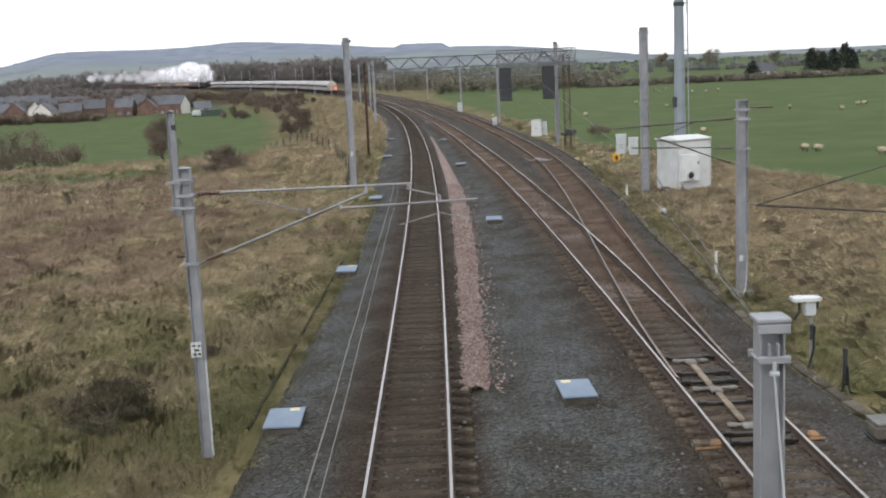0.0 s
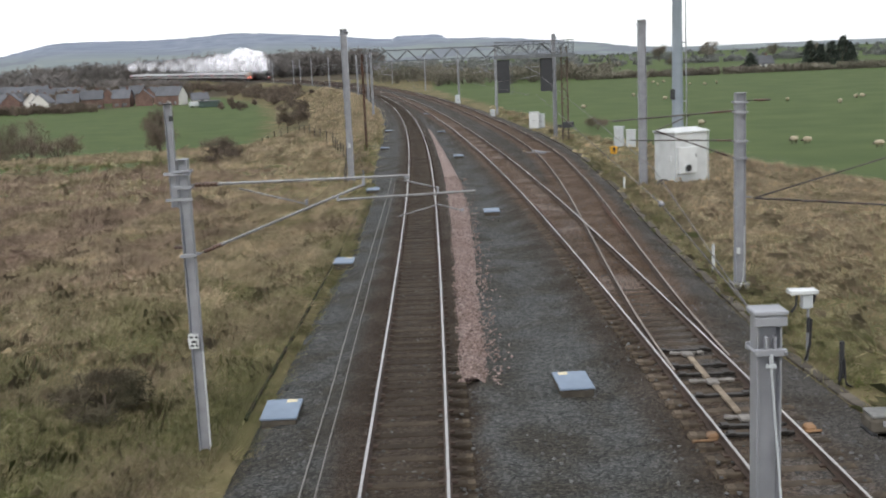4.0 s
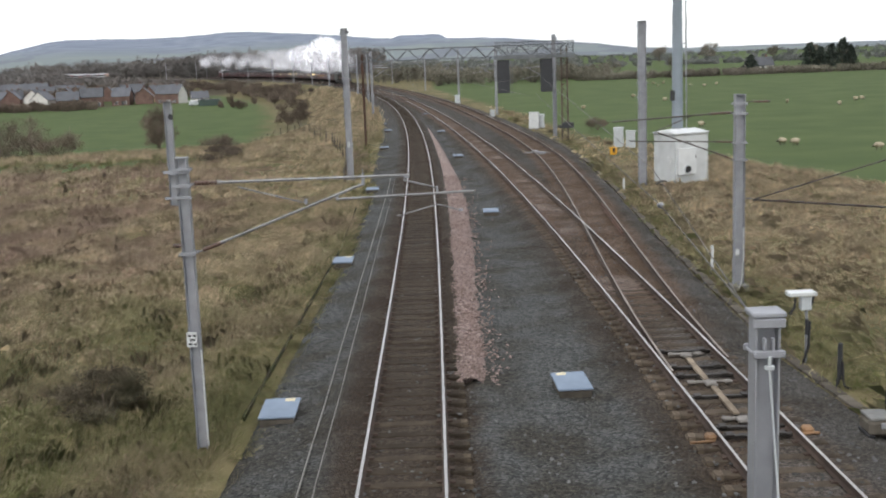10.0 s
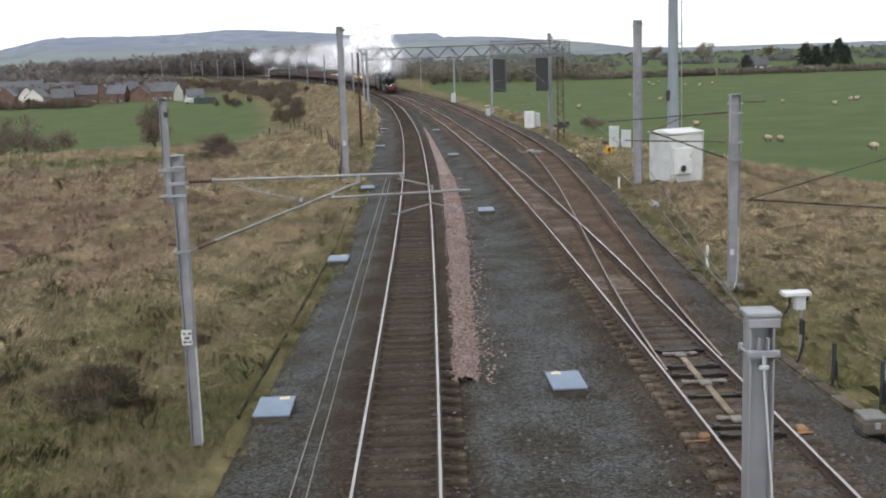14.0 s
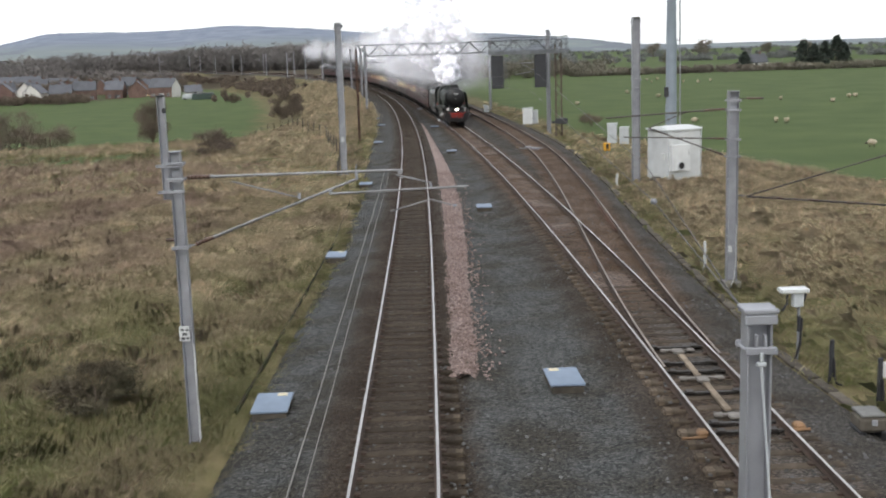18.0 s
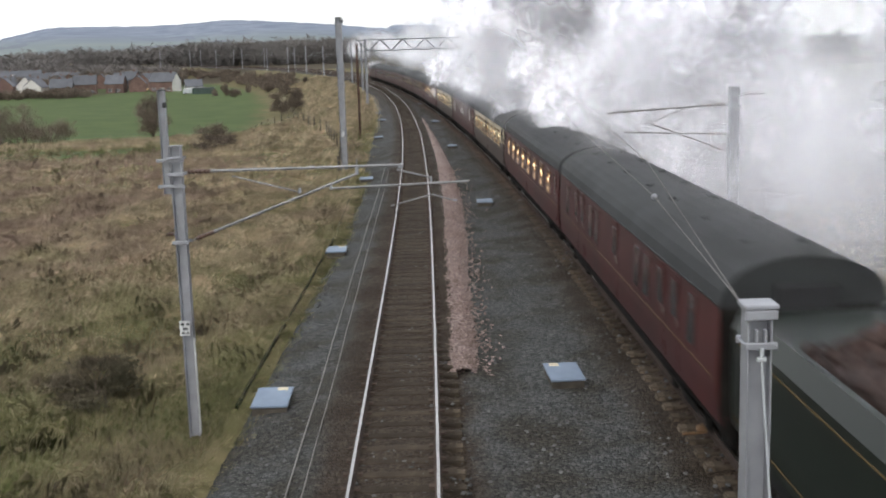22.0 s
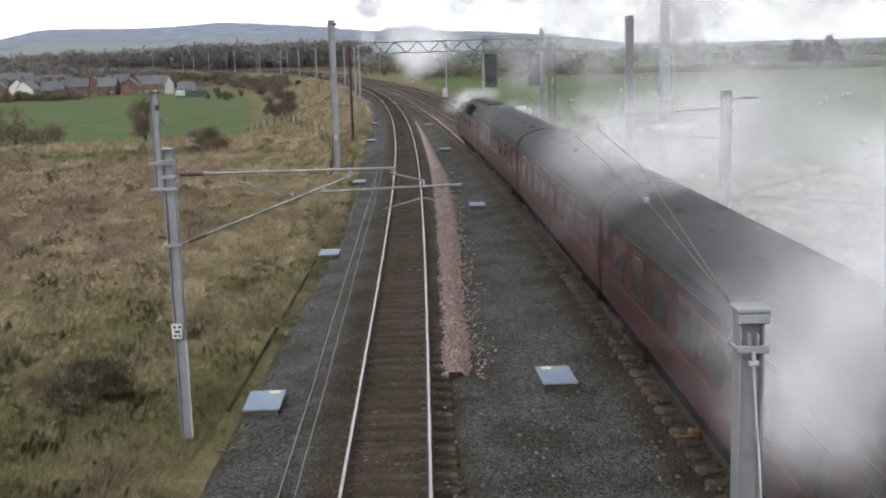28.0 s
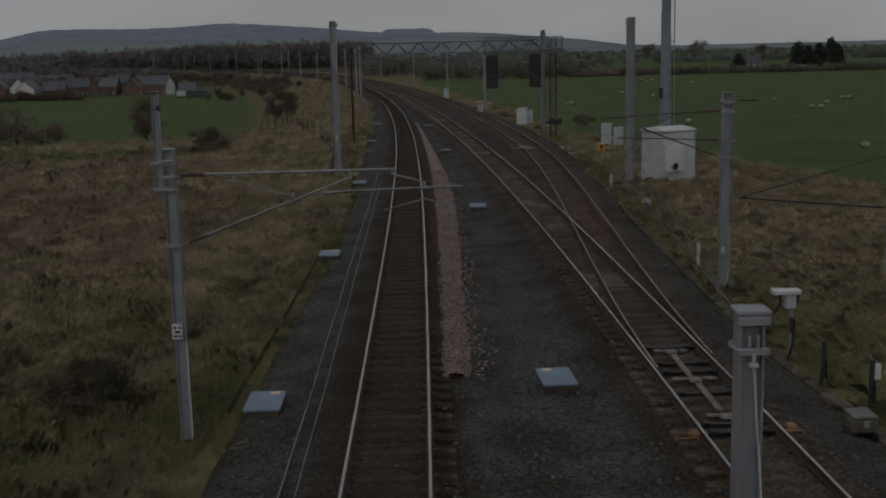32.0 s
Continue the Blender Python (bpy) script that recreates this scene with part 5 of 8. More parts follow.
def locomotive():
    t = thing("steam_locomotive", "dark green steam locomotive with red buffer beam and bright headlight", "locomotive")
    zc = 2.72
    part("frame", Geo().box((0.55, 0.2, 1.0), (0.06, 12.2, 0.9)).box((-0.55, 0.2, 1.0), (0.06, 12.2, 0.9)).box((0, 0, 0.95), (1.1, 11, 0.5), 0.02), M_LOCO, t)
    part("boiler", Geo().lathe((0, -2.3, zc), (0, 1, 0), [(0, 0.98), (2.5, 0.97), (5.2, 0.90)], 32), M_GREEN, t)
    for k in range(5):
        part("boiler_band", Geo().lathe((0, -2.2 + k * 1.27, zc), (0, 1, 0), [(0, 0.985 - k * 0.016), (0, 1.0 - k * 0.016), (0.06, 1.0 - k * 0.016), (0.06, 0.985 - k * 0.016)], 32), M_LOCO, t)
    sb = part("smokebox", Geo().lathe((0, 2.9, zc), (0, 1, 0), [(0, 0.95), (2.35, 0.95), (2.45, 0.90), (2.45, 0.0)], 32).box((0, 4.1, 1.75), (1.1, 2.2, 0.6), 0.05), M_LOCO, t)
    part("smokebox_door", Geo().lathe((0, 5.33, zc), (0, 1, 0), [(0, 0.80), (0.06, 0.78), (0.16, 0.6), (0.22, 0.3), (0.24, 0.0)], 28), M_LOCO, sb)
    part("hinge", Geo().box((0.1, 5.55, zc + 0.28), (1.1, 0.05, 0.06), 0.01).box((0.1, 5.55, zc - 0.28), (1.1, 0.05, 0.06), 0.01), M_LOCO, sb)
    part("dart_handle", Geo().cyl((0, 5.56, zc), (0.0, 5.66, zc), 0.03).box((0.03, 5.67, zc - 0.08), (0.04, 0.03, 0.24), 0.01), M_STEEL, sb)
    plate = part("number_plate", Geo().box((0, 5.58, zc + 0.42), (0.62, 0.03, 0.12), 0.01), M_BLACK, sb)
    part("mark", Geo().box((0, 5.60, zc + 0.42), (0.5, 0.01, 0.07)), M_DISC, plate)
    part("chimney", Geo().lathe((0, 4.15, 3.55), (0, 0, 1), [(0, 0.55), (0.08, 0.42), (0.35, 0.40), (0.42, 0.46), (0.42, 0.30), (0.2, 0.28)], 24), M_LOCO, t)
    part("dome", Geo().lathe((0, 0.9, 3.55), (0, 0, 1), [(0, 0.42), (0.2, 0.38), (0.32, 0.25), (0.36, 0.0)], 20), M_GREEN, t)
    for s in (-0.18, 0.18):
        part("safety_valve", Geo().cyl((s, 2.2, 3.6), (s, 2.2, 3.85), 0.07), M_STEEL, t)
    g = Geo()
    prof = [(1.05, 1.6), (1.08, 2.4), (1.05, 3.1), (0.80, 3.55), (0.35, 3.72), (-0.35, 3.72), (-0.80, 3.55), (-1.05, 3.1), (-1.08, 2.4), (-1.05, 1.6)]
    g.sweep([((0, -4.5, 0), 0), ((0, -2.2, 0), 0)], prof)
    part("firebox", g, M_GREEN, t)
    for s in (-1, 1):
        part("smoke_deflector", Geo().sweep(straight(3.2, 5.45), [(s * 1.16, 1.75), (s * 1.18, 2.6), (s * 1.10, 3.08), (s * 0.96, 3.30), (s * 0.94, 3.28), (s * 1.07, 3.06), (s * 1.15, 2.6), (s * 1.13, 1.75)]), M_GREEN, t, "dark green smoke deflector plate")
        part("deflector_stay", Geo().cyl((s * 1.06, 4.9, 3.1), (s * 0.85, 4.9, 3.1), 0.02, n=6), M_LOCO, t)
        rb = part("running_board", Geo().box((s * 1.08, 0.6, 1.72), (0.56, 9.6, 0.05), 0.01).box((s * 1.35, 0.6, 1.62), (0.03, 9.6, 0.22)), M_GREEN, t)
        part("edge_line", Geo().box((s * 1.368, 0.6, 1.62), (0.004, 9.4, 0.03)), M_LINE, rb)
        cy = part("cylinder", Geo().cyl((s * 1.12, 3.4, 1.0), (s * 1.12, 4.5, 1.0), 0.36, n=20).cyl((s * 1.12, 3.3, 1.5), (s * 1.12, 4.6, 1.5), 0.18, n=14), M_GREEN, t)
        part("cylinder_cover", Geo().lathe((s * 1.12, 4.5, 1.0), (0, 1, 0), [(0, 0.37), (0.05, 0.35), (0.09, 0.15), (0.1, 0)], 20), M_STEEL, cy)
        part("step", Geo().box((s * 1.15, 5.6, 0.8), (0.35, 0.3, 0.04)).box((s * 1.3, 5.6, 1.2), (0.03, 0.28, 0.85)), M_LOCO, t)
        part("nameplate", Geo().box((s * 1.37, -0.3, 1.98), (0.03, 1.6, 0.28), 0.02), mat("red_plate", (0.25, 0.03, 0.02), 0.4, 0, 0.1), t)
    cab = part("cab", Geo().box((1.28, -5.4, 2.35), (0.05, 1.9, 1.35), 0.01).box((-1.28, -5.4, 2.35), (0.05, 1.9, 1.35), 0.01).box((0, -4.55, 2.6), (2.5, 0.06, 1.9), 0.01).box((0, -5.4, 1.55), (2.6, 1.9, 0.25), 0.02), M_GREEN, t)
    for s in (-1, 1):
        for y in (-5.0, -5.75):
            part("cab_window", Geo().box((s * 1.305, y, 2.75), (0.012, 0.58, 0.5), 0.004), M_PANE, cab)
    part("cab_roof", Geo().sweep(straight(-6.5, -4.4), [(1.33, 3.0), (1.2, 3.35), (0.75, 3.66), (0, 3.78), (-0.75, 3.66), (-1.2, 3.35), (-1.33, 3.0), (-1.28, 3.0), (-1.15, 3.3), (0, 3.72), (1.15, 3.3), (1.28, 3.0)]), M_LOCO, cab)
    part("fire_hole", Geo().box((-0.9, -4.62, 2.7), (0.28, 0.04, 0.2), 0.02).box((0.2, -4.6, 2.2), (0.35, 0.04, 0.25), 0.03), M_FIRE, cab, "orange glow of the open fire hole")
    part("platform", Geo().box((0, 5.75, 1.45), (2.5, 0.9, 0.05), 0.01).box((0, 5.35, 1.6), (2.4, 0.05, 0.3)), M_LOCO, t)
    bb = part("buffer_beam", Geo().box((0, 6.18, 1.12), (2.3, 0.08, 0.5), 0.02), M_REDBEAM, t)
    part("skirt", Geo().box((0, 6.1, 0.7), (2.0, 0.06, 0.45), 0.05), M_LOCO, bb)
    part("hook", Geo().box((0, 6.3, 1.02), (0.07, 0.2, 0.12), 0.02).cyl((0, 6.38, 1.0), (0, 6.36, 0.6), 0.03, n=8), M_LOCO, bb)
    for s in (-0.87, 0.87):
        part("buffer", Geo().box((s * 1.12, 6.225, 1.12), (0.42, 0.02, 0.5), 0.005).cyl((s, 6.2, 1.06), (s, 6.55, 1.06), 0.17, 0.12).cyl((s, 6.55, 1.06), (s, 6.6, 1.06), 0.27, n=18), M_LOCO, bb)
        part("vacuum_pipe", Geo().cyl((s * 0.4, 6.26, 0.7), (s * 0.4, 6.26, 1.34), 0.022, n=8), M_LOCO, bb)
    lp = part("headlight", Geo().lathe((0, 6.05, 1.64), (0, 1, 0), [(0, 0.02), (0.02, 0.11), (0.2, 0.14), (0.22, 0.12)], 20), M_LOCO, t)
    part("lens", Geo().cyl((0, 6.2, 1.64), (0, 6.26, 1.64), 0.13, n=20), M_LAMP, lp, "bright white headlight lens")
    for s in (-0.84, 0.84):
        part("lamp", Geo().box((s, 6.1, 1.66), (0.2, 0.2, 0.32), 0.04).cyl((s, 6.2, 1.68), (s, 6.23, 1.68), 0.1, n=14), M_LINEGREY, t, "grey lamp on the front platform")
    for s in (-1, 1):
        part("front_bogie_wheel", Geo().lathe((s * 0.68, 0, 0), (s, 0, 0), [(0, 0.5), (0.03, 0.5), (0.035, 0.46), (0.14, 0.46), (0.12, 0.3), (0.1, 0.1), (0.16, 0)], 20), M_LOCO, t, m=pose(0, 5.1, 0.46))
        part("front_bogie_wheel", Geo().lathe((s * 0.68, 0, 0), (s, 0, 0), [(0, 0.5), (0.03, 0.5), (0.035, 0.46), (0.14, 0.46), (0.12, 0.3), (0.1, 0.1), (0.16, 0)], 20), M_LOCO, t, m=pose(0, 3.1, 0.46))
        part("trailing_wheel", Geo().lathe((s * 0.68, 0, 0), (s, 0, 0), [(0, 0.58), (0.03, 0.58), (0.035, 0.54), (0.14, 0.54), (0.12, 0.3), (0.1, 0.1), (0.16, 0)], 20), M_LOCO, t, m=pose(0, -5.2, 0.54))
    turning = []
    for y in (1.75, -0.45, -2.65):
        for s in (-1, 1):
            turning.append(spoked(t, y, s, 0.94, "driving_wheel"))
    rods = []
    for s in (-1, 1):
        g = Geo().box((s * 0.99, 0, 0), (0.05, 4.5, 0.11), 0.01)
        for y in (-2.2, 0, 2.2):
            g.cyl((s * 0.96, y, 0), (s * 1.03, y, 0), 0.12, n=14)
        rods.append(part("coupling_rod", g, M_STEEL, t, m=pose(0, -0.45, 0.94)))
    return t, turning, rods


def tender():
    t = thing("locomotive_tender", "dark green tender heaped with coal behind the locomotive", "tender")
    g = Geo().sweep(straight(-3.6, 3.6), [(1.27, 1.15), (1.3, 1.6), (1.3, 2.75), (1.15, 3.05), (1.05, 3.05), (1.05, 2.4), (-1.05, 2.4), (-1.05, 3.05), (-1.15, 3.05), (-1.3, 2.75), (-1.3, 1.6), (-1.27, 1.15)])
    part("tank", g, M_GREEN, t)
    part("rear_plate", Geo().box((0, -3.62, 2.0), (2.5, 0.05, 1.7), 0.02).box((0, -2.4, 2.75), (2.1, 2.3, 0.5), 0.05), M_GREEN, t)
    part("front_plate", Geo().box((0, 3.58, 2.1), (2.4, 0.05, 1.5), 0.02), M_GREEN, t)
    g, r = Geo(), random.Random(8)
    g.blob((0, 0.8, 2.75), (0.98, 2.4, 0.5), 0.5, 3, 0, 2.0)
    for k in range(420):
        x, y = r.uniform(-0.95, 0.95), r.uniform(-1.3, 3.2)
        s = r.uniform(0.06, 0.16)
        g.blob((x, y, 2.95 + 0.36 * (1 - abs(x)) - 0.05 * abs(y - 0.8) + r.uniform(-0.05, 0.08)), s, 0.6, 1, 0, k)
    part("coal", g, M_COAL, t, "heap of dusty brown-black coal")
    for s in (-1, 1):
        part("frame", Geo().box((s * 1.05, 0, 0.95), (0.06, 7.2, 0.45), 0.02), M_LOCO, t)
        part("handrail", Geo().cyl((s * 1.33, 3.55, 1.3), (s * 1.33, 3.55, 2.6), 0.02, n=6), M_STEEL, t)
        part("lining", Geo().box((s * 1.304, 0, 2.6), (0.004, 6.8, 0.03)).box((s * 1.304, 0, 1.35), (0.004, 6.8, 0.03)), M_LINE, t)
        for y in (-2.3, 0, 2.3):
            part("axlebox", Geo().box((s * 1.12, y, 0.55), (0.12, 0.35, 0.35), 0.04), M_LOCO, t)
    for y in (-2.3, 0, 2.3):
        wheel_pair(t, y, 0.54, "tender_wheel", M_LOCO)
    for s in (-0.87, 0.87):
        part("buffer", Geo().cyl((s, -3.6, 1.06), (s, -3.85, 1.06), 0.1).cyl((s, -3.85, 1.06), (s, -3.9, 1.06), 0.22), M_LOCO, t)
    return t


def diesel():
    """The maroon diesel that is hauled along at the tail of the train."""
    t = thing("diesel_locomotive", "maroon diesel locomotive with a sooty grilled roof at the tail", "locomotive")
    side = [(1.30, 0.95), (1.35, 1.2), (1.35, 2.75), (-1.35, 2.75), (-1.35, 1.2), (-1.30, 0.95)]
    part("body", Geo().sweep(straight(-8.6, 8.6), side), M_MAROON, t)
    arc = [(1.35, 2.74), (1.27, 3.08), (1.05, 3.38), (0.7, 3.58), (0.3, 3.67), (-0.3, 3.67), (-0.7, 3.58), (-1.05, 3.38), (-1.27, 3.08), (-1.35, 2.74)]
    rf = part("roof", Geo().sweep(straight(-8.6, 8.6, 6), arc), M_ROOF, t, "sooty grey rounded roof")
    for q in (-1, 1):
        rings, n = [], len(arc) + 2
        whole = [(1.30, 0.95)] + arc + [(-1.30, 0.95)]
        for y, w, top in ((8.6, 1.0, 1.0), (9.1, 0.97, 0.97), (9.4, 0.90, 0.88), (9.65, 0.86, 0.66)):
            rings += [(x * w, q * y, 0.95 + (z - 0.95) * top) for x, z in whole]
        fs = [(k * n + i, k * n + (i + 1) % n, (k + 1) * n + (i + 1) % n, (k + 1) * n + i) for k in range(3) for i in range(n)] + [tuple(range(3 * n, 4 * n))]
        cab_geo = Geo().add(rings, fs, 0, True)
        cab_geo.m = [1 if k < 3 * n and 2 <= k % n <= n - 4 else 0 for k in range(len(fs))]
        cab = part("cab_end", cab_geo, [M_MAROON, M_ROOF], t, "rounded maroon cab end with a sooty top")
        for s in (-1, 1):
            part("windscreen", Geo().box((0, 0, 0), (0.85, 0.05, 0.55), 0.03), M_PANE, cab, m=pose(s * 0.5, q * 9.47, 2.72, -q * 24, 0, 0))
            part("buffer", Geo().cyl((s * 0.87, q * 9.5, 1.06), (s * 0.87, q * 9.95, 1.06), 0.1).cyl((s * 0.87, q * 9.95, 1.06), (s * 0.87, q * 10.0, 1.06), 0.24, n=16), M_UNDER, cab)
        part("headboard", Geo().box((0, q * 9.66, 1.75), (0.9, 0.06, 0.3), 0.02), M_DARK, cab)
        part("buffer_beam", Geo().box((0, q * 9.5, 1.0), (2.4, 0.25, 0.4), 0.03), M_UNDER, cab)
        bg = part("bogie", Geo().box((1.05, q * 5.9, 0.62), (0.14, 4.6, 0.32), 0.04).box((-1.05, q * 5.9, 0.62), (0.14, 4.6, 0.32), 0.04).box((0, q * 5.9, 0.66), (2.0, 0.6, 0.3), 0.04), M_UNDER, t)
        for k in (-1.85, 0.0, 1.85):
            wheel_pair(bg, q * 5.9 + k, 0.55)
    for s in (-1, 1):
        for y0 in (1.2, -5.4):
            gr = part("roof_grille", Geo().box((0, 0, 0), (0.05, 4.0, 0.72), 0.02), M_BLACK, t, "black radiator grille", m=pose(s * 1.17, y0 + 2.0, 3.22, 0, -s * 38, 0))
            for k in range(13):
                part("slat", Geo().box((s * 0.04, -1.8 + 0.3 * k, 0), (0.04, 0.05, 0.68)), M_UNDER, gr)
        for y in (-3.5, 0.0, 3.2):
            part("side_window", Geo().box((s * 1.36, y, 2.25), (0.02, 0.8, 0.45), 0.02), M_PANE, t)
        for y in (-8.0, 8.0):
            d = part("door", Geo().box((s * 1.355, y, 1.95), (0.03, 0.62, 1.6), 0.01), M_MAROON, t)
            part("pane", Geo().box((s * 1.372, y, 2.35), (0.01, 0.4, 0.5)), M_PANE, d)
            part("handrail", Geo().cyl((s * 1.40, y + 0.42, 1.2), (s * 1.40, y + 0.42, 2.2), 0.015, n=6), M_STEEL, d)
        part("lining", Geo().box((s * 1.356, 0, 1.7), (0.006, 14.5, 0.05)), M_LINE, t)
    for y, w in ((-4.6, 2.2), (-1.6, 1.5), (1.0, 2.4), (4.6, 1.8)):
        part("roof_hatch", Geo().box((0, y, 3.69), (1.1, w, 0.07), 0.03), M_ROOF, rf)
    for y in (-6.8, 6.6):
        part("fan", Geo().cyl((0, y, 3.6), (0, y, 3.76), 0.55, 0.5, n=18), M_UNDER, rf)
    part("fuel_tank", Geo().box((0, 0, 0.62), (2.3, 4.6, 0.62), 0.06), M_UNDER, t)
    return t


def express_car(label, end=0):
    """A silver car of the fast train; end 1 has the sloped tail."""
    t = thing("express_train_car", label, "train car", group="cars of the express train")
    prof = [(1.25, 0.9), (1.36, 1.3), (1.36, 2.0), (1.28, 2.7), (1.0, 3.35), (0.5, 3.6), (-0.5, 3.6), (-1.0, 3.35), (-1.28, 2.7), (-1.36, 2.0), (-1.36, 1.3), (-1.25, 0.9)]
    y1 = 11.6 if not end else 9.0
    part("body", Geo().sweep(straight(-11.6, y1), prof), M_SILVER, t)
    for s in (-1, 1):
        part("window_band", Geo().box((s * 1.34, -0.5 if not end else -1.5, 2.15), (0.06, 20.5 if not end else 17.5, 0.75), 0.02), M_BAND, t, "black window band")
        for y in (-10.4, 8.4):
            part("door", Geo().box((s * 1.35, y, 1.95), (0.06, 0.9, 1.9), 0.02), M_REDBEAM, t, "red door")
        part("skirt", Geo().box((s * 1.2, 0, 0.65), (0.1, 21, 0.5), 0.02), M_UNDER, t)
    if end:
        g = Geo()
        rings = []
        for k, (y, sc, dz) in enumerate(((9.0, 1.0, 0), (10.2, 0.96, -0.05), (11.2, 0.84, -0.25), (11.9, 0.62, -0.5))):
            rings.append([(x * sc, y, 0.9 + (z - 0.9) * sc + (dz * 0.4)) for x, z in prof])
        n = len(prof)
        vs = [p for r in rings for p in r]
        fs = [(k * n + i, k * n + (i + 1) % n, (k + 1) * n + (i + 1) % n, (k + 1) * n + i) for k in range(3) for i in range(n)] + [tuple(range(3 * n, 4 * n))]
        part("nose", g.add(vs, fs, 0, True), M_NOSE, t, "sloped dusty train end")
        for s in (-1, 1):
            part("tail_light", Geo().box((s * 0.62, 11.85, 1.55), (0.5, 0.25, 0.35), 0.05), M_REDLIGHT, t, "glowing red tail light")
        part("windscreen", Geo().box((0, 11.0, 2.75), (1.3, 0.5, 0.5), 0.1), M_BAND, t)
    for y in (-8.3, 8.3 if not end else 6.5):
        b = part("bogie", Geo().box((0, y, 0.55), (2.2, 3.2, 0.4), 0.05), M_UNDER, t)
        for k in (-1.3, 1.3):
            wheel_pair(b, y + k, 0.43)
    return t


loco, drivers, rods = locomotive()
tend = tender()
van = coach("maroon brake van coach with few windows and a sooty roof", M_MAROON, M_MAROON, M_ROOF, M_PANE, van=True, blinds=True)
lit = coach("maroon coach with warm lamplit windows", M_MAROON, M_MAROON, M_ROOF, M_LIT)
cream = coach("cream and umber dining coach with lamplit windows", M_CREAM, M_UMBER, M_ROOF, M_LIT_DIM)
plain = coach("maroon coach with unlit windows and pale blinds", M_MAROON, M_MAROON, M_ROOF, M_PANE, blinds=True)
kitchen = coach("maroon kitchen coach with a few small pale windows", M_MAROON, M_MAROON, M_ROOF, M_PALE_PANE, van="kitchen")
ORIGIN = pose(0, 0, 0)
train = [van, lit, cream, kitchen, copy_thing(cream, ORIGIN), copy_thing(lit, ORIGIN)] + [plain] + [copy_thing(plain, ORIGIN) for k in range(4)] + [diesel()]
tagged(train[6], "maroon coach with reflecting windows and pale blinds")
tail_car = express_car("silver express train car with a sloped end and red lights", 1)
mid_car = express_car("silver express train car with a black window band")
express = [tail_car, mid_car] + [copy_thing(mid_car, ORIGIN) for k in range(9)]


# ---- how the trains run ----
class Line:
    """A track by its length, counted from the bridge."""

    def __init__(self, xs):
        self.x = xs
        self.s = np.concatenate([[0], np.cumsum(np.hypot(np.diff(xs), 0.5))])

    def at(self, s):
        if s <= 0:
            k = (self.x[1] - self.x[0]) / 0.5
            return Vector((self.x[0] + k * s, s, 0))
        if s > self.s[-1]:
            k = (self.x[-1] - self.x[-2]) / 0.5
            d = (s - self.s[-1]) / math.hypot(k, 1)
            return Vector((self.x[-1] + k * d, _Y[-1] + d, float(rail_z(_Y[-1] + d))))
        y = float(np.interp(s, self.s, _Y))
        return Vector((float(np.interp(y, _Y, self.x)), y, float(rail_z(y))))

    def stand(self, front, back):
        """A vehicle on two pivots; its +y end points to the pivot at front."""
        a, b = self.at(front), self.at(back)
        d = a - b
        h = math.atan2(-d.x, d.y)
        p = math.atan2(d.z, math.hypot(d.x, d.y))
        return Matrix.Translation((a + b) / 2) @ Euler((p, 0, h)).to_matrix().to_4x4()


RIGHT, LEFT = Line(_XR), Line(_XL)
FRONT_T = (0, 3, 6, 9, 13, 16.5, 18.5, 19.5, 21, 22, 23.5, 24.5, 25.5, 27.5, 28.5, 30.5, 32)
FRONT_S = (616, 528, 445.5, 362, 251, 152.5, 94.0, 65.5, 23.6, -4.3, -46, -74, -103, -161, -189.5, -245.5, -287)


def front(t):
    """Distance of the engine's front from the bridge, smoothed."""
    w = [(-0.6, 1), (-0.3, 2), (0, 3), (0.3, 2), (0.6, 1)]
    tot = 0
    for d, k in w:
        u = t + d
        s = np.interp(u, FRONT_T, FRONT_S)
        if u < 0:
            s = FRONT_S[0] - 29 * u
        if u > 32:
            s = FRONT_S[-1] - 27.7 * (u - 32)
        tot += k * s
    return tot / 9


def away(t):
    """Distance of the express train's tail: it runs off and slows out of sight."""
    if t < 6:
        return 345 + 44 * t
    return 609 + 58 * (t - 6) if t < 13 else 1015 + 260 * (1 - math.exp(-(t - 13) * 58 / 260))


TIMES = [0.5 * k for k in range(65)]


def run_trains():
    def rows(line_, lag, length, pivot):
        return [(t, line_.stand(front(t) + lag + length / 2 - pivot, front(t) + lag + length / 2 + pivot)) for t in TIMES]

    walk(loco, rows(RIGHT, 0.65, 13.1, 3.0))
    walk(tend, rows(RIGHT, 13.8, 7.6, 2.3))
    for k, c in enumerate(train):
        walk(c, rows(RIGHT, 21.6 + 20.2 * k, 20.0, 7.0))
    for k, c in enumerate(express):
        walk(c, [(t, LEFT.stand(away(t) + 23.5 * k + 11.7 - 8, away(t) + 23.5 * k + 11.7 + 8)) for t in TIMES])
    # wheels and rods turn while they can be seen
    spin = [0.0] + [17.5 + k / 30 for k in range(136)] + [32.0]
    for i, w in enumerate(drivers):
        base = w.matrix_basis.translation.copy()
        s = -1 if i % 2 == 0 else 1
        walk(w, [(t, pose(base.x, base.y, base.z, math.degrees((front(min(max(t, 17.5), 22.0)) - front(17.5)) / 0.94) + (90 if s < 0 else 0))) for t in spin])
    for i, rod in enumerate(rods):
        out = []
        for t in spin:
            a = (front(min(max(t, 17.5), 22.0)) - front(17.5)) / 0.94 + (math.pi / 2 if i == 0 else 0)
            out.append((t, pose(0, -0.45 + 0.33 * math.sin(a), 0.94 - 0.33 * math.cos(a))))
        walk(rod, out)

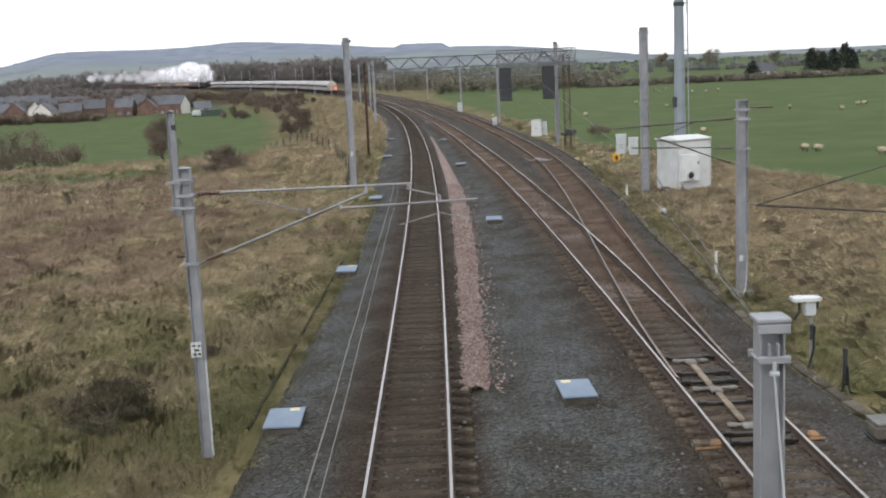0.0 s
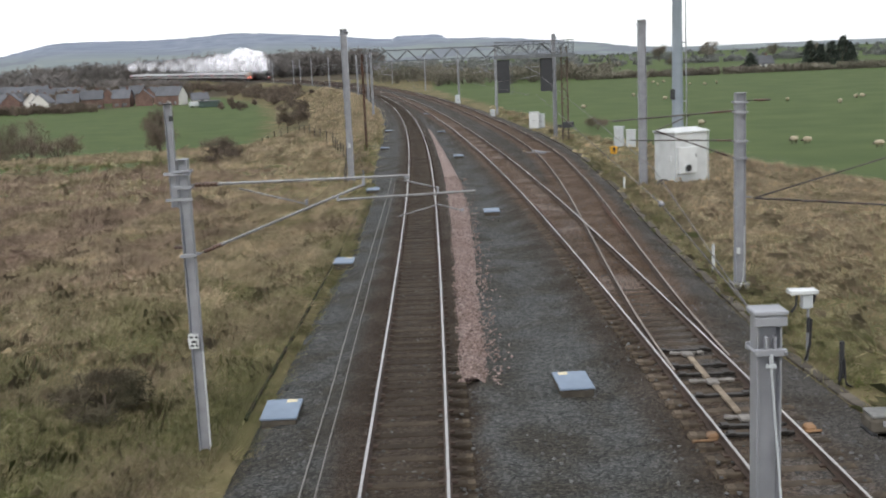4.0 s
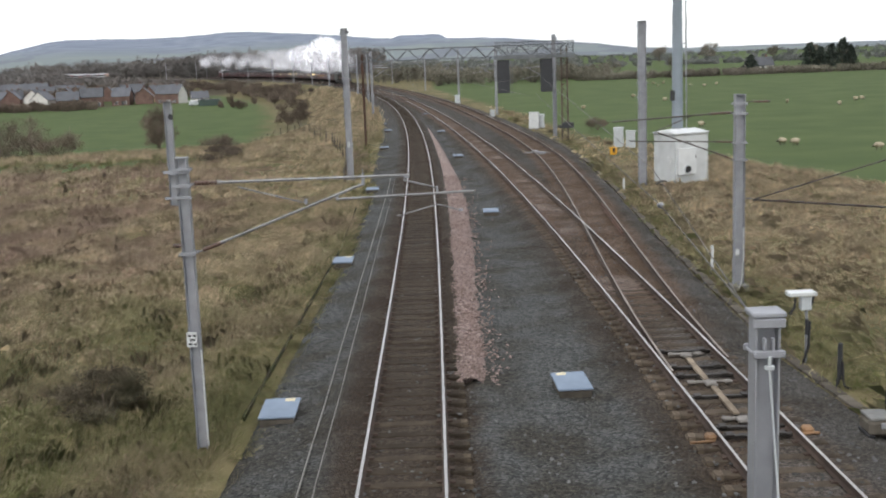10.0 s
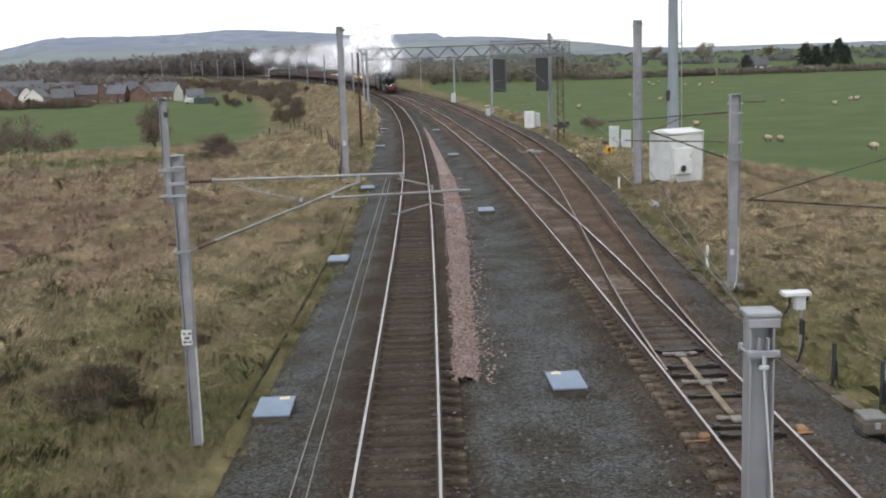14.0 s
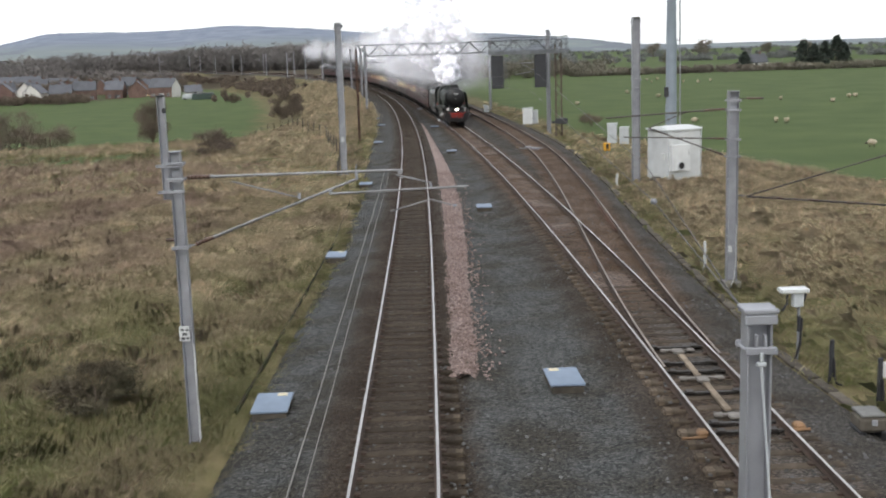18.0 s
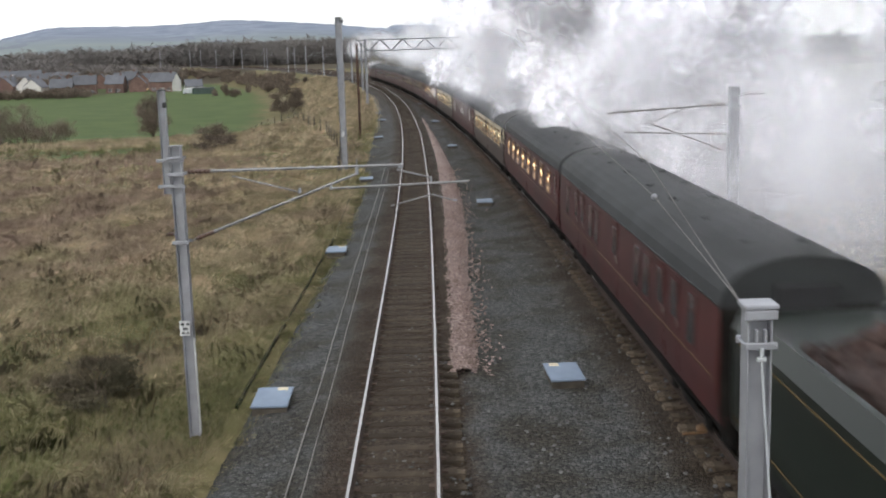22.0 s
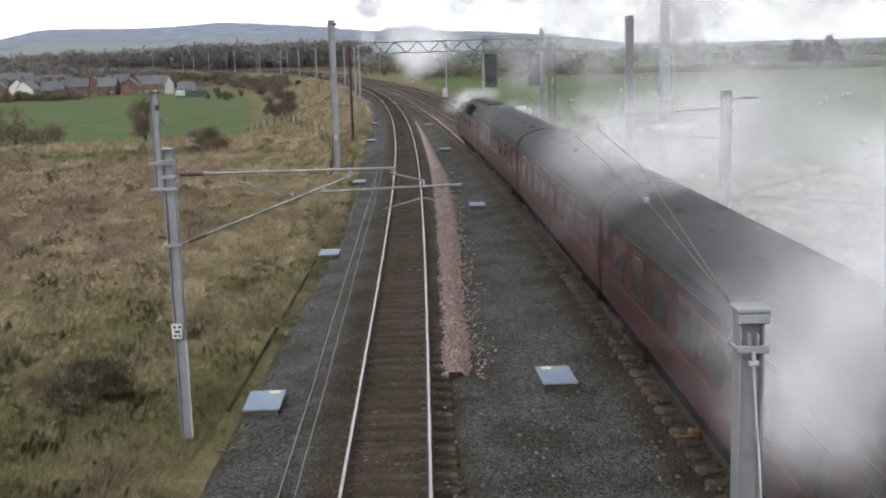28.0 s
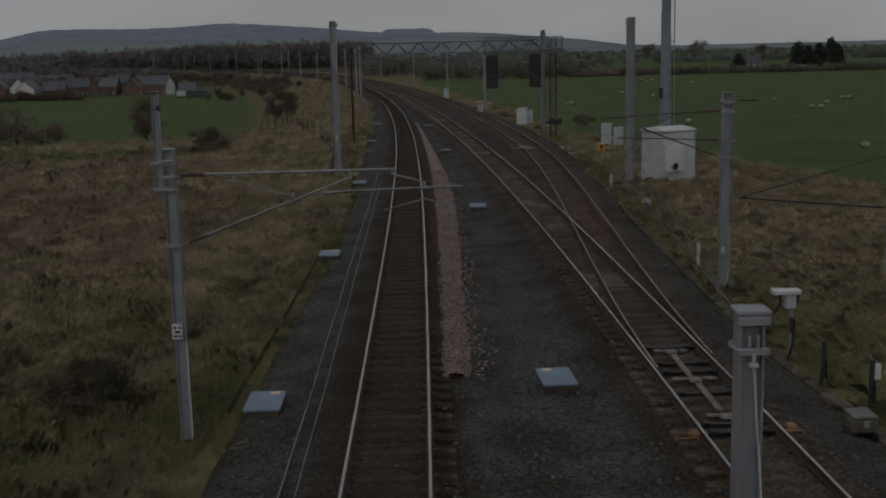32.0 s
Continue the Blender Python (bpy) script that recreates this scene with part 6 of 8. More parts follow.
# ---- steam: soft lumps that trail behind the chimney and hang over the line ----
def steam_mat(name, cover, white, scale=1.6):
    """White droplets: part of the light scatters, the rest goes through; every wisp thins out to nothing at its rim."""
    m = bpy.data.materials.new(name)
    m.use_nodes = True
    n, l = m.node_tree.nodes, m.node_tree.links
    n.clear()
    out, dif, tra, both, clear, mix = (n.new("ShaderNode" + k) for k in ("OutputMaterial", "BsdfDiffuse", "BsdfTranslucent", "AddShader", "BsdfTransparent", "MixShader"))
    dif.inputs[0].default_value = tra.inputs[0].default_value = (white, white, white * 1.04, 1)
    # normals follow the puff's round form, bent skyward to brighten every wisp alike
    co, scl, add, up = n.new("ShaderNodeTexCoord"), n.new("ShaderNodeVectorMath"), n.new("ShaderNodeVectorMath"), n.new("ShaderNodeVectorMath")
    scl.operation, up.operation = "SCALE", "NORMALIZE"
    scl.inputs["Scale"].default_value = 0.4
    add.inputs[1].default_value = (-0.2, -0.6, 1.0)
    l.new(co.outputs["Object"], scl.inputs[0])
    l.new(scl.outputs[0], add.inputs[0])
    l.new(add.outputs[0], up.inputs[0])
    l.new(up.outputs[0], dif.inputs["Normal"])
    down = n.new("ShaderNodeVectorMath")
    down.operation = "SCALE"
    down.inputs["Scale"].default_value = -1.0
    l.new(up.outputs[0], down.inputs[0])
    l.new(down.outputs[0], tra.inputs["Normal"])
    # both full-strength lobes are summed, which brightens the steam further
    l.new(dif.outputs[0], both.inputs[0])
    l.new(tra.outputs[0], both.inputs[1])
    nz, mr, att, sep = n.new("ShaderNodeTexNoise"), n.new("ShaderNodeMapRange"), n.new("ShaderNodeVertexColor"), n.new("ShaderNodeSeparateColor")
    att.layer_name = "soft"
    l.new(att.outputs[0], sep.inputs[0])
    nz.inputs["Scale"].default_value, nz.inputs["Detail"].default_value = scale, 6
    l.new(co.outputs["Object"], nz.inputs["Vector"])
    mr.inputs[1].default_value, mr.inputs[2].default_value = 0.36, 0.62
    mr.inputs[3].default_value, mr.inputs[4].default_value = 0.4 * cover, cover
    l.new(nz.outputs[0], mr.inputs[0])
    fade, mul = n.new("ShaderNodeMapRange"), n.new("ShaderNodeMath")
    fade.interpolation_type = "SMOOTHSTEP"
    l.new(sep.outputs[0], fade.inputs[0])
    mul.operation = "MULTIPLY"
    l.new(fade.outputs[0], mul.inputs[0])
    l.new(mr.outputs[0], mul.inputs[1])
    l.new(mul.outputs[0], mix.inputs[0])
    l.new(clear.outputs[0], mix.inputs[1])
    l.new(both.outputs[0], mix.inputs[2])
    l.new(mix.outputs[0], out.inputs[0])
    return m


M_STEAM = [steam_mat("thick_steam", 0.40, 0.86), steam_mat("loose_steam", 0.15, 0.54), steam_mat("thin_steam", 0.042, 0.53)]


def puff_mesh(kind, seed):
    """A ball of soft bent wisps at all angles, thick in the middle and sparse outside."""
    r = random.Random(seed)
    g, soft = Geo(), []
    for k in range((170, 140, 110)[kind]):
        u = Vector((r.gauss(0, 1), r.gauss(0, 1), r.gauss(0, 1))) * 0.34
        if u.length > 0.85:
            u *= 0.85 / u.length
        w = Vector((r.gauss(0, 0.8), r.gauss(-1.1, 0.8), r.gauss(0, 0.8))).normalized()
        a = w.orthogonal().normalized()
        b = w.cross(a)
        s = r.uniform(0.4, 0.85) * (1.1 - 0.45 * u.length)
        vs = [u]
        for ring, q in ((1, 0.5), (2, 1.0)):
            for i in range(9):
                ph = 6.2832 * i / 9 + ring * 0.35
                f = s * q * r.uniform(0.75, 1.2)
                vs.append(u + (a * math.cos(ph) + b * math.sin(ph)) * f + w * (s * r.uniform(-0.12, 0.12) * q))
        fs = [(0, 1 + i, 1 + (i + 1) % 9) for i in range(9)] + [(1 + i, 10 + i, 10 + (i + 1) % 9, 1 + (i + 1) % 9) for i in range(9)]
        g.add(vs, fs, 0, True)
        soft += [1.0] + [0.55] * 9 + [0.0] * 9
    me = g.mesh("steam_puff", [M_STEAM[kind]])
    att = me.color_attributes.new("soft", "FLOAT_COLOR", "POINT")
    att.data.foreach_set("color", [c for q in soft for c in (q, q, q, 1.0)])
    return me


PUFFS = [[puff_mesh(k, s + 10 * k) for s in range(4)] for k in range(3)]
steam = []


def puff(kind, pick, scale):
    ob = new("steam_puff", PUFFS[kind][pick])
    ob.scale = scale
    label = ("thick white lump of steam trailing from the locomotive", "loose grey-white steam hanging above the train", "thin drifting veil of steam above the line")[kind]
    return tagged(ob, label, "steam", "steam plume", "stuff")


def make_steam():
    r = random.Random(21)
    lag = 0.0
    while lag < 300:
        if lag < 12:
            step, rad = 0.5, 0.5 + 0.12 * lag
        elif lag < 60:
            step, rad = 0.8, 2.0 + 0.03 * lag
        elif lag < 120:
            step, rad = 1.8, 3.4
        elif lag < 200:
            step, rad = 6.0, 3.6
        else:
            step, rad = 14.0, 4.5
        odds = r.random()
        kind = 0 if lag < 28 else (0 if odds < (0.8 if lag < 45 else 0.4) else 1) if lag < 70 else (0 if odds < 0.2 else 1 if odds < 0.7 else 2) if lag < 115 else (1 if odds < 0.2 else 2)
        rr = 0.88 * rad * r.uniform(0.75, 1.25)
        # the plume climbs at once and its underside stays above the coach roofs
        top = min(6.0, 0.6 + 0.55 * lag)
        z = 4.1 + 0.68 * rr + r.random() ** 1.3 * top
        if lag > 70:
            z = r.uniform(4.0 + 0.6 * rr, 11.0)
        x = r.uniform(-0.55, 1.0) * min(2.8, 0.07 * lag + 0.1) + min(2.4, lag * 0.02)
        ob = puff(kind, r.randrange(4), (rr * r.uniform(0.9, 1.2), rr * r.uniform(0.9, 1.3), rr * r.uniform(0.8, 1.0)))
        steam.append((ob, lag + 3.6, x - 0.55 * max(0.0, 1 - lag / 18), z, r.uniform(-45, 45), r.uniform(-2, 2), r.uniform(0.15, 1.0), rr, kind))
        lag += step * r.uniform(0.7, 1.3)
    # wide thin veils that later drift across the pasture
    for k in range(44):
        rr = r.uniform(3.5, 5.5)
        steam.append((puff(2, k % 4, (rr, rr, rr * 0.8)), r.uniform(12, 62) if k > 15 else r.uniform(62, 150), r.uniform(2.5, 9), r.uniform(4.2, 8.5), r.uniform(0, 360), r.uniform(-5, 5), r.uniform(0.4, 1.0), rr, 2))
    # low haze that lingers round the last coaches
    for k in range(22):
        rr = r.uniform(1.6, 3.0)
        steam.append((puff(2, k % 4, (rr, rr * 1.3, rr * 0.8)), r.uniform(36, 98), r.uniform(0.2, 4.5), r.uniform(3.6, 5.4), r.uniform(0, 360), r.uniform(-5, 5), r.uniform(0.3, 0.7), rr, 3))
    # leaking steam low beside the cylinders
    for k in range(2):
        rr = 0.16 + 0.05 * k
        ob = puff(2, k % 4, (rr, rr * 2.2, rr * 0.8))
        tagged(ob, "low jet of steam beside the engine's wheels", "steam", "steam plume", "stuff")
        steam.append((ob, 3.2 + k * 0.9, -1.5 - 0.05 * k, 0.5 + 0.02 * k, r.uniform(0, 20), 0.0, None, rr, 1))
    # two gusts that are beaten down before the bridge: when each settles and when it lifts again
    for count, t0, t1, leave in ((4, 23.4, 24.1, 24.5), (8, 26.9, 27.7, 28.6)):
        for k in range(count):
            y = r.uniform(11.0, 17.0)
            x = y * r.uniform(0.33, 0.46)
            z = 7.2 - y * math.tan(radians(r.uniform(13.0, 20.0)))
            rr = r.uniform(1.0, 1.9)
            gusts.append((puff(2, k % 4, (rr, rr * 1.2, rr * 0.8)), r.uniform(t0, t1), leave + r.uniform(-0.2, 0.7), x, y, max(z, 2.9), r.uniform(0, 360), rr))
    # wisps that ride in the wake of the diesel
    for k in range(6):
        rr = r.uniform(0.8, 1.2)
        wake.append((puff(2, k % 4, (rr, rr * 1.8, rr * 0.7)), r.uniform(249, 262), r.uniform(-1.5, 0.3), r.uniform(2.2, 4.0), r.uniform(0, 360)))


gusts, wake = [], []
make_steam()


def run_steam():
    """Up to the bridge the plume keeps up with the train; then it slows, drifts aside and rises."""
    hold = 20.3
    times = [1.0 * k for k in range(20)] + [20.0 + 0.5 * k for k in range(25)]
    for ob, lag, side, z, turn, spin, ease, rr, kind in steam:
        rows = []
        for t in times:
            u = max(0.0, t - hold)
            s = front(t) + lag
            x, up = side, z
            if kind > 1 and lag < 160 and ease is not None:
                x *= 0.15 + 0.85 * min(1.0, u / 2.6)
            if ease is not None and (lag > 26 or kind == 2) and u > 0:
                # speed falls from the train's towards a slow drift
                tail = (6.0, 9.0 if lag < 110 else 6.0, 13.0 if lag < 64 else 11.0 if lag < 160 else 4.0, 10.5)[kind] * (0.6 + 0.6 * ease)
                s = front(hold) + lag - (tail * u + (28.2 - tail) * 1.6 * (1 - math.exp(-u / 1.6)))
                x += ((1.2 if lag < 70 else 1.7) * ease - 0.72) * u
                up += (0.35 * ease if kind else 0.5) * u - (3.2 if lag < 120 else 1.2) * (1 - ease) * min(u, 3.6)
                if kind < 2:
                    # what comes near the bridge lifts over it
                    near = RIGHT.at(s).y
                    up += 0.80 * max(0.0, u - 4.0) ** 2 + 0.30 * max(0.0, 46.0 - near) * min(1.0, max(0.0, (u - 2.2) / 1.2))
                elif kind == 2:
                    up += 0.22 * max(0.0, u - 5.0) ** 2
                else:
                    up = z
            if kind > 1 and ease is not None:
                s -= 9.0 * max(0.0, u - 8.4) ** 2
            p = RIGHT.at(s)
            x = p.x + x * min(1.0, 130.0 / max(p.y, 1.0))
            if ease is not None and kind < 3 and u > 0:
                # the side wind bears the near steam clear of the coaches' near side
                clear = (rr * (1.0 if kind < 2 else 0.35) + (2.4 if kind < 2 else 0.2)) * min(1.0, max(0.0, (62.0 - p.y) / 22.0)) - 6.0 * min(1.0, max(0.0, (p.y - 42.0) / 25.0))
                x = max(x, p.x + clear - 6.0 * max(0.0, 1.0 - u))
            if p.y < 14 and ease is not None:
                x = max(x, rr * 1.5 + 1.6)
            rows.append((t, pose(x, p.y, p.z + max(up, rr * 0.45), 0, 0, turn + spin * t)))
        walk(ob, rows)
    for ob, settle, leave, x, y, z, turn, rr in gusts:
        rows = []
        for t in times:
            before, late = max(0.0, settle - t), max(0.0, t - leave)
            s = front(min(t, settle)) - front(settle) + y
            p = RIGHT.at(s)
            w = min(1.0, before / 1.2)
            high = max(z, 4.6 + rr)
            rows.append((t, pose(x * (1 - w) + (p.x + 1.5) * w + 4.5 * late, p.y - 0.6 * max(0.0, t - settle), z + (high - z) * w + 0.9 * late, 0, 0, turn + 3 * t)))
        walk(ob, rows)
    for ob, lag, side, z, turn in wake:
        rows = []
        for t in times:
            p = RIGHT.at(front(t) + lag)
            rows.append((t, pose(p.x + side, p.y, p.z + z, 0, 0, turn)))
        walk(ob, rows)


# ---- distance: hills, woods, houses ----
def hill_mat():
    # distance haze is put into the blue-grey of moor and fields
    m = mat("haze_tinted_moorland", (0.215, 0.245, 0.295), 1.0, 0, 0.22, -0.012)
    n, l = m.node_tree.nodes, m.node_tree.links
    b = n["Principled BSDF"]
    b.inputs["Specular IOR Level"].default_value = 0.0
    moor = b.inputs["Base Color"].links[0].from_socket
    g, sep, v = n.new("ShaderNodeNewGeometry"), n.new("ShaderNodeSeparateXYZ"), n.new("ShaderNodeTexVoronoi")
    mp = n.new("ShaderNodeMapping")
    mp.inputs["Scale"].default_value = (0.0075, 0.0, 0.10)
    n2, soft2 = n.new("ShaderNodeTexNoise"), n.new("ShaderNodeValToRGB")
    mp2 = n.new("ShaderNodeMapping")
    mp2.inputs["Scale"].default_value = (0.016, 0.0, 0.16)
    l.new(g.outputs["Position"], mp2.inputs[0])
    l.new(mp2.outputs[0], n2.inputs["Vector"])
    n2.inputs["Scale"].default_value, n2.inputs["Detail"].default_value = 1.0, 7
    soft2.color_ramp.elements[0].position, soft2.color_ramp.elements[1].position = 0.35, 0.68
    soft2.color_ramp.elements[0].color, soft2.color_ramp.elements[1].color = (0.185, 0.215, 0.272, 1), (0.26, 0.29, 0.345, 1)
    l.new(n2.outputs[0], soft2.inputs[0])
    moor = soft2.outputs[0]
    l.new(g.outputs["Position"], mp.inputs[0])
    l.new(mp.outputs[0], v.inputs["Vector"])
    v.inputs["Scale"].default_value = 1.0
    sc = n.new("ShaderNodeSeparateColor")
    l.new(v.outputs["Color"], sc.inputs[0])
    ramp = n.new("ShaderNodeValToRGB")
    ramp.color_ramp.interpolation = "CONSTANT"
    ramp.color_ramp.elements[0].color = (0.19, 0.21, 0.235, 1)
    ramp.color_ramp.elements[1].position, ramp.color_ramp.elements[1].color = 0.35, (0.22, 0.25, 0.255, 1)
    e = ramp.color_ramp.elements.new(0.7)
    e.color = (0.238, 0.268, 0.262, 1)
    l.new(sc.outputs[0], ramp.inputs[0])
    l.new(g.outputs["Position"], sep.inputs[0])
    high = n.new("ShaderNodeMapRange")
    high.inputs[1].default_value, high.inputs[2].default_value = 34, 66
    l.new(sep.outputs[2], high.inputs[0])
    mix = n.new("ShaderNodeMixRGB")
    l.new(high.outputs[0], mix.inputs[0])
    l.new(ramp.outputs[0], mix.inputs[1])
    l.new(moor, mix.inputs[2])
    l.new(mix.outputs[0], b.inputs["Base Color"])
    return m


def hills():
    ang = np.radians(np.linspace(-40, 40, 260))
    rad = np.linspace(1700, 4700, 44)
    A, R = np.meshgrid(ang, rad)
    deg = np.degrees(A)
    top = np.interp(deg, (-40, -24, -21, -18.35, -15.7, -13, -10, -7.56, -4.75, -1.98, -1.7, 0.4, 0.72, 3.76, 6.6, 8, 10.2, 13.5, 17.5, 40), (60, 62, 66, 100, 108, 114, 118, 104, 98, 82, 93, 87, 71, 63, 49, 40, 16, 6, 3, 3))
    top = top + 0.5 * np.sin(deg * 5.3 + 1) + 0.5 * np.sin(deg * 13) + 0.6 * np.sin(deg * 31)
    rise = smooth(1800, 4100, R + 250 * np.sin(deg * 0.6))
    Z = -6 + (top + 6) * rise * (1 - 0.25 * smooth(4200, 4700, R))
    Z = np.maximum(Z, (0.4 + 8 * smooth(2200, 4100, R)) * smooth(6, 9, deg) - 6 * (1 - smooth(6, 9, deg)))
    n, m = A.shape
    i, j = np.meshgrid(np.arange(n - 1), np.arange(m - 1), indexing="ij")
    fs = np.stack([i * m + j, i * m + j + 1, (i + 1) * m + j + 1, (i + 1) * m + j], -1).reshape(-1, 4)
    g = Geo()
    g.add(np.stack([R * np.sin(A), R * np.cos(A), Z], -1).reshape(-1, 3).tolist(), fs.tolist(), 0, True)
    tagged(part("backdrop", g, hill_mat()), "long haze-tinted moorland ridge with far fields", "hills", kind="structure")


hills()


def twig_cloud(trees, leaf, seed, name, label, m, category="woodland", per=150):
    """A belt of bare trees: for each a trunk and a crown of many small twig clusters."""
    r = np.random.RandomState(seed)
    V, F = [], []
    k = 0
    for x, y, z, w, h in trees:
        n = int(per)
        u = r.normal(size=(n, 3))
        u /= np.linalg.norm(u, axis=1)[:, None]
        c = u * (r.uniform(0.25, 1, (n, 1)) ** 0.5) * np.array([w / 2, w / 2, h * 0.44]) * (1 + 0.25 * np.sin(u[:, :1] * 5 + x))
        c += np.array([x, y, z + h * 0.52])
        s = leaf * r.uniform(0.5, 1.3, (n, 1))
        a, b = r.normal(size=(n, 3)) * s * 1.3, r.normal(size=(n, 3)) * s * 0.38
        a[:, 2] += s[:, 0] * 0.9
        tri = np.stack([c - a * 0.5, c + a * 0.5, c + b * 0.7], 1).reshape(-1, 3)
        V.append(tri)
        F.append(np.arange(n * 3).reshape(-1, 3) + k)
        k += n * 3
        t = max(0.06, w * 0.03)
        tr = np.array([(x - t, y, z - 0.5), (x + t, y, z - 0.5), (x, y + t, z - 0.5), (x, y, z + h * 0.8)])
        V.append(tr)
        F.append(np.array([(0, 1, 3), (1, 2, 3), (2, 0, 3)]) + k)
        k += 4
    me = bpy.data.meshes.new(name)
    v, f = np.concatenate(V), np.concatenate(F)
    me.from_pydata(v.tolist(), [], f.tolist())
    me.materials.append(m)
    return tagged(new(name, me), label, category, kind="stuff")


M_WOOD_N = mat("bare_winter_twigs", (0.185, 0.15, 0.12), 1.0, 0, 0.3, -0.3, island=0.4)
# colour of the far woods, greyed and lightened for distance haze
M_WOOD_F = mat("grey_winter_wood", (0.185, 0.168, 0.158), 1.0, 0, 0.25, -0.02, tint=(0.15, 0.145, 0.14), island=0.06)
M_BRAMBLE = mat("bramble_stems", (0.10, 0.085, 0.06), 1.0, 0, 0.3, -1.0, tint=(0.08, 0.09, 0.045), island=0.5)
M_WOOD_D = mat("dark_evergreen", (0.055, 0.068, 0.056), 1.0, 0, 0.3, -0.1, island=0.5)
# the farthest hedges have haze mixed into their pale grey
M_WOOD_B = mat("haze_tinted_hedge", (0.20, 0.205, 0.205), 1.0, 0, 0.2, -0.02, tint=(0.17, 0.185, 0.165), island=0.2)
M_WOOD_H = mat("far_hedge_twigs", (0.20, 0.18, 0.15), 1.0, 0, 0.3, -0.05, tint=(0.165, 0.16, 0.12), island=0.3)


def belt(r, b0, b1, d0, d1, n, h0, h1, w=1.0, z=None):
    out = []
    for k in range(n):
        b, d = r.uniform(b0, b1), r.uniform(d0, d1)
        h = r.uniform(h0, h1)
        x, y = b * d, d
        out.append((x, y, float(ground_z(x, y)) if z is None else z, h * r.uniform(0.7, 1.2) * w, h))
    return out


LINE_Y = np.arange(200.0, 1285.0, 5.0)
LINE_B = np.array([float(x_left(q)) / q for q in LINE_Y])


def below_line(trees):
    """Trees on the near side of the far curve stay lower than the embankment behind them."""
    out = []
    for x, y, z, w, h in trees:
        far = [q for q, b in zip(LINE_Y, LINE_B) if q > y and abs(b - x / y) < 0.006]
        if far and x / y > -0.325:
            q = max(far)
            top = 7.2 + (float(rail_z(q)) - 0.6 - 7.2) * y / q
            h = min(h, max(1.2, top - z))
        out.append((x, y, z, w, h))
    return out


def woods():
    r = random.Random(4)
    # behind the railway and the houses
    t = belt(r, -0.21, -0.05, 640, 800, 260, 11, 16) + belt(r, -0.44, -0.18, 520, 760, 380, 8.5, 13) + belt(r, -0.3, -0.06, 820, 1100, 140, 9, 14) + belt(r, -0.44, -0.2, 800, 1240, 240, 10, 17)
    twig_cloud([q for q in below_line(t) if abs(q[0] - float(x_left(min(q[1], 1290)))) > 22], 1.5, 1, "wood_belt", "bare winter woodland behind the railway and houses", M_WOOD_F, per=260)
    # scrub on the embankment and round the low meadow
    s = []
    for k in range(90):
        y = r.uniform(320, 600)
        s.append((float(x_left(y)) - r.uniform(9, 18), y))
    t = [(x, y, float(ground_z(x, y)), r.uniform(2.4, 4.6), r.uniform(1.4, 3.2)) for x, y in s]
    t += belt(r, -0.19, -0.09, 290, 400, 14, 1.2, 3.0) + belt(r, -0.42, -0.30, 352, 374, 80, 1.4, 3.4) + belt(r, -0.42, -0.215, 440, 520, 120, 4, 7)
    twig_cloud(below_line(t), 0.5, 2, "scrub", "brown leafless scrub on the railway bank", M_WOOD_N, "scrub", 340)
    # hedges and woods across the pasture
    t = belt(r, 0.13, 0.46, 298, 304, 190, 0.9, 1.9, 1.8) + belt(r, 0.0, 0.13, 295, 340, 60, 2.8, 5.2) + belt(r, -0.05, 0.02, 330, 420, 40, 3.5, 6)
    t += belt(r, 0.10, 0.16, 300, 340, 24, 2.5, 5.0)
    twig_cloud(t, 0.6, 3, "hedge", "leafless hedge along the far side of the pasture", M_WOOD_H, "hedge", 240)
    t = belt(r, 0.0, 0.46, 520, 532, 120, 1.4, 3, 1.8) + belt(r, 0.05, 0.46, 760, 775, 70, 1.4, 2.6, 1.8) + belt(r, -0.05, 0.13, 560, 900, 90, 4, 8) + belt(r, 0.1, 0.46, 1100, 1130, 60, 1.6, 4, 1.7) + belt(r, 0.1, 0.46, 1500, 1560, 60, 2, 5, 1.8)
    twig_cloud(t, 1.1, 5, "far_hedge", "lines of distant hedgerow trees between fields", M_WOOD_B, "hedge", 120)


woods()


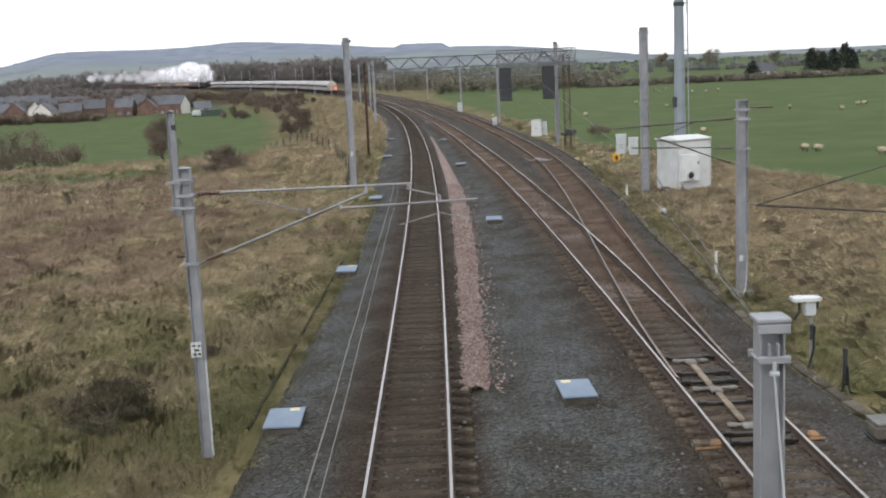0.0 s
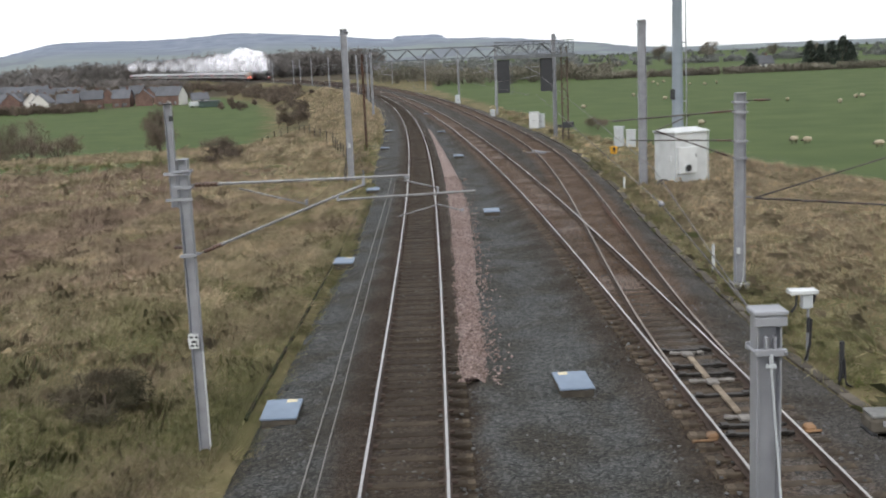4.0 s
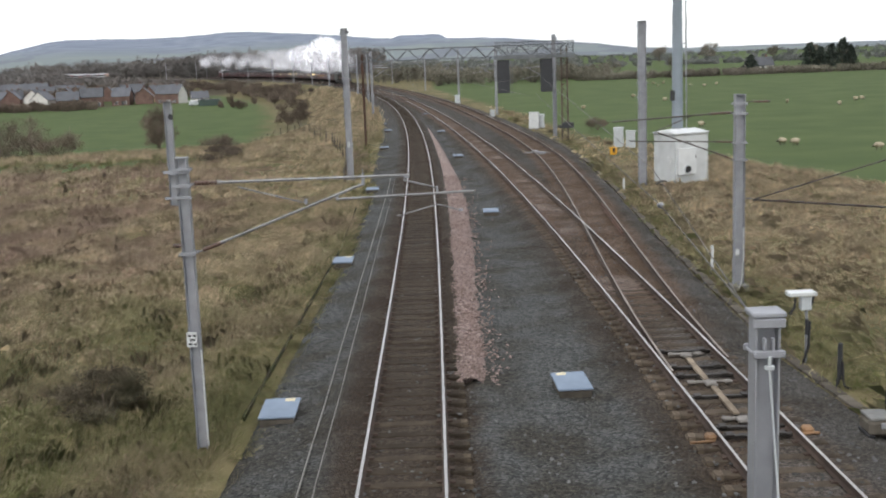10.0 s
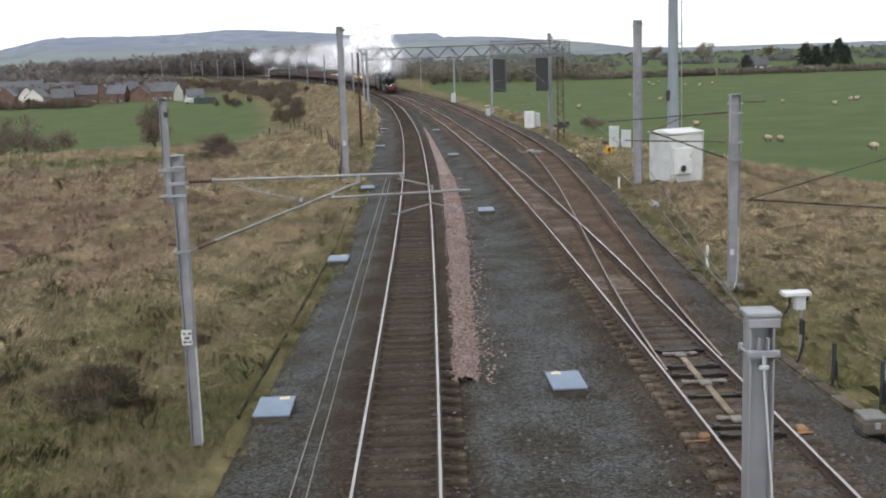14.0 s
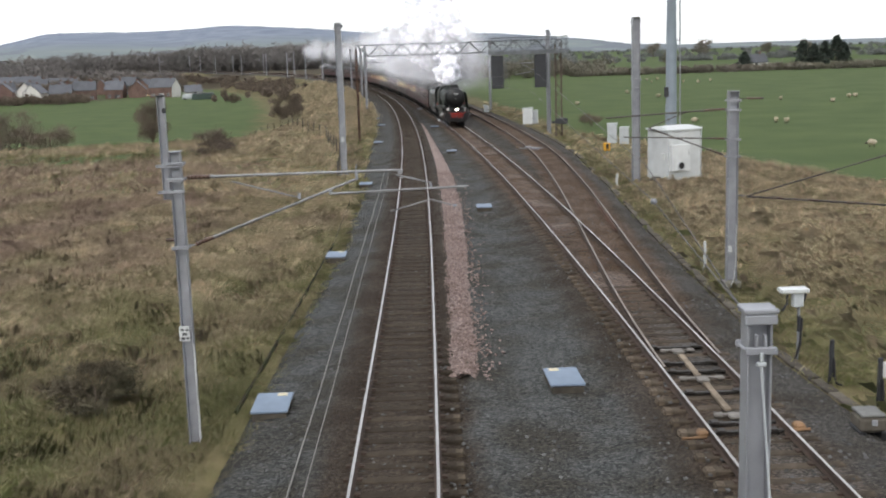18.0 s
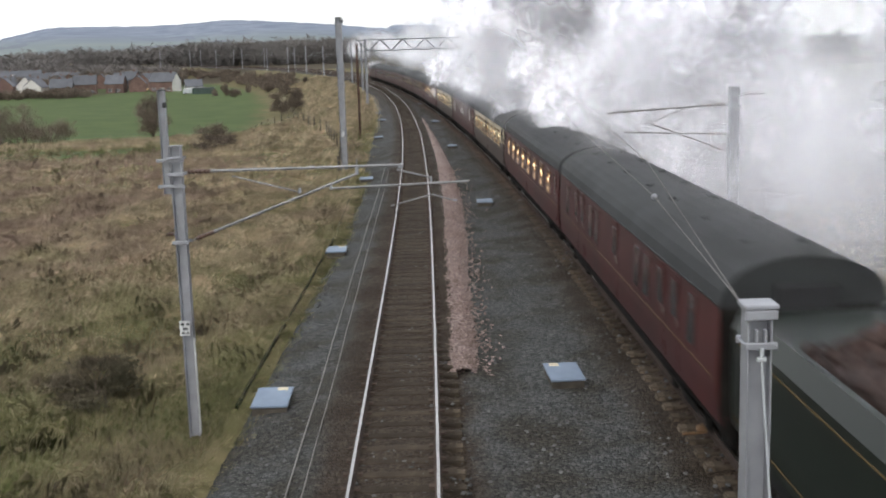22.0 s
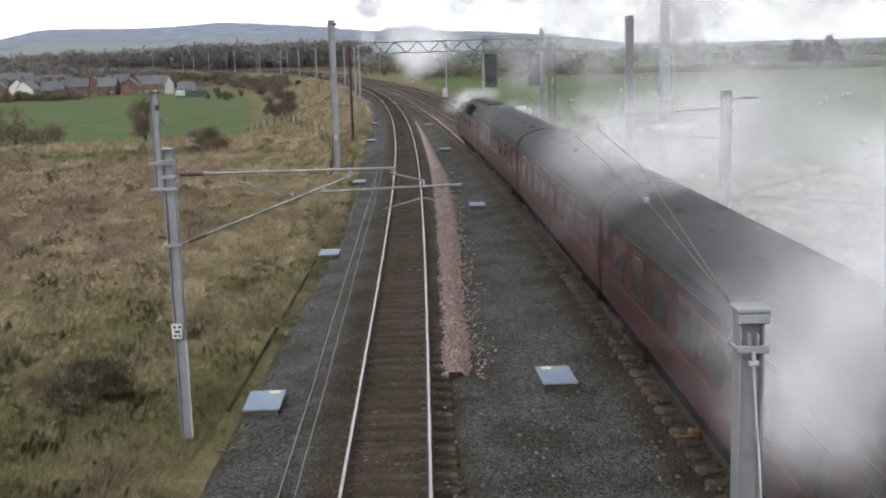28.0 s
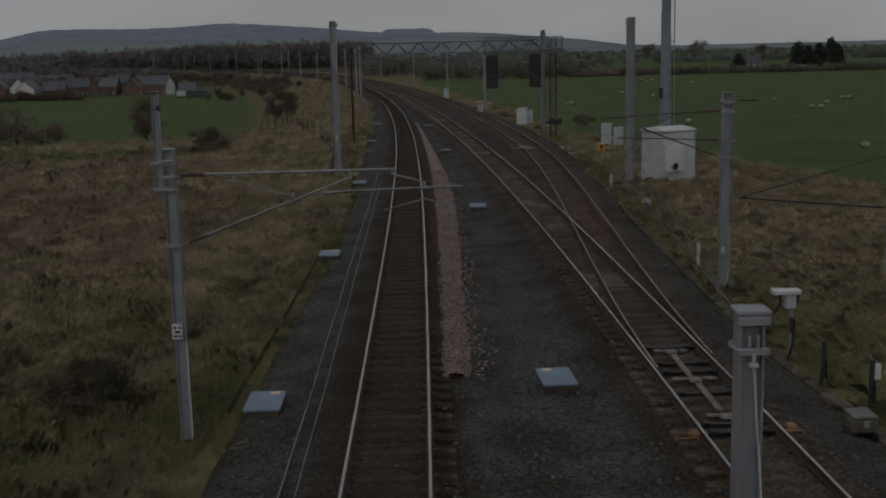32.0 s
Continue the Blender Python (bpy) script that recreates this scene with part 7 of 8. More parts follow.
def tree(label, x, y, h, w, m, seed, per=900, leaf=0.35, conifer=False):
    """A single tree: tapered trunk, limbs and a crown of many small clusters."""
    z = float(ground_z(x, y))
    t = thing("tree", label, "tree", pose(x, y, z), "single trees")
    r = random.Random(seed)
    g = Geo().cyl((0, 0, -0.3), (0, 0, h * 0.55), h * 0.028, h * 0.014, n=7)
    tips = []
    for k in range(11):
        a, zz = r.uniform(0, 6.28), h * (r.uniform(0.0, 0.3) if m in (M_WOOD_N, M_BRAMBLE) else r.uniform(0.18, 0.6))
        q = Vector((math.cos(a) * w * 0.36 * r.uniform(0.5, 1), math.sin(a) * w * 0.36 * r.uniform(0.5, 1), zz + h * (r.uniform(0.08, 0.55) if m in (M_WOOD_N, M_BRAMBLE) else r.uniform(0.15, 0.36))))
        g.cyl((0, 0, zz), q, h * 0.010, h * 0.004, n=5)
        tips.append(q)
    part("trunk", g, M_WOOD_N, t)
    rr = np.random.RandomState(seed)
    u = rr.normal(size=(per, 3))
    u /= np.linalg.norm(u, axis=1)[:, None]
    if conifer:
        zz = rr.uniform(0.06, 1, (per, 1)) ** 0.8
        c = np.concatenate([u[:, :2] * (w / 2) * (1.05 - zz) ** 0.7 * rr.uniform(0.5, 1.1, (per, 1)), zz * h], 1)
    else:
        pick = np.array(tips)[rr.randint(0, len(tips), per)]
        c = pick + u * np.array([w * 0.22, w * 0.22, h * 0.17]) * rr.uniform(0.2, 1, (per, 1))
    s = leaf * rr.uniform(0.5, 1.4, (per, 1))
    thin = 1.0 if m is M_WOOD_D else 0.14
    a, b = rr.normal(size=(per, 3)) * s * (2.0 - thin), rr.normal(size=(per, 3)) * s * thin
    a[:, 2] += s[:, 0] * (1 - thin)
    tri = np.stack([c - a * 0.5, c + a * 0.5, c + b * 0.6], 1).reshape(-1, 3)
    me = bpy.data.meshes.new("crown")
    me.from_pydata(tri.tolist(), [], np.arange(per * 3).reshape(-1, 3).tolist())
    me.materials.append(m)
    part("crown", me, None, t)


for k, (b, d, h, w) in enumerate(((0.333, 318, 7.5, 7), (0.343, 316, 6.3, 5), (0.352, 320, 6.8, 5.5), (0.362, 314, 8.4, 7.5), (0.369, 317, 6.6, 5.5))):
    tree("dark evergreen tree in a clump at the field edge", b * d, d, h, w, M_WOOD_D, k + 3, 1100, 0.5, True)
tree("dark round evergreen beside the white farmhouse", 0.281 * 330, 330, 4.6, 6.0, M_WOOD_D, 12, 900, 0.5, True)
for k, (b, d, h, w) in enumerate(((0.200, 640, 9, 9), (0.2425, 600, 10, 11), (0.30, 660, 7, 7), (0.336, 640, 7, 8), (0.215, 420, 4, 5))):
    tree("leafless round-crowned hedgerow tree", b * d, d, h, w, M_WOOD_H, 30 + k, 1800, 0.9)
tree("bare brown thorn bush on the meadow edge", -0.246 * 142, 142, 7.6, 5.2, M_WOOD_N, 41, 5200, 0.3)
tree("bare brown thorn bush on the meadow edge", -0.36 * 142, 142, 7.4, 8.5, M_WOOD_N, 42, 3600, 0.3)
tree("bare brown thorn bush on the meadow edge", -0.388 * 140, 140, 8.4, 7.5, M_WOOD_N, 43, 3600, 0.3)
tree("bare brown thorn bush on the meadow edge", -0.337 * 138, 138, 5.0, 6.5, M_WOOD_N, 44, 2600, 0.3)
tree("bare tree at the foot of the railway bank", -0.1215 * 215, 215, 6.0, 6.0, M_WOOD_N, 45, 4500, 0.35)
tree("bare tree at the foot of the railway bank", -0.131 * 222, 222, 4.6, 4.5, M_WOOD_N, 46, 3000, 0.35)
tree("small leafless shrub in the dry grass", -0.1915 * 88, 88, 2.2, 4.2, M_WOOD_N, 47, 3000, 0.22)
tree("dark bramble clump in the rough grass", -7.6, 24.0, 1.0, 2.5, M_BRAMBLE, 48, 6000, 0.11)
tree("small leafless shrub beside the cabinets", 15.6, 108.0, 1.7, 2.6, M_WOOD_N, 49, 1800, 0.16)

M_BRICK = mat("red_brick_wall", (0.205, 0.135, 0.115), 0.9, 0, 0.25, 1.5)
M_RENDER = mat("white_render_wall", (0.72, 0.70, 0.66), 0.9, 0, 0.1, 0.8)
M_SLATE = mat("grey_slate_roof", (0.115, 0.12, 0.135), 0.75, 0, 0.2, 1.0, rand=0.2)
M_HPANE = mat("house_window_glass", (0.10, 0.11, 0.12), 0.15, 0, 0.1)
M_HLIT = mat("lit_house_window", (0.8, 0.5, 0.2), 0.4, 0, 0, emit=(1.0, 0.62, 0.28), emit_strength=1.4)


def house(x, y, w, d, h, rz, wall, lit=(), gable=None, label="red brick house with a grey slate roof"):
    z = float(ground_z(x, y))
    t = thing("house", label, "house", pose(x, y, z - 0.3, 0, 0, rz), "houses of the estate")
    t.scale = (0.8, 0.8, 0.8)
    part("wall", Geo().box((0, 0, h / 2), (w, d, h)), wall, t)
    e, rh = 0.4, d * 0.46
    for s in (-1, 1):
        q = s * (w / 2 - 0.2)
        part("gable", Geo().add([(s * w / 2, -d / 2, h), (s * w / 2, d / 2, h), (s * w / 2, 0, h + rh), (q, -d / 2, h), (q, d / 2, h), (q, 0, h + rh)], [(0, 1, 2), (3, 5, 4), (0, 2, 5, 3), (1, 4, 5, 2), (0, 3, 4, 1)]), gable or wall, t)
    g = Geo()
    for s in (-1, 1):
        g.add([(-w / 2 - e, s * (d / 2 + e), h - e * 0.8), (w / 2 + e, s * (d / 2 + e), h - e * 0.8), (w / 2 + e, 0, h + rh + 0.12), (-w / 2 - e, 0, h + rh + 0.12), (-w / 2 - e, s * (d / 2 + e), h - e * 0.8 - 0.15), (w / 2 + e, s * (d / 2 + e), h - e * 0.8 - 0.15), (w / 2 + e, 0, h + rh - 0.05), (-w / 2 - e, 0, h + rh - 0.05)],
              [(0, 1, 2, 3), (4, 7, 6, 5), (0, 4, 5, 1), (1, 5, 6, 2), (3, 2, 6, 7), (0, 3, 7, 4)])
    rf = part("roof", g, M_SLATE, t, "grey slate roof")
    part("chimney", Geo().box((w * 0.3, 0, h + rh + 0.3), (0.7, 0.6, 1.3), 0.03), M_BRICK, rf)
    n = max(2, int(w / 3))
    i = 0
    for lev in (1.5, 4.1):
        if lev + 1 > h:
            continue
        for k in range(n):
            xx = -w / 2 + (k + 0.5) * w / n
            f = part("window", Geo().box((xx, -d / 2 - 0.03, lev), (1.3, 0.08, 1.25), 0.02), M_WHITE, t, "white window frame")
            part("pane", Geo().box((xx, -d / 2 - 0.08, lev), (1.1, 0.04, 1.05)), M_HLIT if i in lit else M_HPANE, f)
            i += 1
    part("door", Geo().box((w * 0.1, -d / 2 - 0.04, 1.05), (0.95, 0.08, 2.1), 0.02), M_WHITE if i % 2 else M_DARK, t)
    return t


def estate():
    r = random.Random(15)
    W, R = M_BRICK, M_RENDER
    end_house = house(-0.232 * 392, 392, 11, 7.5, 5.0, -18, W, (), R, "brick house with a white gable and slate roof")
    part("end_wall", Geo().box((5.53, 0, 2.5), (0.06, 7.5, 5.0)), R, end_house, "white rendered end wall")
    house(-0.2075 * 396, 396, 7, 6, 2.4, 20, R, (1,), None, "low white garage block with a slate roof")
    spots = []
    for d0, b0, step in ((392, -0.256, 0.0235), (424, -0.248, 0.025), (458, -0.262, 0.027)):
        b = b0
        while b > -0.415:
            spots.append((b, d0 + r.uniform(-11, 11), r.uniform(7, 9.5), r.choice((0, 88, 12, 78, -14, 100))))
            b -= step * r.uniform(0.8, 1.2)
    for k, (b, d, w, rz) in enumerate(spots):
        wall = R if k % 7 == 4 else W
        house(b * d, d, w, 7.5, 4.2 + 0.4 * (k % 3), rz, wall, (1, 4) if k % 3 == 0 else (2,) if k % 3 == 1 else (), None, "white rendered house with a slate roof" if wall is R else "red brick house with a grey slate roof")
    for k, (b, d, w) in enumerate(((-0.352, 500, 14), (-0.372, 505, 11), (-0.393, 500, 12), (-0.325, 512, 24))):
        house(b * d, d, w, 8, 6.0 if k < 3 else 4.2, (15, -10, 25, 0)[k], R if k != 1 else W, (0, 2, 3) if k == 1 else (), R, "far pale house near the woods")
    t = thing("storage_shed", "long low dark green shed beside the meadow", "shed", pose(-0.199 * 352, 352, float(ground_z(-70, 352)), 0, 0, 4))
    part("wall", Geo().box((0, 0, 0.9), (6.4, 2.6, 1.8), 0.1), mat("dark_green_sheet", (0.05, 0.08, 0.07), 0.6, 0, 0.2), t)
    part("roof", Geo().box((0, 0, 1.9), (6.8, 3.0, 0.2), 0.05), M_SLATE, t)
    t = thing("parked_van", "pale grey van parked beside the shed", "van", pose(-0.2105 * 352, 352, float(ground_z(-74, 352)), 0, 0, 8))
    part("body", Geo().box((0, 0, 1.05), (4.6, 1.9, 1.5), 0.25), M_LIGHTGREY, t)
    part("windscreen", Geo().box((1.5, -0.97, 1.4), (1.2, 0.05, 0.5), 0.02), M_HPANE, t)
    for x in (-1.4, 1.4):
        part("wheel", Geo().cyl((x, -0.98, 0.33), (x, -0.78, 0.33), 0.33, n=14), M_RUBBER, t)
    house(0.2885 * 345, 345, 9, 6, 2.6, 10, R, (), None, "low white farmhouse with a dark roof")


estate()


def sheep(x, y, rz, label, k):
    t = thing("sheep", label, "sheep", pose(x, y, float(ground_z(x, y)), 0, 0, rz), "grazing sheep")
    t.scale = (0.6, 0.6, 0.6)
    r = random.Random(k)
    g = Geo().blob((0, 0, 0.62), (0.52, 0.30, 0.33), 0.35, 2, 0, k * 1.1)
    for q in range(26):
        a, b = r.uniform(0, 6.28), r.uniform(-0.3, 1.2)
        g.blob((0.45 * math.cos(a) * math.cos(b), 0.25 * math.sin(a) * math.cos(b), 0.62 + 0.26 * math.sin(b)), 0.13, 0.4, 1, 0, q)
    part("fleece", g, M_FLEECE, t)
    part("head", Geo().blob((0.62, 0, 0.5), (0.2, 0.1, 0.12), 0.2, 2, 0, k).blob((0.5, 0.11, 0.6), (0.05, 0.08, 0.03), 0, 1).blob((0.5, -0.11, 0.6), (0.05, 0.08, 0.03), 0, 1), M_FACE, t, "dark grazing head")
    for a in (-0.28, 0.28):
        for b in (-0.14, 0.14):
            part("leg", Geo().cyl((a, b, 0), (a, b, 0.42), 0.035, 0.05, n=6), M_FACE, t)
    return t


M_FLEECE = mat("cream_fleece", (0.50, 0.43, 0.32), 1.0, 0, 0.2, 6.0)
M_FACE = mat("dark_sheep_face", (0.10, 0.085, 0.07), 0.9, 0, 0.2, 6.0)
flock = []
for k, (x, y) in enumerate(((27.4, 83.6), (28.1, 82.5), (45.6, 145.3), (49.0, 135.9), (54.7, 146.0), (55.8, 146.7), (19.7, 149.0), (47.8, 245.8), (45.6, 229.7), (50.2, 246.5), (50.5, 235.1), (52.9, 220.5), (56.9, 227.0), (31.0, 78.1), (50.9, 224.2), (32.0, 180.7), (25.6, 108.0), (33.6, 164.1))):
    flock.append(sheep(x, y, (20, 150, 80, 200, 10, 330)[k % 6], "cream woolly sheep grazing on the pasture", k))


def fence():
    """Posts and wires round the low meadow and along the bank."""
    t = thing("post_and_wire_fence", "weathered wooden posts and thin wires along the bank", "fence")
    pts = [(-0.36 * 150, 150), (-0.30 * 150, 150), (-0.25 * 149, 149), (-0.20 * 150, 150), (-0.165 * 146, 146), (-0.125 * 124, 124), (-0.092 * 102, 102), (-0.078 * 82, 82), (-0.085 * 66, 66)]
    g = Geo()
    last = None
    for a, b in zip(pts[:-1], pts[1:]):
        n = max(1, int(math.dist(a, b) / 3.0))
        for k in range(n):
            x, y = a[0] + (b[0] - a[0]) * k / n, a[1] + (b[1] - a[1]) * k / n
            z = float(ground_z(x, y))
            part("post", Geo().cyl((x, y, z - 0.2), (x + 0.03, y, z + 1.15), 0.055, 0.045, n=6), M_CONC_D, t)
            if last:
                for q in (0.5, 0.8, 1.1):
                    g.cyl((last[0], last[1], last[2] + q), (x, y, z + q), 0.008, n=3, caps=False)
            last = (x, y, z)
    part("wire", g, M_WIRE, t)


fence()


# ---- rough grass ----
def grass_mat():
    m = bpy.data.materials.new("dry_grass_blades")
    m.use_nodes = True
    n, l = m.node_tree.nodes, m.node_tree.links
    b = n["Principled BSDF"]
    b.inputs["Roughness"].default_value = 0.8
    b.inputs["Specular IOR Level"].default_value = 0.15
    att, sep, g = n.new("ShaderNodeVertexColor"), n.new("ShaderNodeSeparateColor"), n.new("ShaderNodeNewGeometry")
    att.layer_name = "tone"
    l.new(att.outputs[0], sep.inputs[0])
    dry, wet, one, two = n.new("ShaderNodeValToRGB"), n.new("ShaderNodeValToRGB"), n.new("ShaderNodeMixRGB"), n.new("ShaderNodeMixRGB")
    dry.color_ramp.elements[0].color, dry.color_ramp.elements[1].color = (0.32, 0.25, 0.16, 1), (0.68, 0.56, 0.375, 1)
    wet.color_ramp.elements[0].color, wet.color_ramp.elements[1].color = (0.125, 0.135, 0.055, 1), (0.205, 0.215, 0.09, 1)
    for k in (dry, wet):
        l.new(g.outputs["Random Per Island"], k.inputs[0])
    l.new(sep.outputs[0], one.inputs[0])
    l.new(dry.outputs[0], one.inputs[1])
    l.new(wet.outputs[0], one.inputs[2])
    two.inputs[2].default_value = (0.33, 0.24, 0.19, 1)
    l.new(sep.outputs[1], two.inputs[0])
    l.new(one.outputs[0], two.inputs[1])
    pale, mul = n.new("ShaderNodeMapRange"), n.new("ShaderNodeMixRGB")
    pale.inputs[3].default_value, pale.inputs[4].default_value = 0.86, 1.78
    mul.blend_type = "MULTIPLY"
    mul.inputs[0].default_value = 1.0
    l.new(sep.outputs[2], pale.inputs[0])
    l.new(two.outputs[0], mul.inputs[1])
    l.new(pale.outputs[0], mul.inputs[2])
    l.new(mul.outputs[0], b.inputs["Base Color"])
    # thin blades: light comes through them; normals bent skyward brighten the sward evenly
    up, half, out, tra, mix = n.new("ShaderNodeVectorMath"), n.new("ShaderNodeVectorMath"), n["Material Output"], n.new("ShaderNodeBsdfTranslucent"), n.new("ShaderNodeMixShader")
    half.operation, up.operation = "SCALE", "ADD"
    half.inputs["Scale"].default_value = 0.35
    up.inputs[1].default_value = (0.0, -0.15, 1.0)
    l.new(g.outputs["Normal"], half.inputs[0])
    l.new(half.outputs[0], up.inputs[0])
    l.new(up.outputs[0], b.inputs["Normal"])
    l.new(mul.outputs[0], tra.inputs[0])
    mix.inputs[0].default_value = 0.3
    l.new(b.outputs[0], mix.inputs[1])
    l.new(tra.outputs[0], mix.inputs[2])
    l.new(mix.outputs[0], out.inputs[0])
    return m


M_GRASS = grass_mat()


def blades(name, label, n, place, length, width, seed, green, brown, height=None):
    """Bent blades that spring from tussocks; place draws the tussocks, green and brown give the tone there."""
    r = np.random.RandomState(seed)
    many = 26
    cx, cy = place(r, n // many)
    m = len(cx)
    big = r.gamma(4.0, 0.25, m) * np.clip(0.9 + 0.9 * waves(cx, cy, 2.4, seed + 1), 0.4, 1.7)
    shade = np.clip(0.45 + 0.13 * r.normal(0, 1.0, m) + 0.55 * waves(cx, cy, 1.7, seed + 6) + 0.55 * waves(cx, cy, 4.2, seed + 8), 0, 1)
    tone_g = np.clip(green(cx, cy) + r.normal(0, 0.2, m), 0, 1)
    tone_b = np.clip(brown(cx, cy) + r.normal(0, 0.14, m), 0, 1)
    comb = 2.8 * waves(cx, cy, 3.4, seed + 3) + 1.0 * waves(cx, cy, 1.2, seed + 4) + 0.6
    i = np.repeat(np.arange(m), many)
    n = len(i)
    spread = 0.20 * np.sqrt(length / 0.5)
    dx, dy = r.normal(0, 1, n), r.normal(0, 1, n)
    x, y = cx[i] + dx * spread * big[i] ** 0.5, cy[i] + dy * spread * big[i] ** 0.5
    z = (height or ground_z)(x, y) - 0.03 + 0.10 * big[i] * np.exp(-(dx ** 2 + dy ** 2)) * (length / 0.5)
    L = length * r.uniform(0.45, 1.2, n) * np.clip(big[i], 0.35, 1.6)
    # blades fall outwards from the heart of the tussock and with the wind
    wind = comb[i]
    a = np.arctan2(dy * 0.7 + 1.1 * np.sin(wind), dx * 0.7 + 1.1 * np.cos(wind)) + r.normal(0, 0.3, n)
    lean = np.clip(1.0 + 0.25 * np.hypot(dx, dy) + r.normal(0, 0.2, n), 0.6, 1.5)
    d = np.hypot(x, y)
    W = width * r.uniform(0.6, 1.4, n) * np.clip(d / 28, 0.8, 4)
    base = np.stack([x, y, z], -1)
    flat = np.stack([np.cos(a), np.sin(a), np.zeros(n)], -1)
    side = np.stack([-np.sin(a), np.cos(a), np.zeros(n)], -1)
    side = side * 0.5 + np.array([0.5, 0.0, 0.0])
    tip = base + flat * (L * np.sin(lean))[:, None] + np.stack([0 * L, 0 * L, L * np.cos(lean) + 0.03], -1)
    midp = base + flat * (L * 0.4 * np.sin(lean * 0.6))[:, None] + np.stack([0 * L, 0 * L, L * 0.55 * np.cos(lean * 0.6)], -1)
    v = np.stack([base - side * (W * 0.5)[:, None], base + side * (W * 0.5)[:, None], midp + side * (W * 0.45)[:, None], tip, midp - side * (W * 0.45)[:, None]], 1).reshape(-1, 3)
    me = bpy.data.meshes.new(name)
    k = np.arange(n) * 5
    loops = np.stack([k, k + 1, k + 2, k + 3, k + 4], -1)
    me.vertices.add(n * 5)
    me.vertices.foreach_set("co", v.ravel().astype(np.float32))
    me.loops.add(n * 5)
    me.loops.foreach_set("vertex_index", loops.ravel())
    me.polygons.add(n)
    me.polygons.foreach_set("loop_start", np.arange(n) * 5)
    me.polygons.foreach_set("loop_total", np.full(n, 5))
    me.update(calc_edges=True)
    col = np.zeros((n, 5, 4), np.float32)
    col[:, :, 0] = np.clip(tone_g[i] + r.normal(0, 0.12, n), 0, 1)[:, None]
    col[:, :, 1] = np.clip(tone_b[i] + r.normal(0, 0.08, n), 0, 1)[:, None]
    col[:, :, 2] = np.clip(shade[i] + r.normal(0, 0.12, n), 0, 1)[:, None]
    col[:, :, 3] = 1
    att = me.color_attributes.new("tone", "FLOAT_COLOR", "POINT")
    att.data.foreach_set("color", col.ravel())
    me.materials.append(M_GRASS)
    return tagged(new(name, me), label, "grass", kind="stuff")


def left_spots(y0, y1, wide=0.43):
    def place(r, n):
        y = np.sqrt(r.uniform(y0 * y0, y1 * y1, n))
        x = -r.uniform(0, 1, n) * wide * y
        keep = x < bed_left(y) - 0.15 + 0.12 * waves(x, y, 0.9, 77)
        rr = np.hypot(x, y) + 3 * waves(x, y, 9, 14)
        keep &= ~((rr > 87) & (rr < 113) & (bed_left(y) - x > 14) & (r.uniform(0, 1, n) < 0.8))
        return x[keep], y[keep]
    return place


def right_spots(y0, y1):
    def place(r, n):
        y = np.sqrt(r.uniform(y0 * y0, y1 * y1, n))
        x = r.uniform(0.05, 0.44, n) * y
        keep = (x > bed_right(y) + 0.2 + 0.15 * waves(x, y, 0.9, 78)) & (x < verge_edge(y) + 0.7 * waves(x, y, 4, 6))
        keep &= ~((np.abs(x - 13.9) < 1.6) & (np.abs(y - 63.6) < 1.6))
        return x[keep], y[keep]
    return place


def green_left(x, y):
    near = smooth(44, 18, y) * 0.9
    edge = smooth(2.2, 0.2, bed_left(y) - x) * 0.45
    strip = smooth(84, 89, np.hypot(x, y)) * smooth(116, 110, np.hypot(x, y)) * 0.85 * smooth(10, 18, bed_left(y) - x)
    return np.clip(0.12 + 0.6 * waves(x, y, 5, 51) + 0.5 * waves(x, y, 1.7, 52) + near + edge + strip, 0, 1)


def brown_left(x, y):
    return np.clip(0.9 * waves(x, y, 9, 61) + 0.6 * smooth(26, 46, y) * smooth(92, 78, y) * smooth(2, 12, bed_left(y) - x), 0, 0.8)


def green_right(x, y):
    return np.clip(0.75 * smooth(3.0, 0.4, x - bed_right(y)) + 0.4 * waves(x, y, 3, 53) - 0.1 + 0.55 * smooth(44, 26, y), 0, 1)


def brown_right(x, y):
    return np.clip(0.35 * waves(x, y, 6, 63), 0, 0.5)


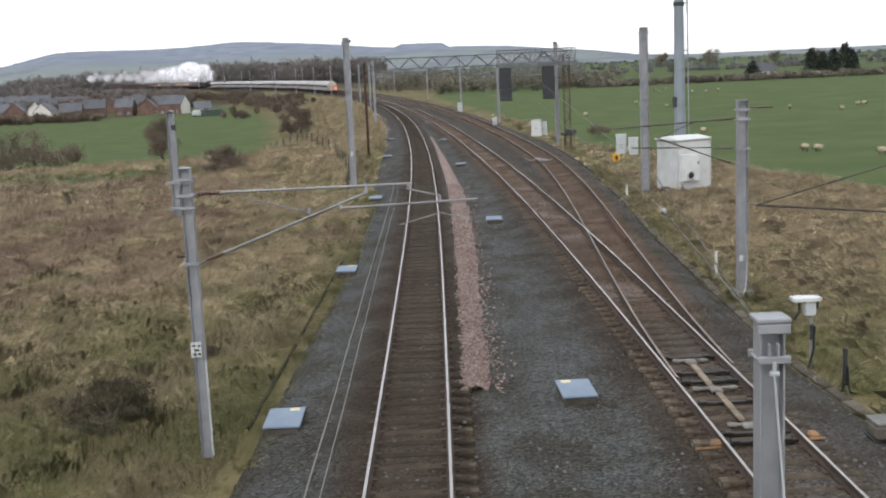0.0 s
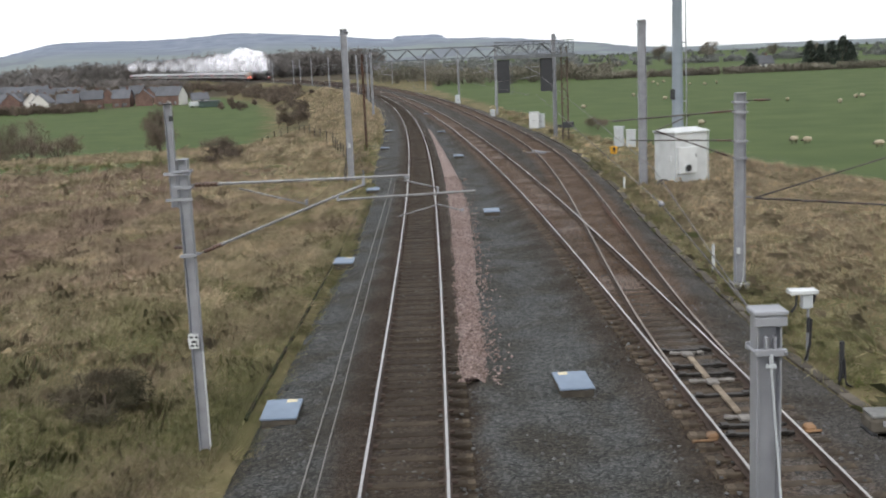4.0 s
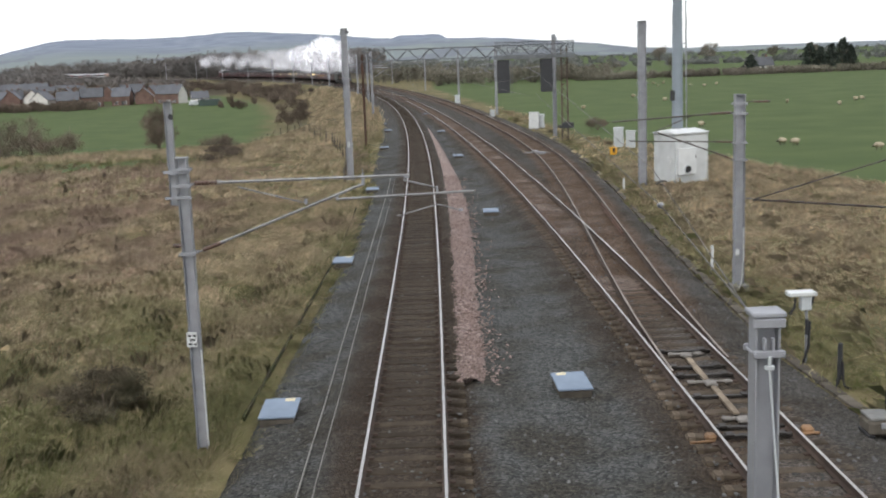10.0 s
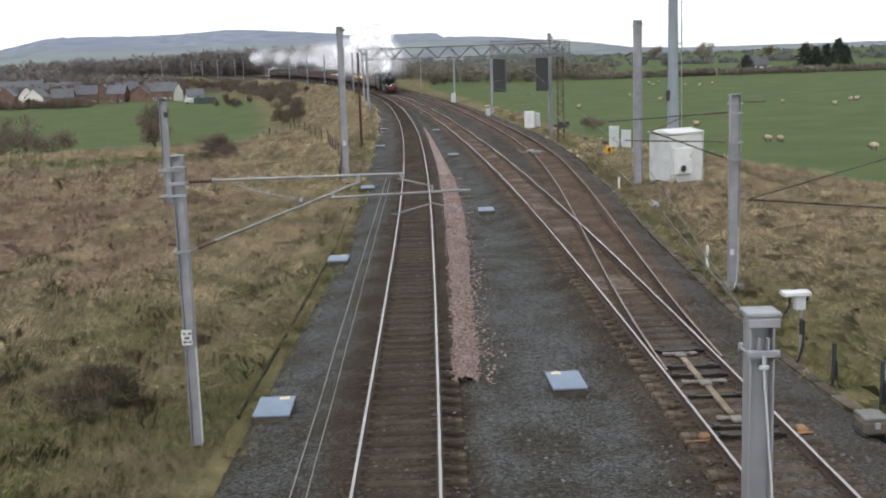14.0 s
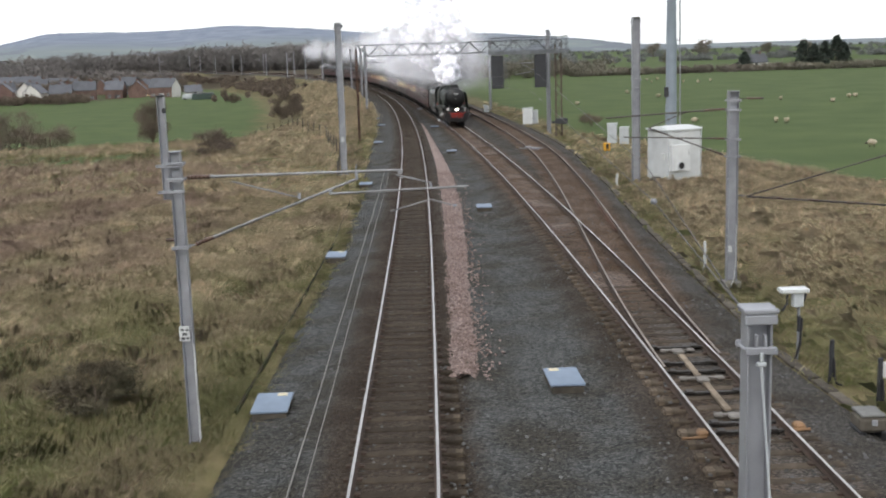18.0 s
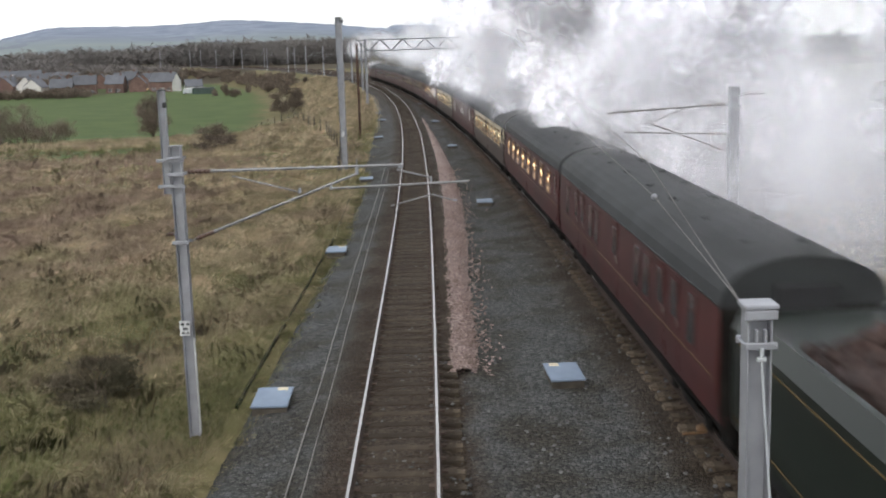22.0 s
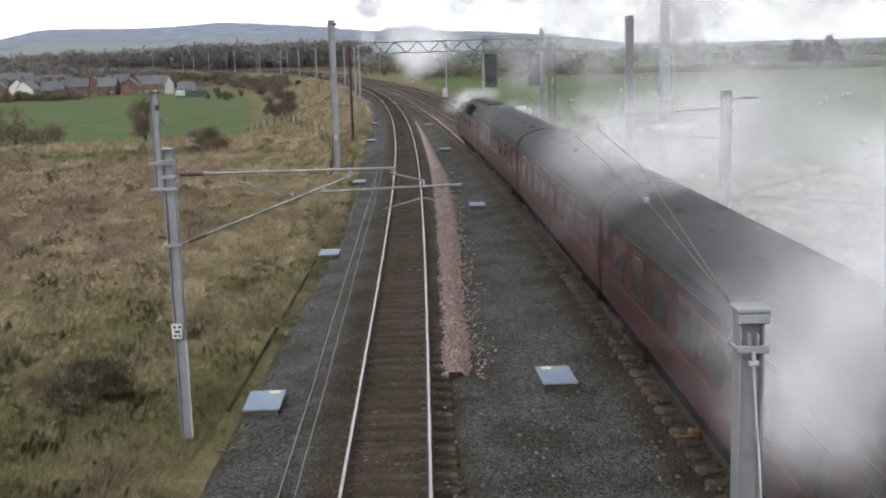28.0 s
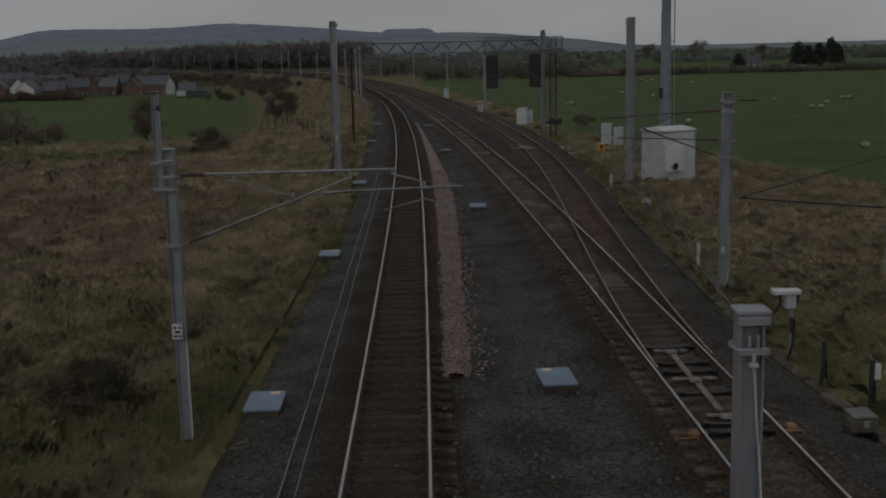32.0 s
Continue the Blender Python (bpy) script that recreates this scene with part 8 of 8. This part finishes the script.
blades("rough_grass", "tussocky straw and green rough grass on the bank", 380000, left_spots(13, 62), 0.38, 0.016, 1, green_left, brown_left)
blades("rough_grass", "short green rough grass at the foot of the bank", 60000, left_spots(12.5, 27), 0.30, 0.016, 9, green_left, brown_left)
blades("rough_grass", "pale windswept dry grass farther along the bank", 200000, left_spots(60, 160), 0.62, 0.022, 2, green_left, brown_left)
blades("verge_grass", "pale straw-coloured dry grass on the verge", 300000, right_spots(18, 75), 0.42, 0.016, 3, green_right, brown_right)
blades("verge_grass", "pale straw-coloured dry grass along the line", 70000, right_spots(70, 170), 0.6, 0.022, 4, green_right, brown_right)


def moss_spots(r, n):
    y = np.sqrt(r.uniform(17 * 17, 70 * 70, n))
    return bed_left(y) + r.uniform(-0.05, 1, n) ** 2 * 0.42, y


def bank_spots(r, n):
    y = r.uniform(110, 330, n)
    x = bed_left(y) - 0.2 - r.uniform(0, 1, n) ** 1.3 * 11
    return x, y


blades("moss", "low green moss along the edge of the ballast", 52000, moss_spots, 0.11, 0.016, 7, lambda x, y: 0.85 + 0 * x, lambda x, y: 0 * x, lambda x, y: np.maximum(ground_z(x, y), -0.33 - 0.22 * smooth(0.9, 0, x - bed_left(y) + 0.15)))
blades("bank_grass", "pale dry grass on the railway bank", 60000, bank_spots, 0.7, 0.02, 5, lambda x, y: 0.12 + 0.2 * waves(x, y, 8, 71), lambda x, y: 0.25 * waves(x, y, 12, 72))


def run_sheep():
    """Two of the sheep wander, then trot off as the train comes."""
    for k, (dx, dy) in enumerate(((0, 0), (0.7, -0.9))):
        rows = []
        for t, x, y, rz in ((0, 27.4, 83.6, 190), (6, 26.8, 84.6, 190), (13, 26.2, 86.4, 170), (15, 27.4, 91, 90), (17, 30.5, 100, 65), (19, 35.0, 110, 60), (21, 40.5, 120, 55), (24, 43.5, 126, 40), (32, 44.5, 128, 30)):
            rows.append((t, pose(x + dx, y + dy, float(ground_z(x + dx, y + dy)), 0, 0, rz - 20 * k)))
        walk(flock[k], rows)


def motions():
    run_trains()
    run_steam()
    run_sheep()


motions()
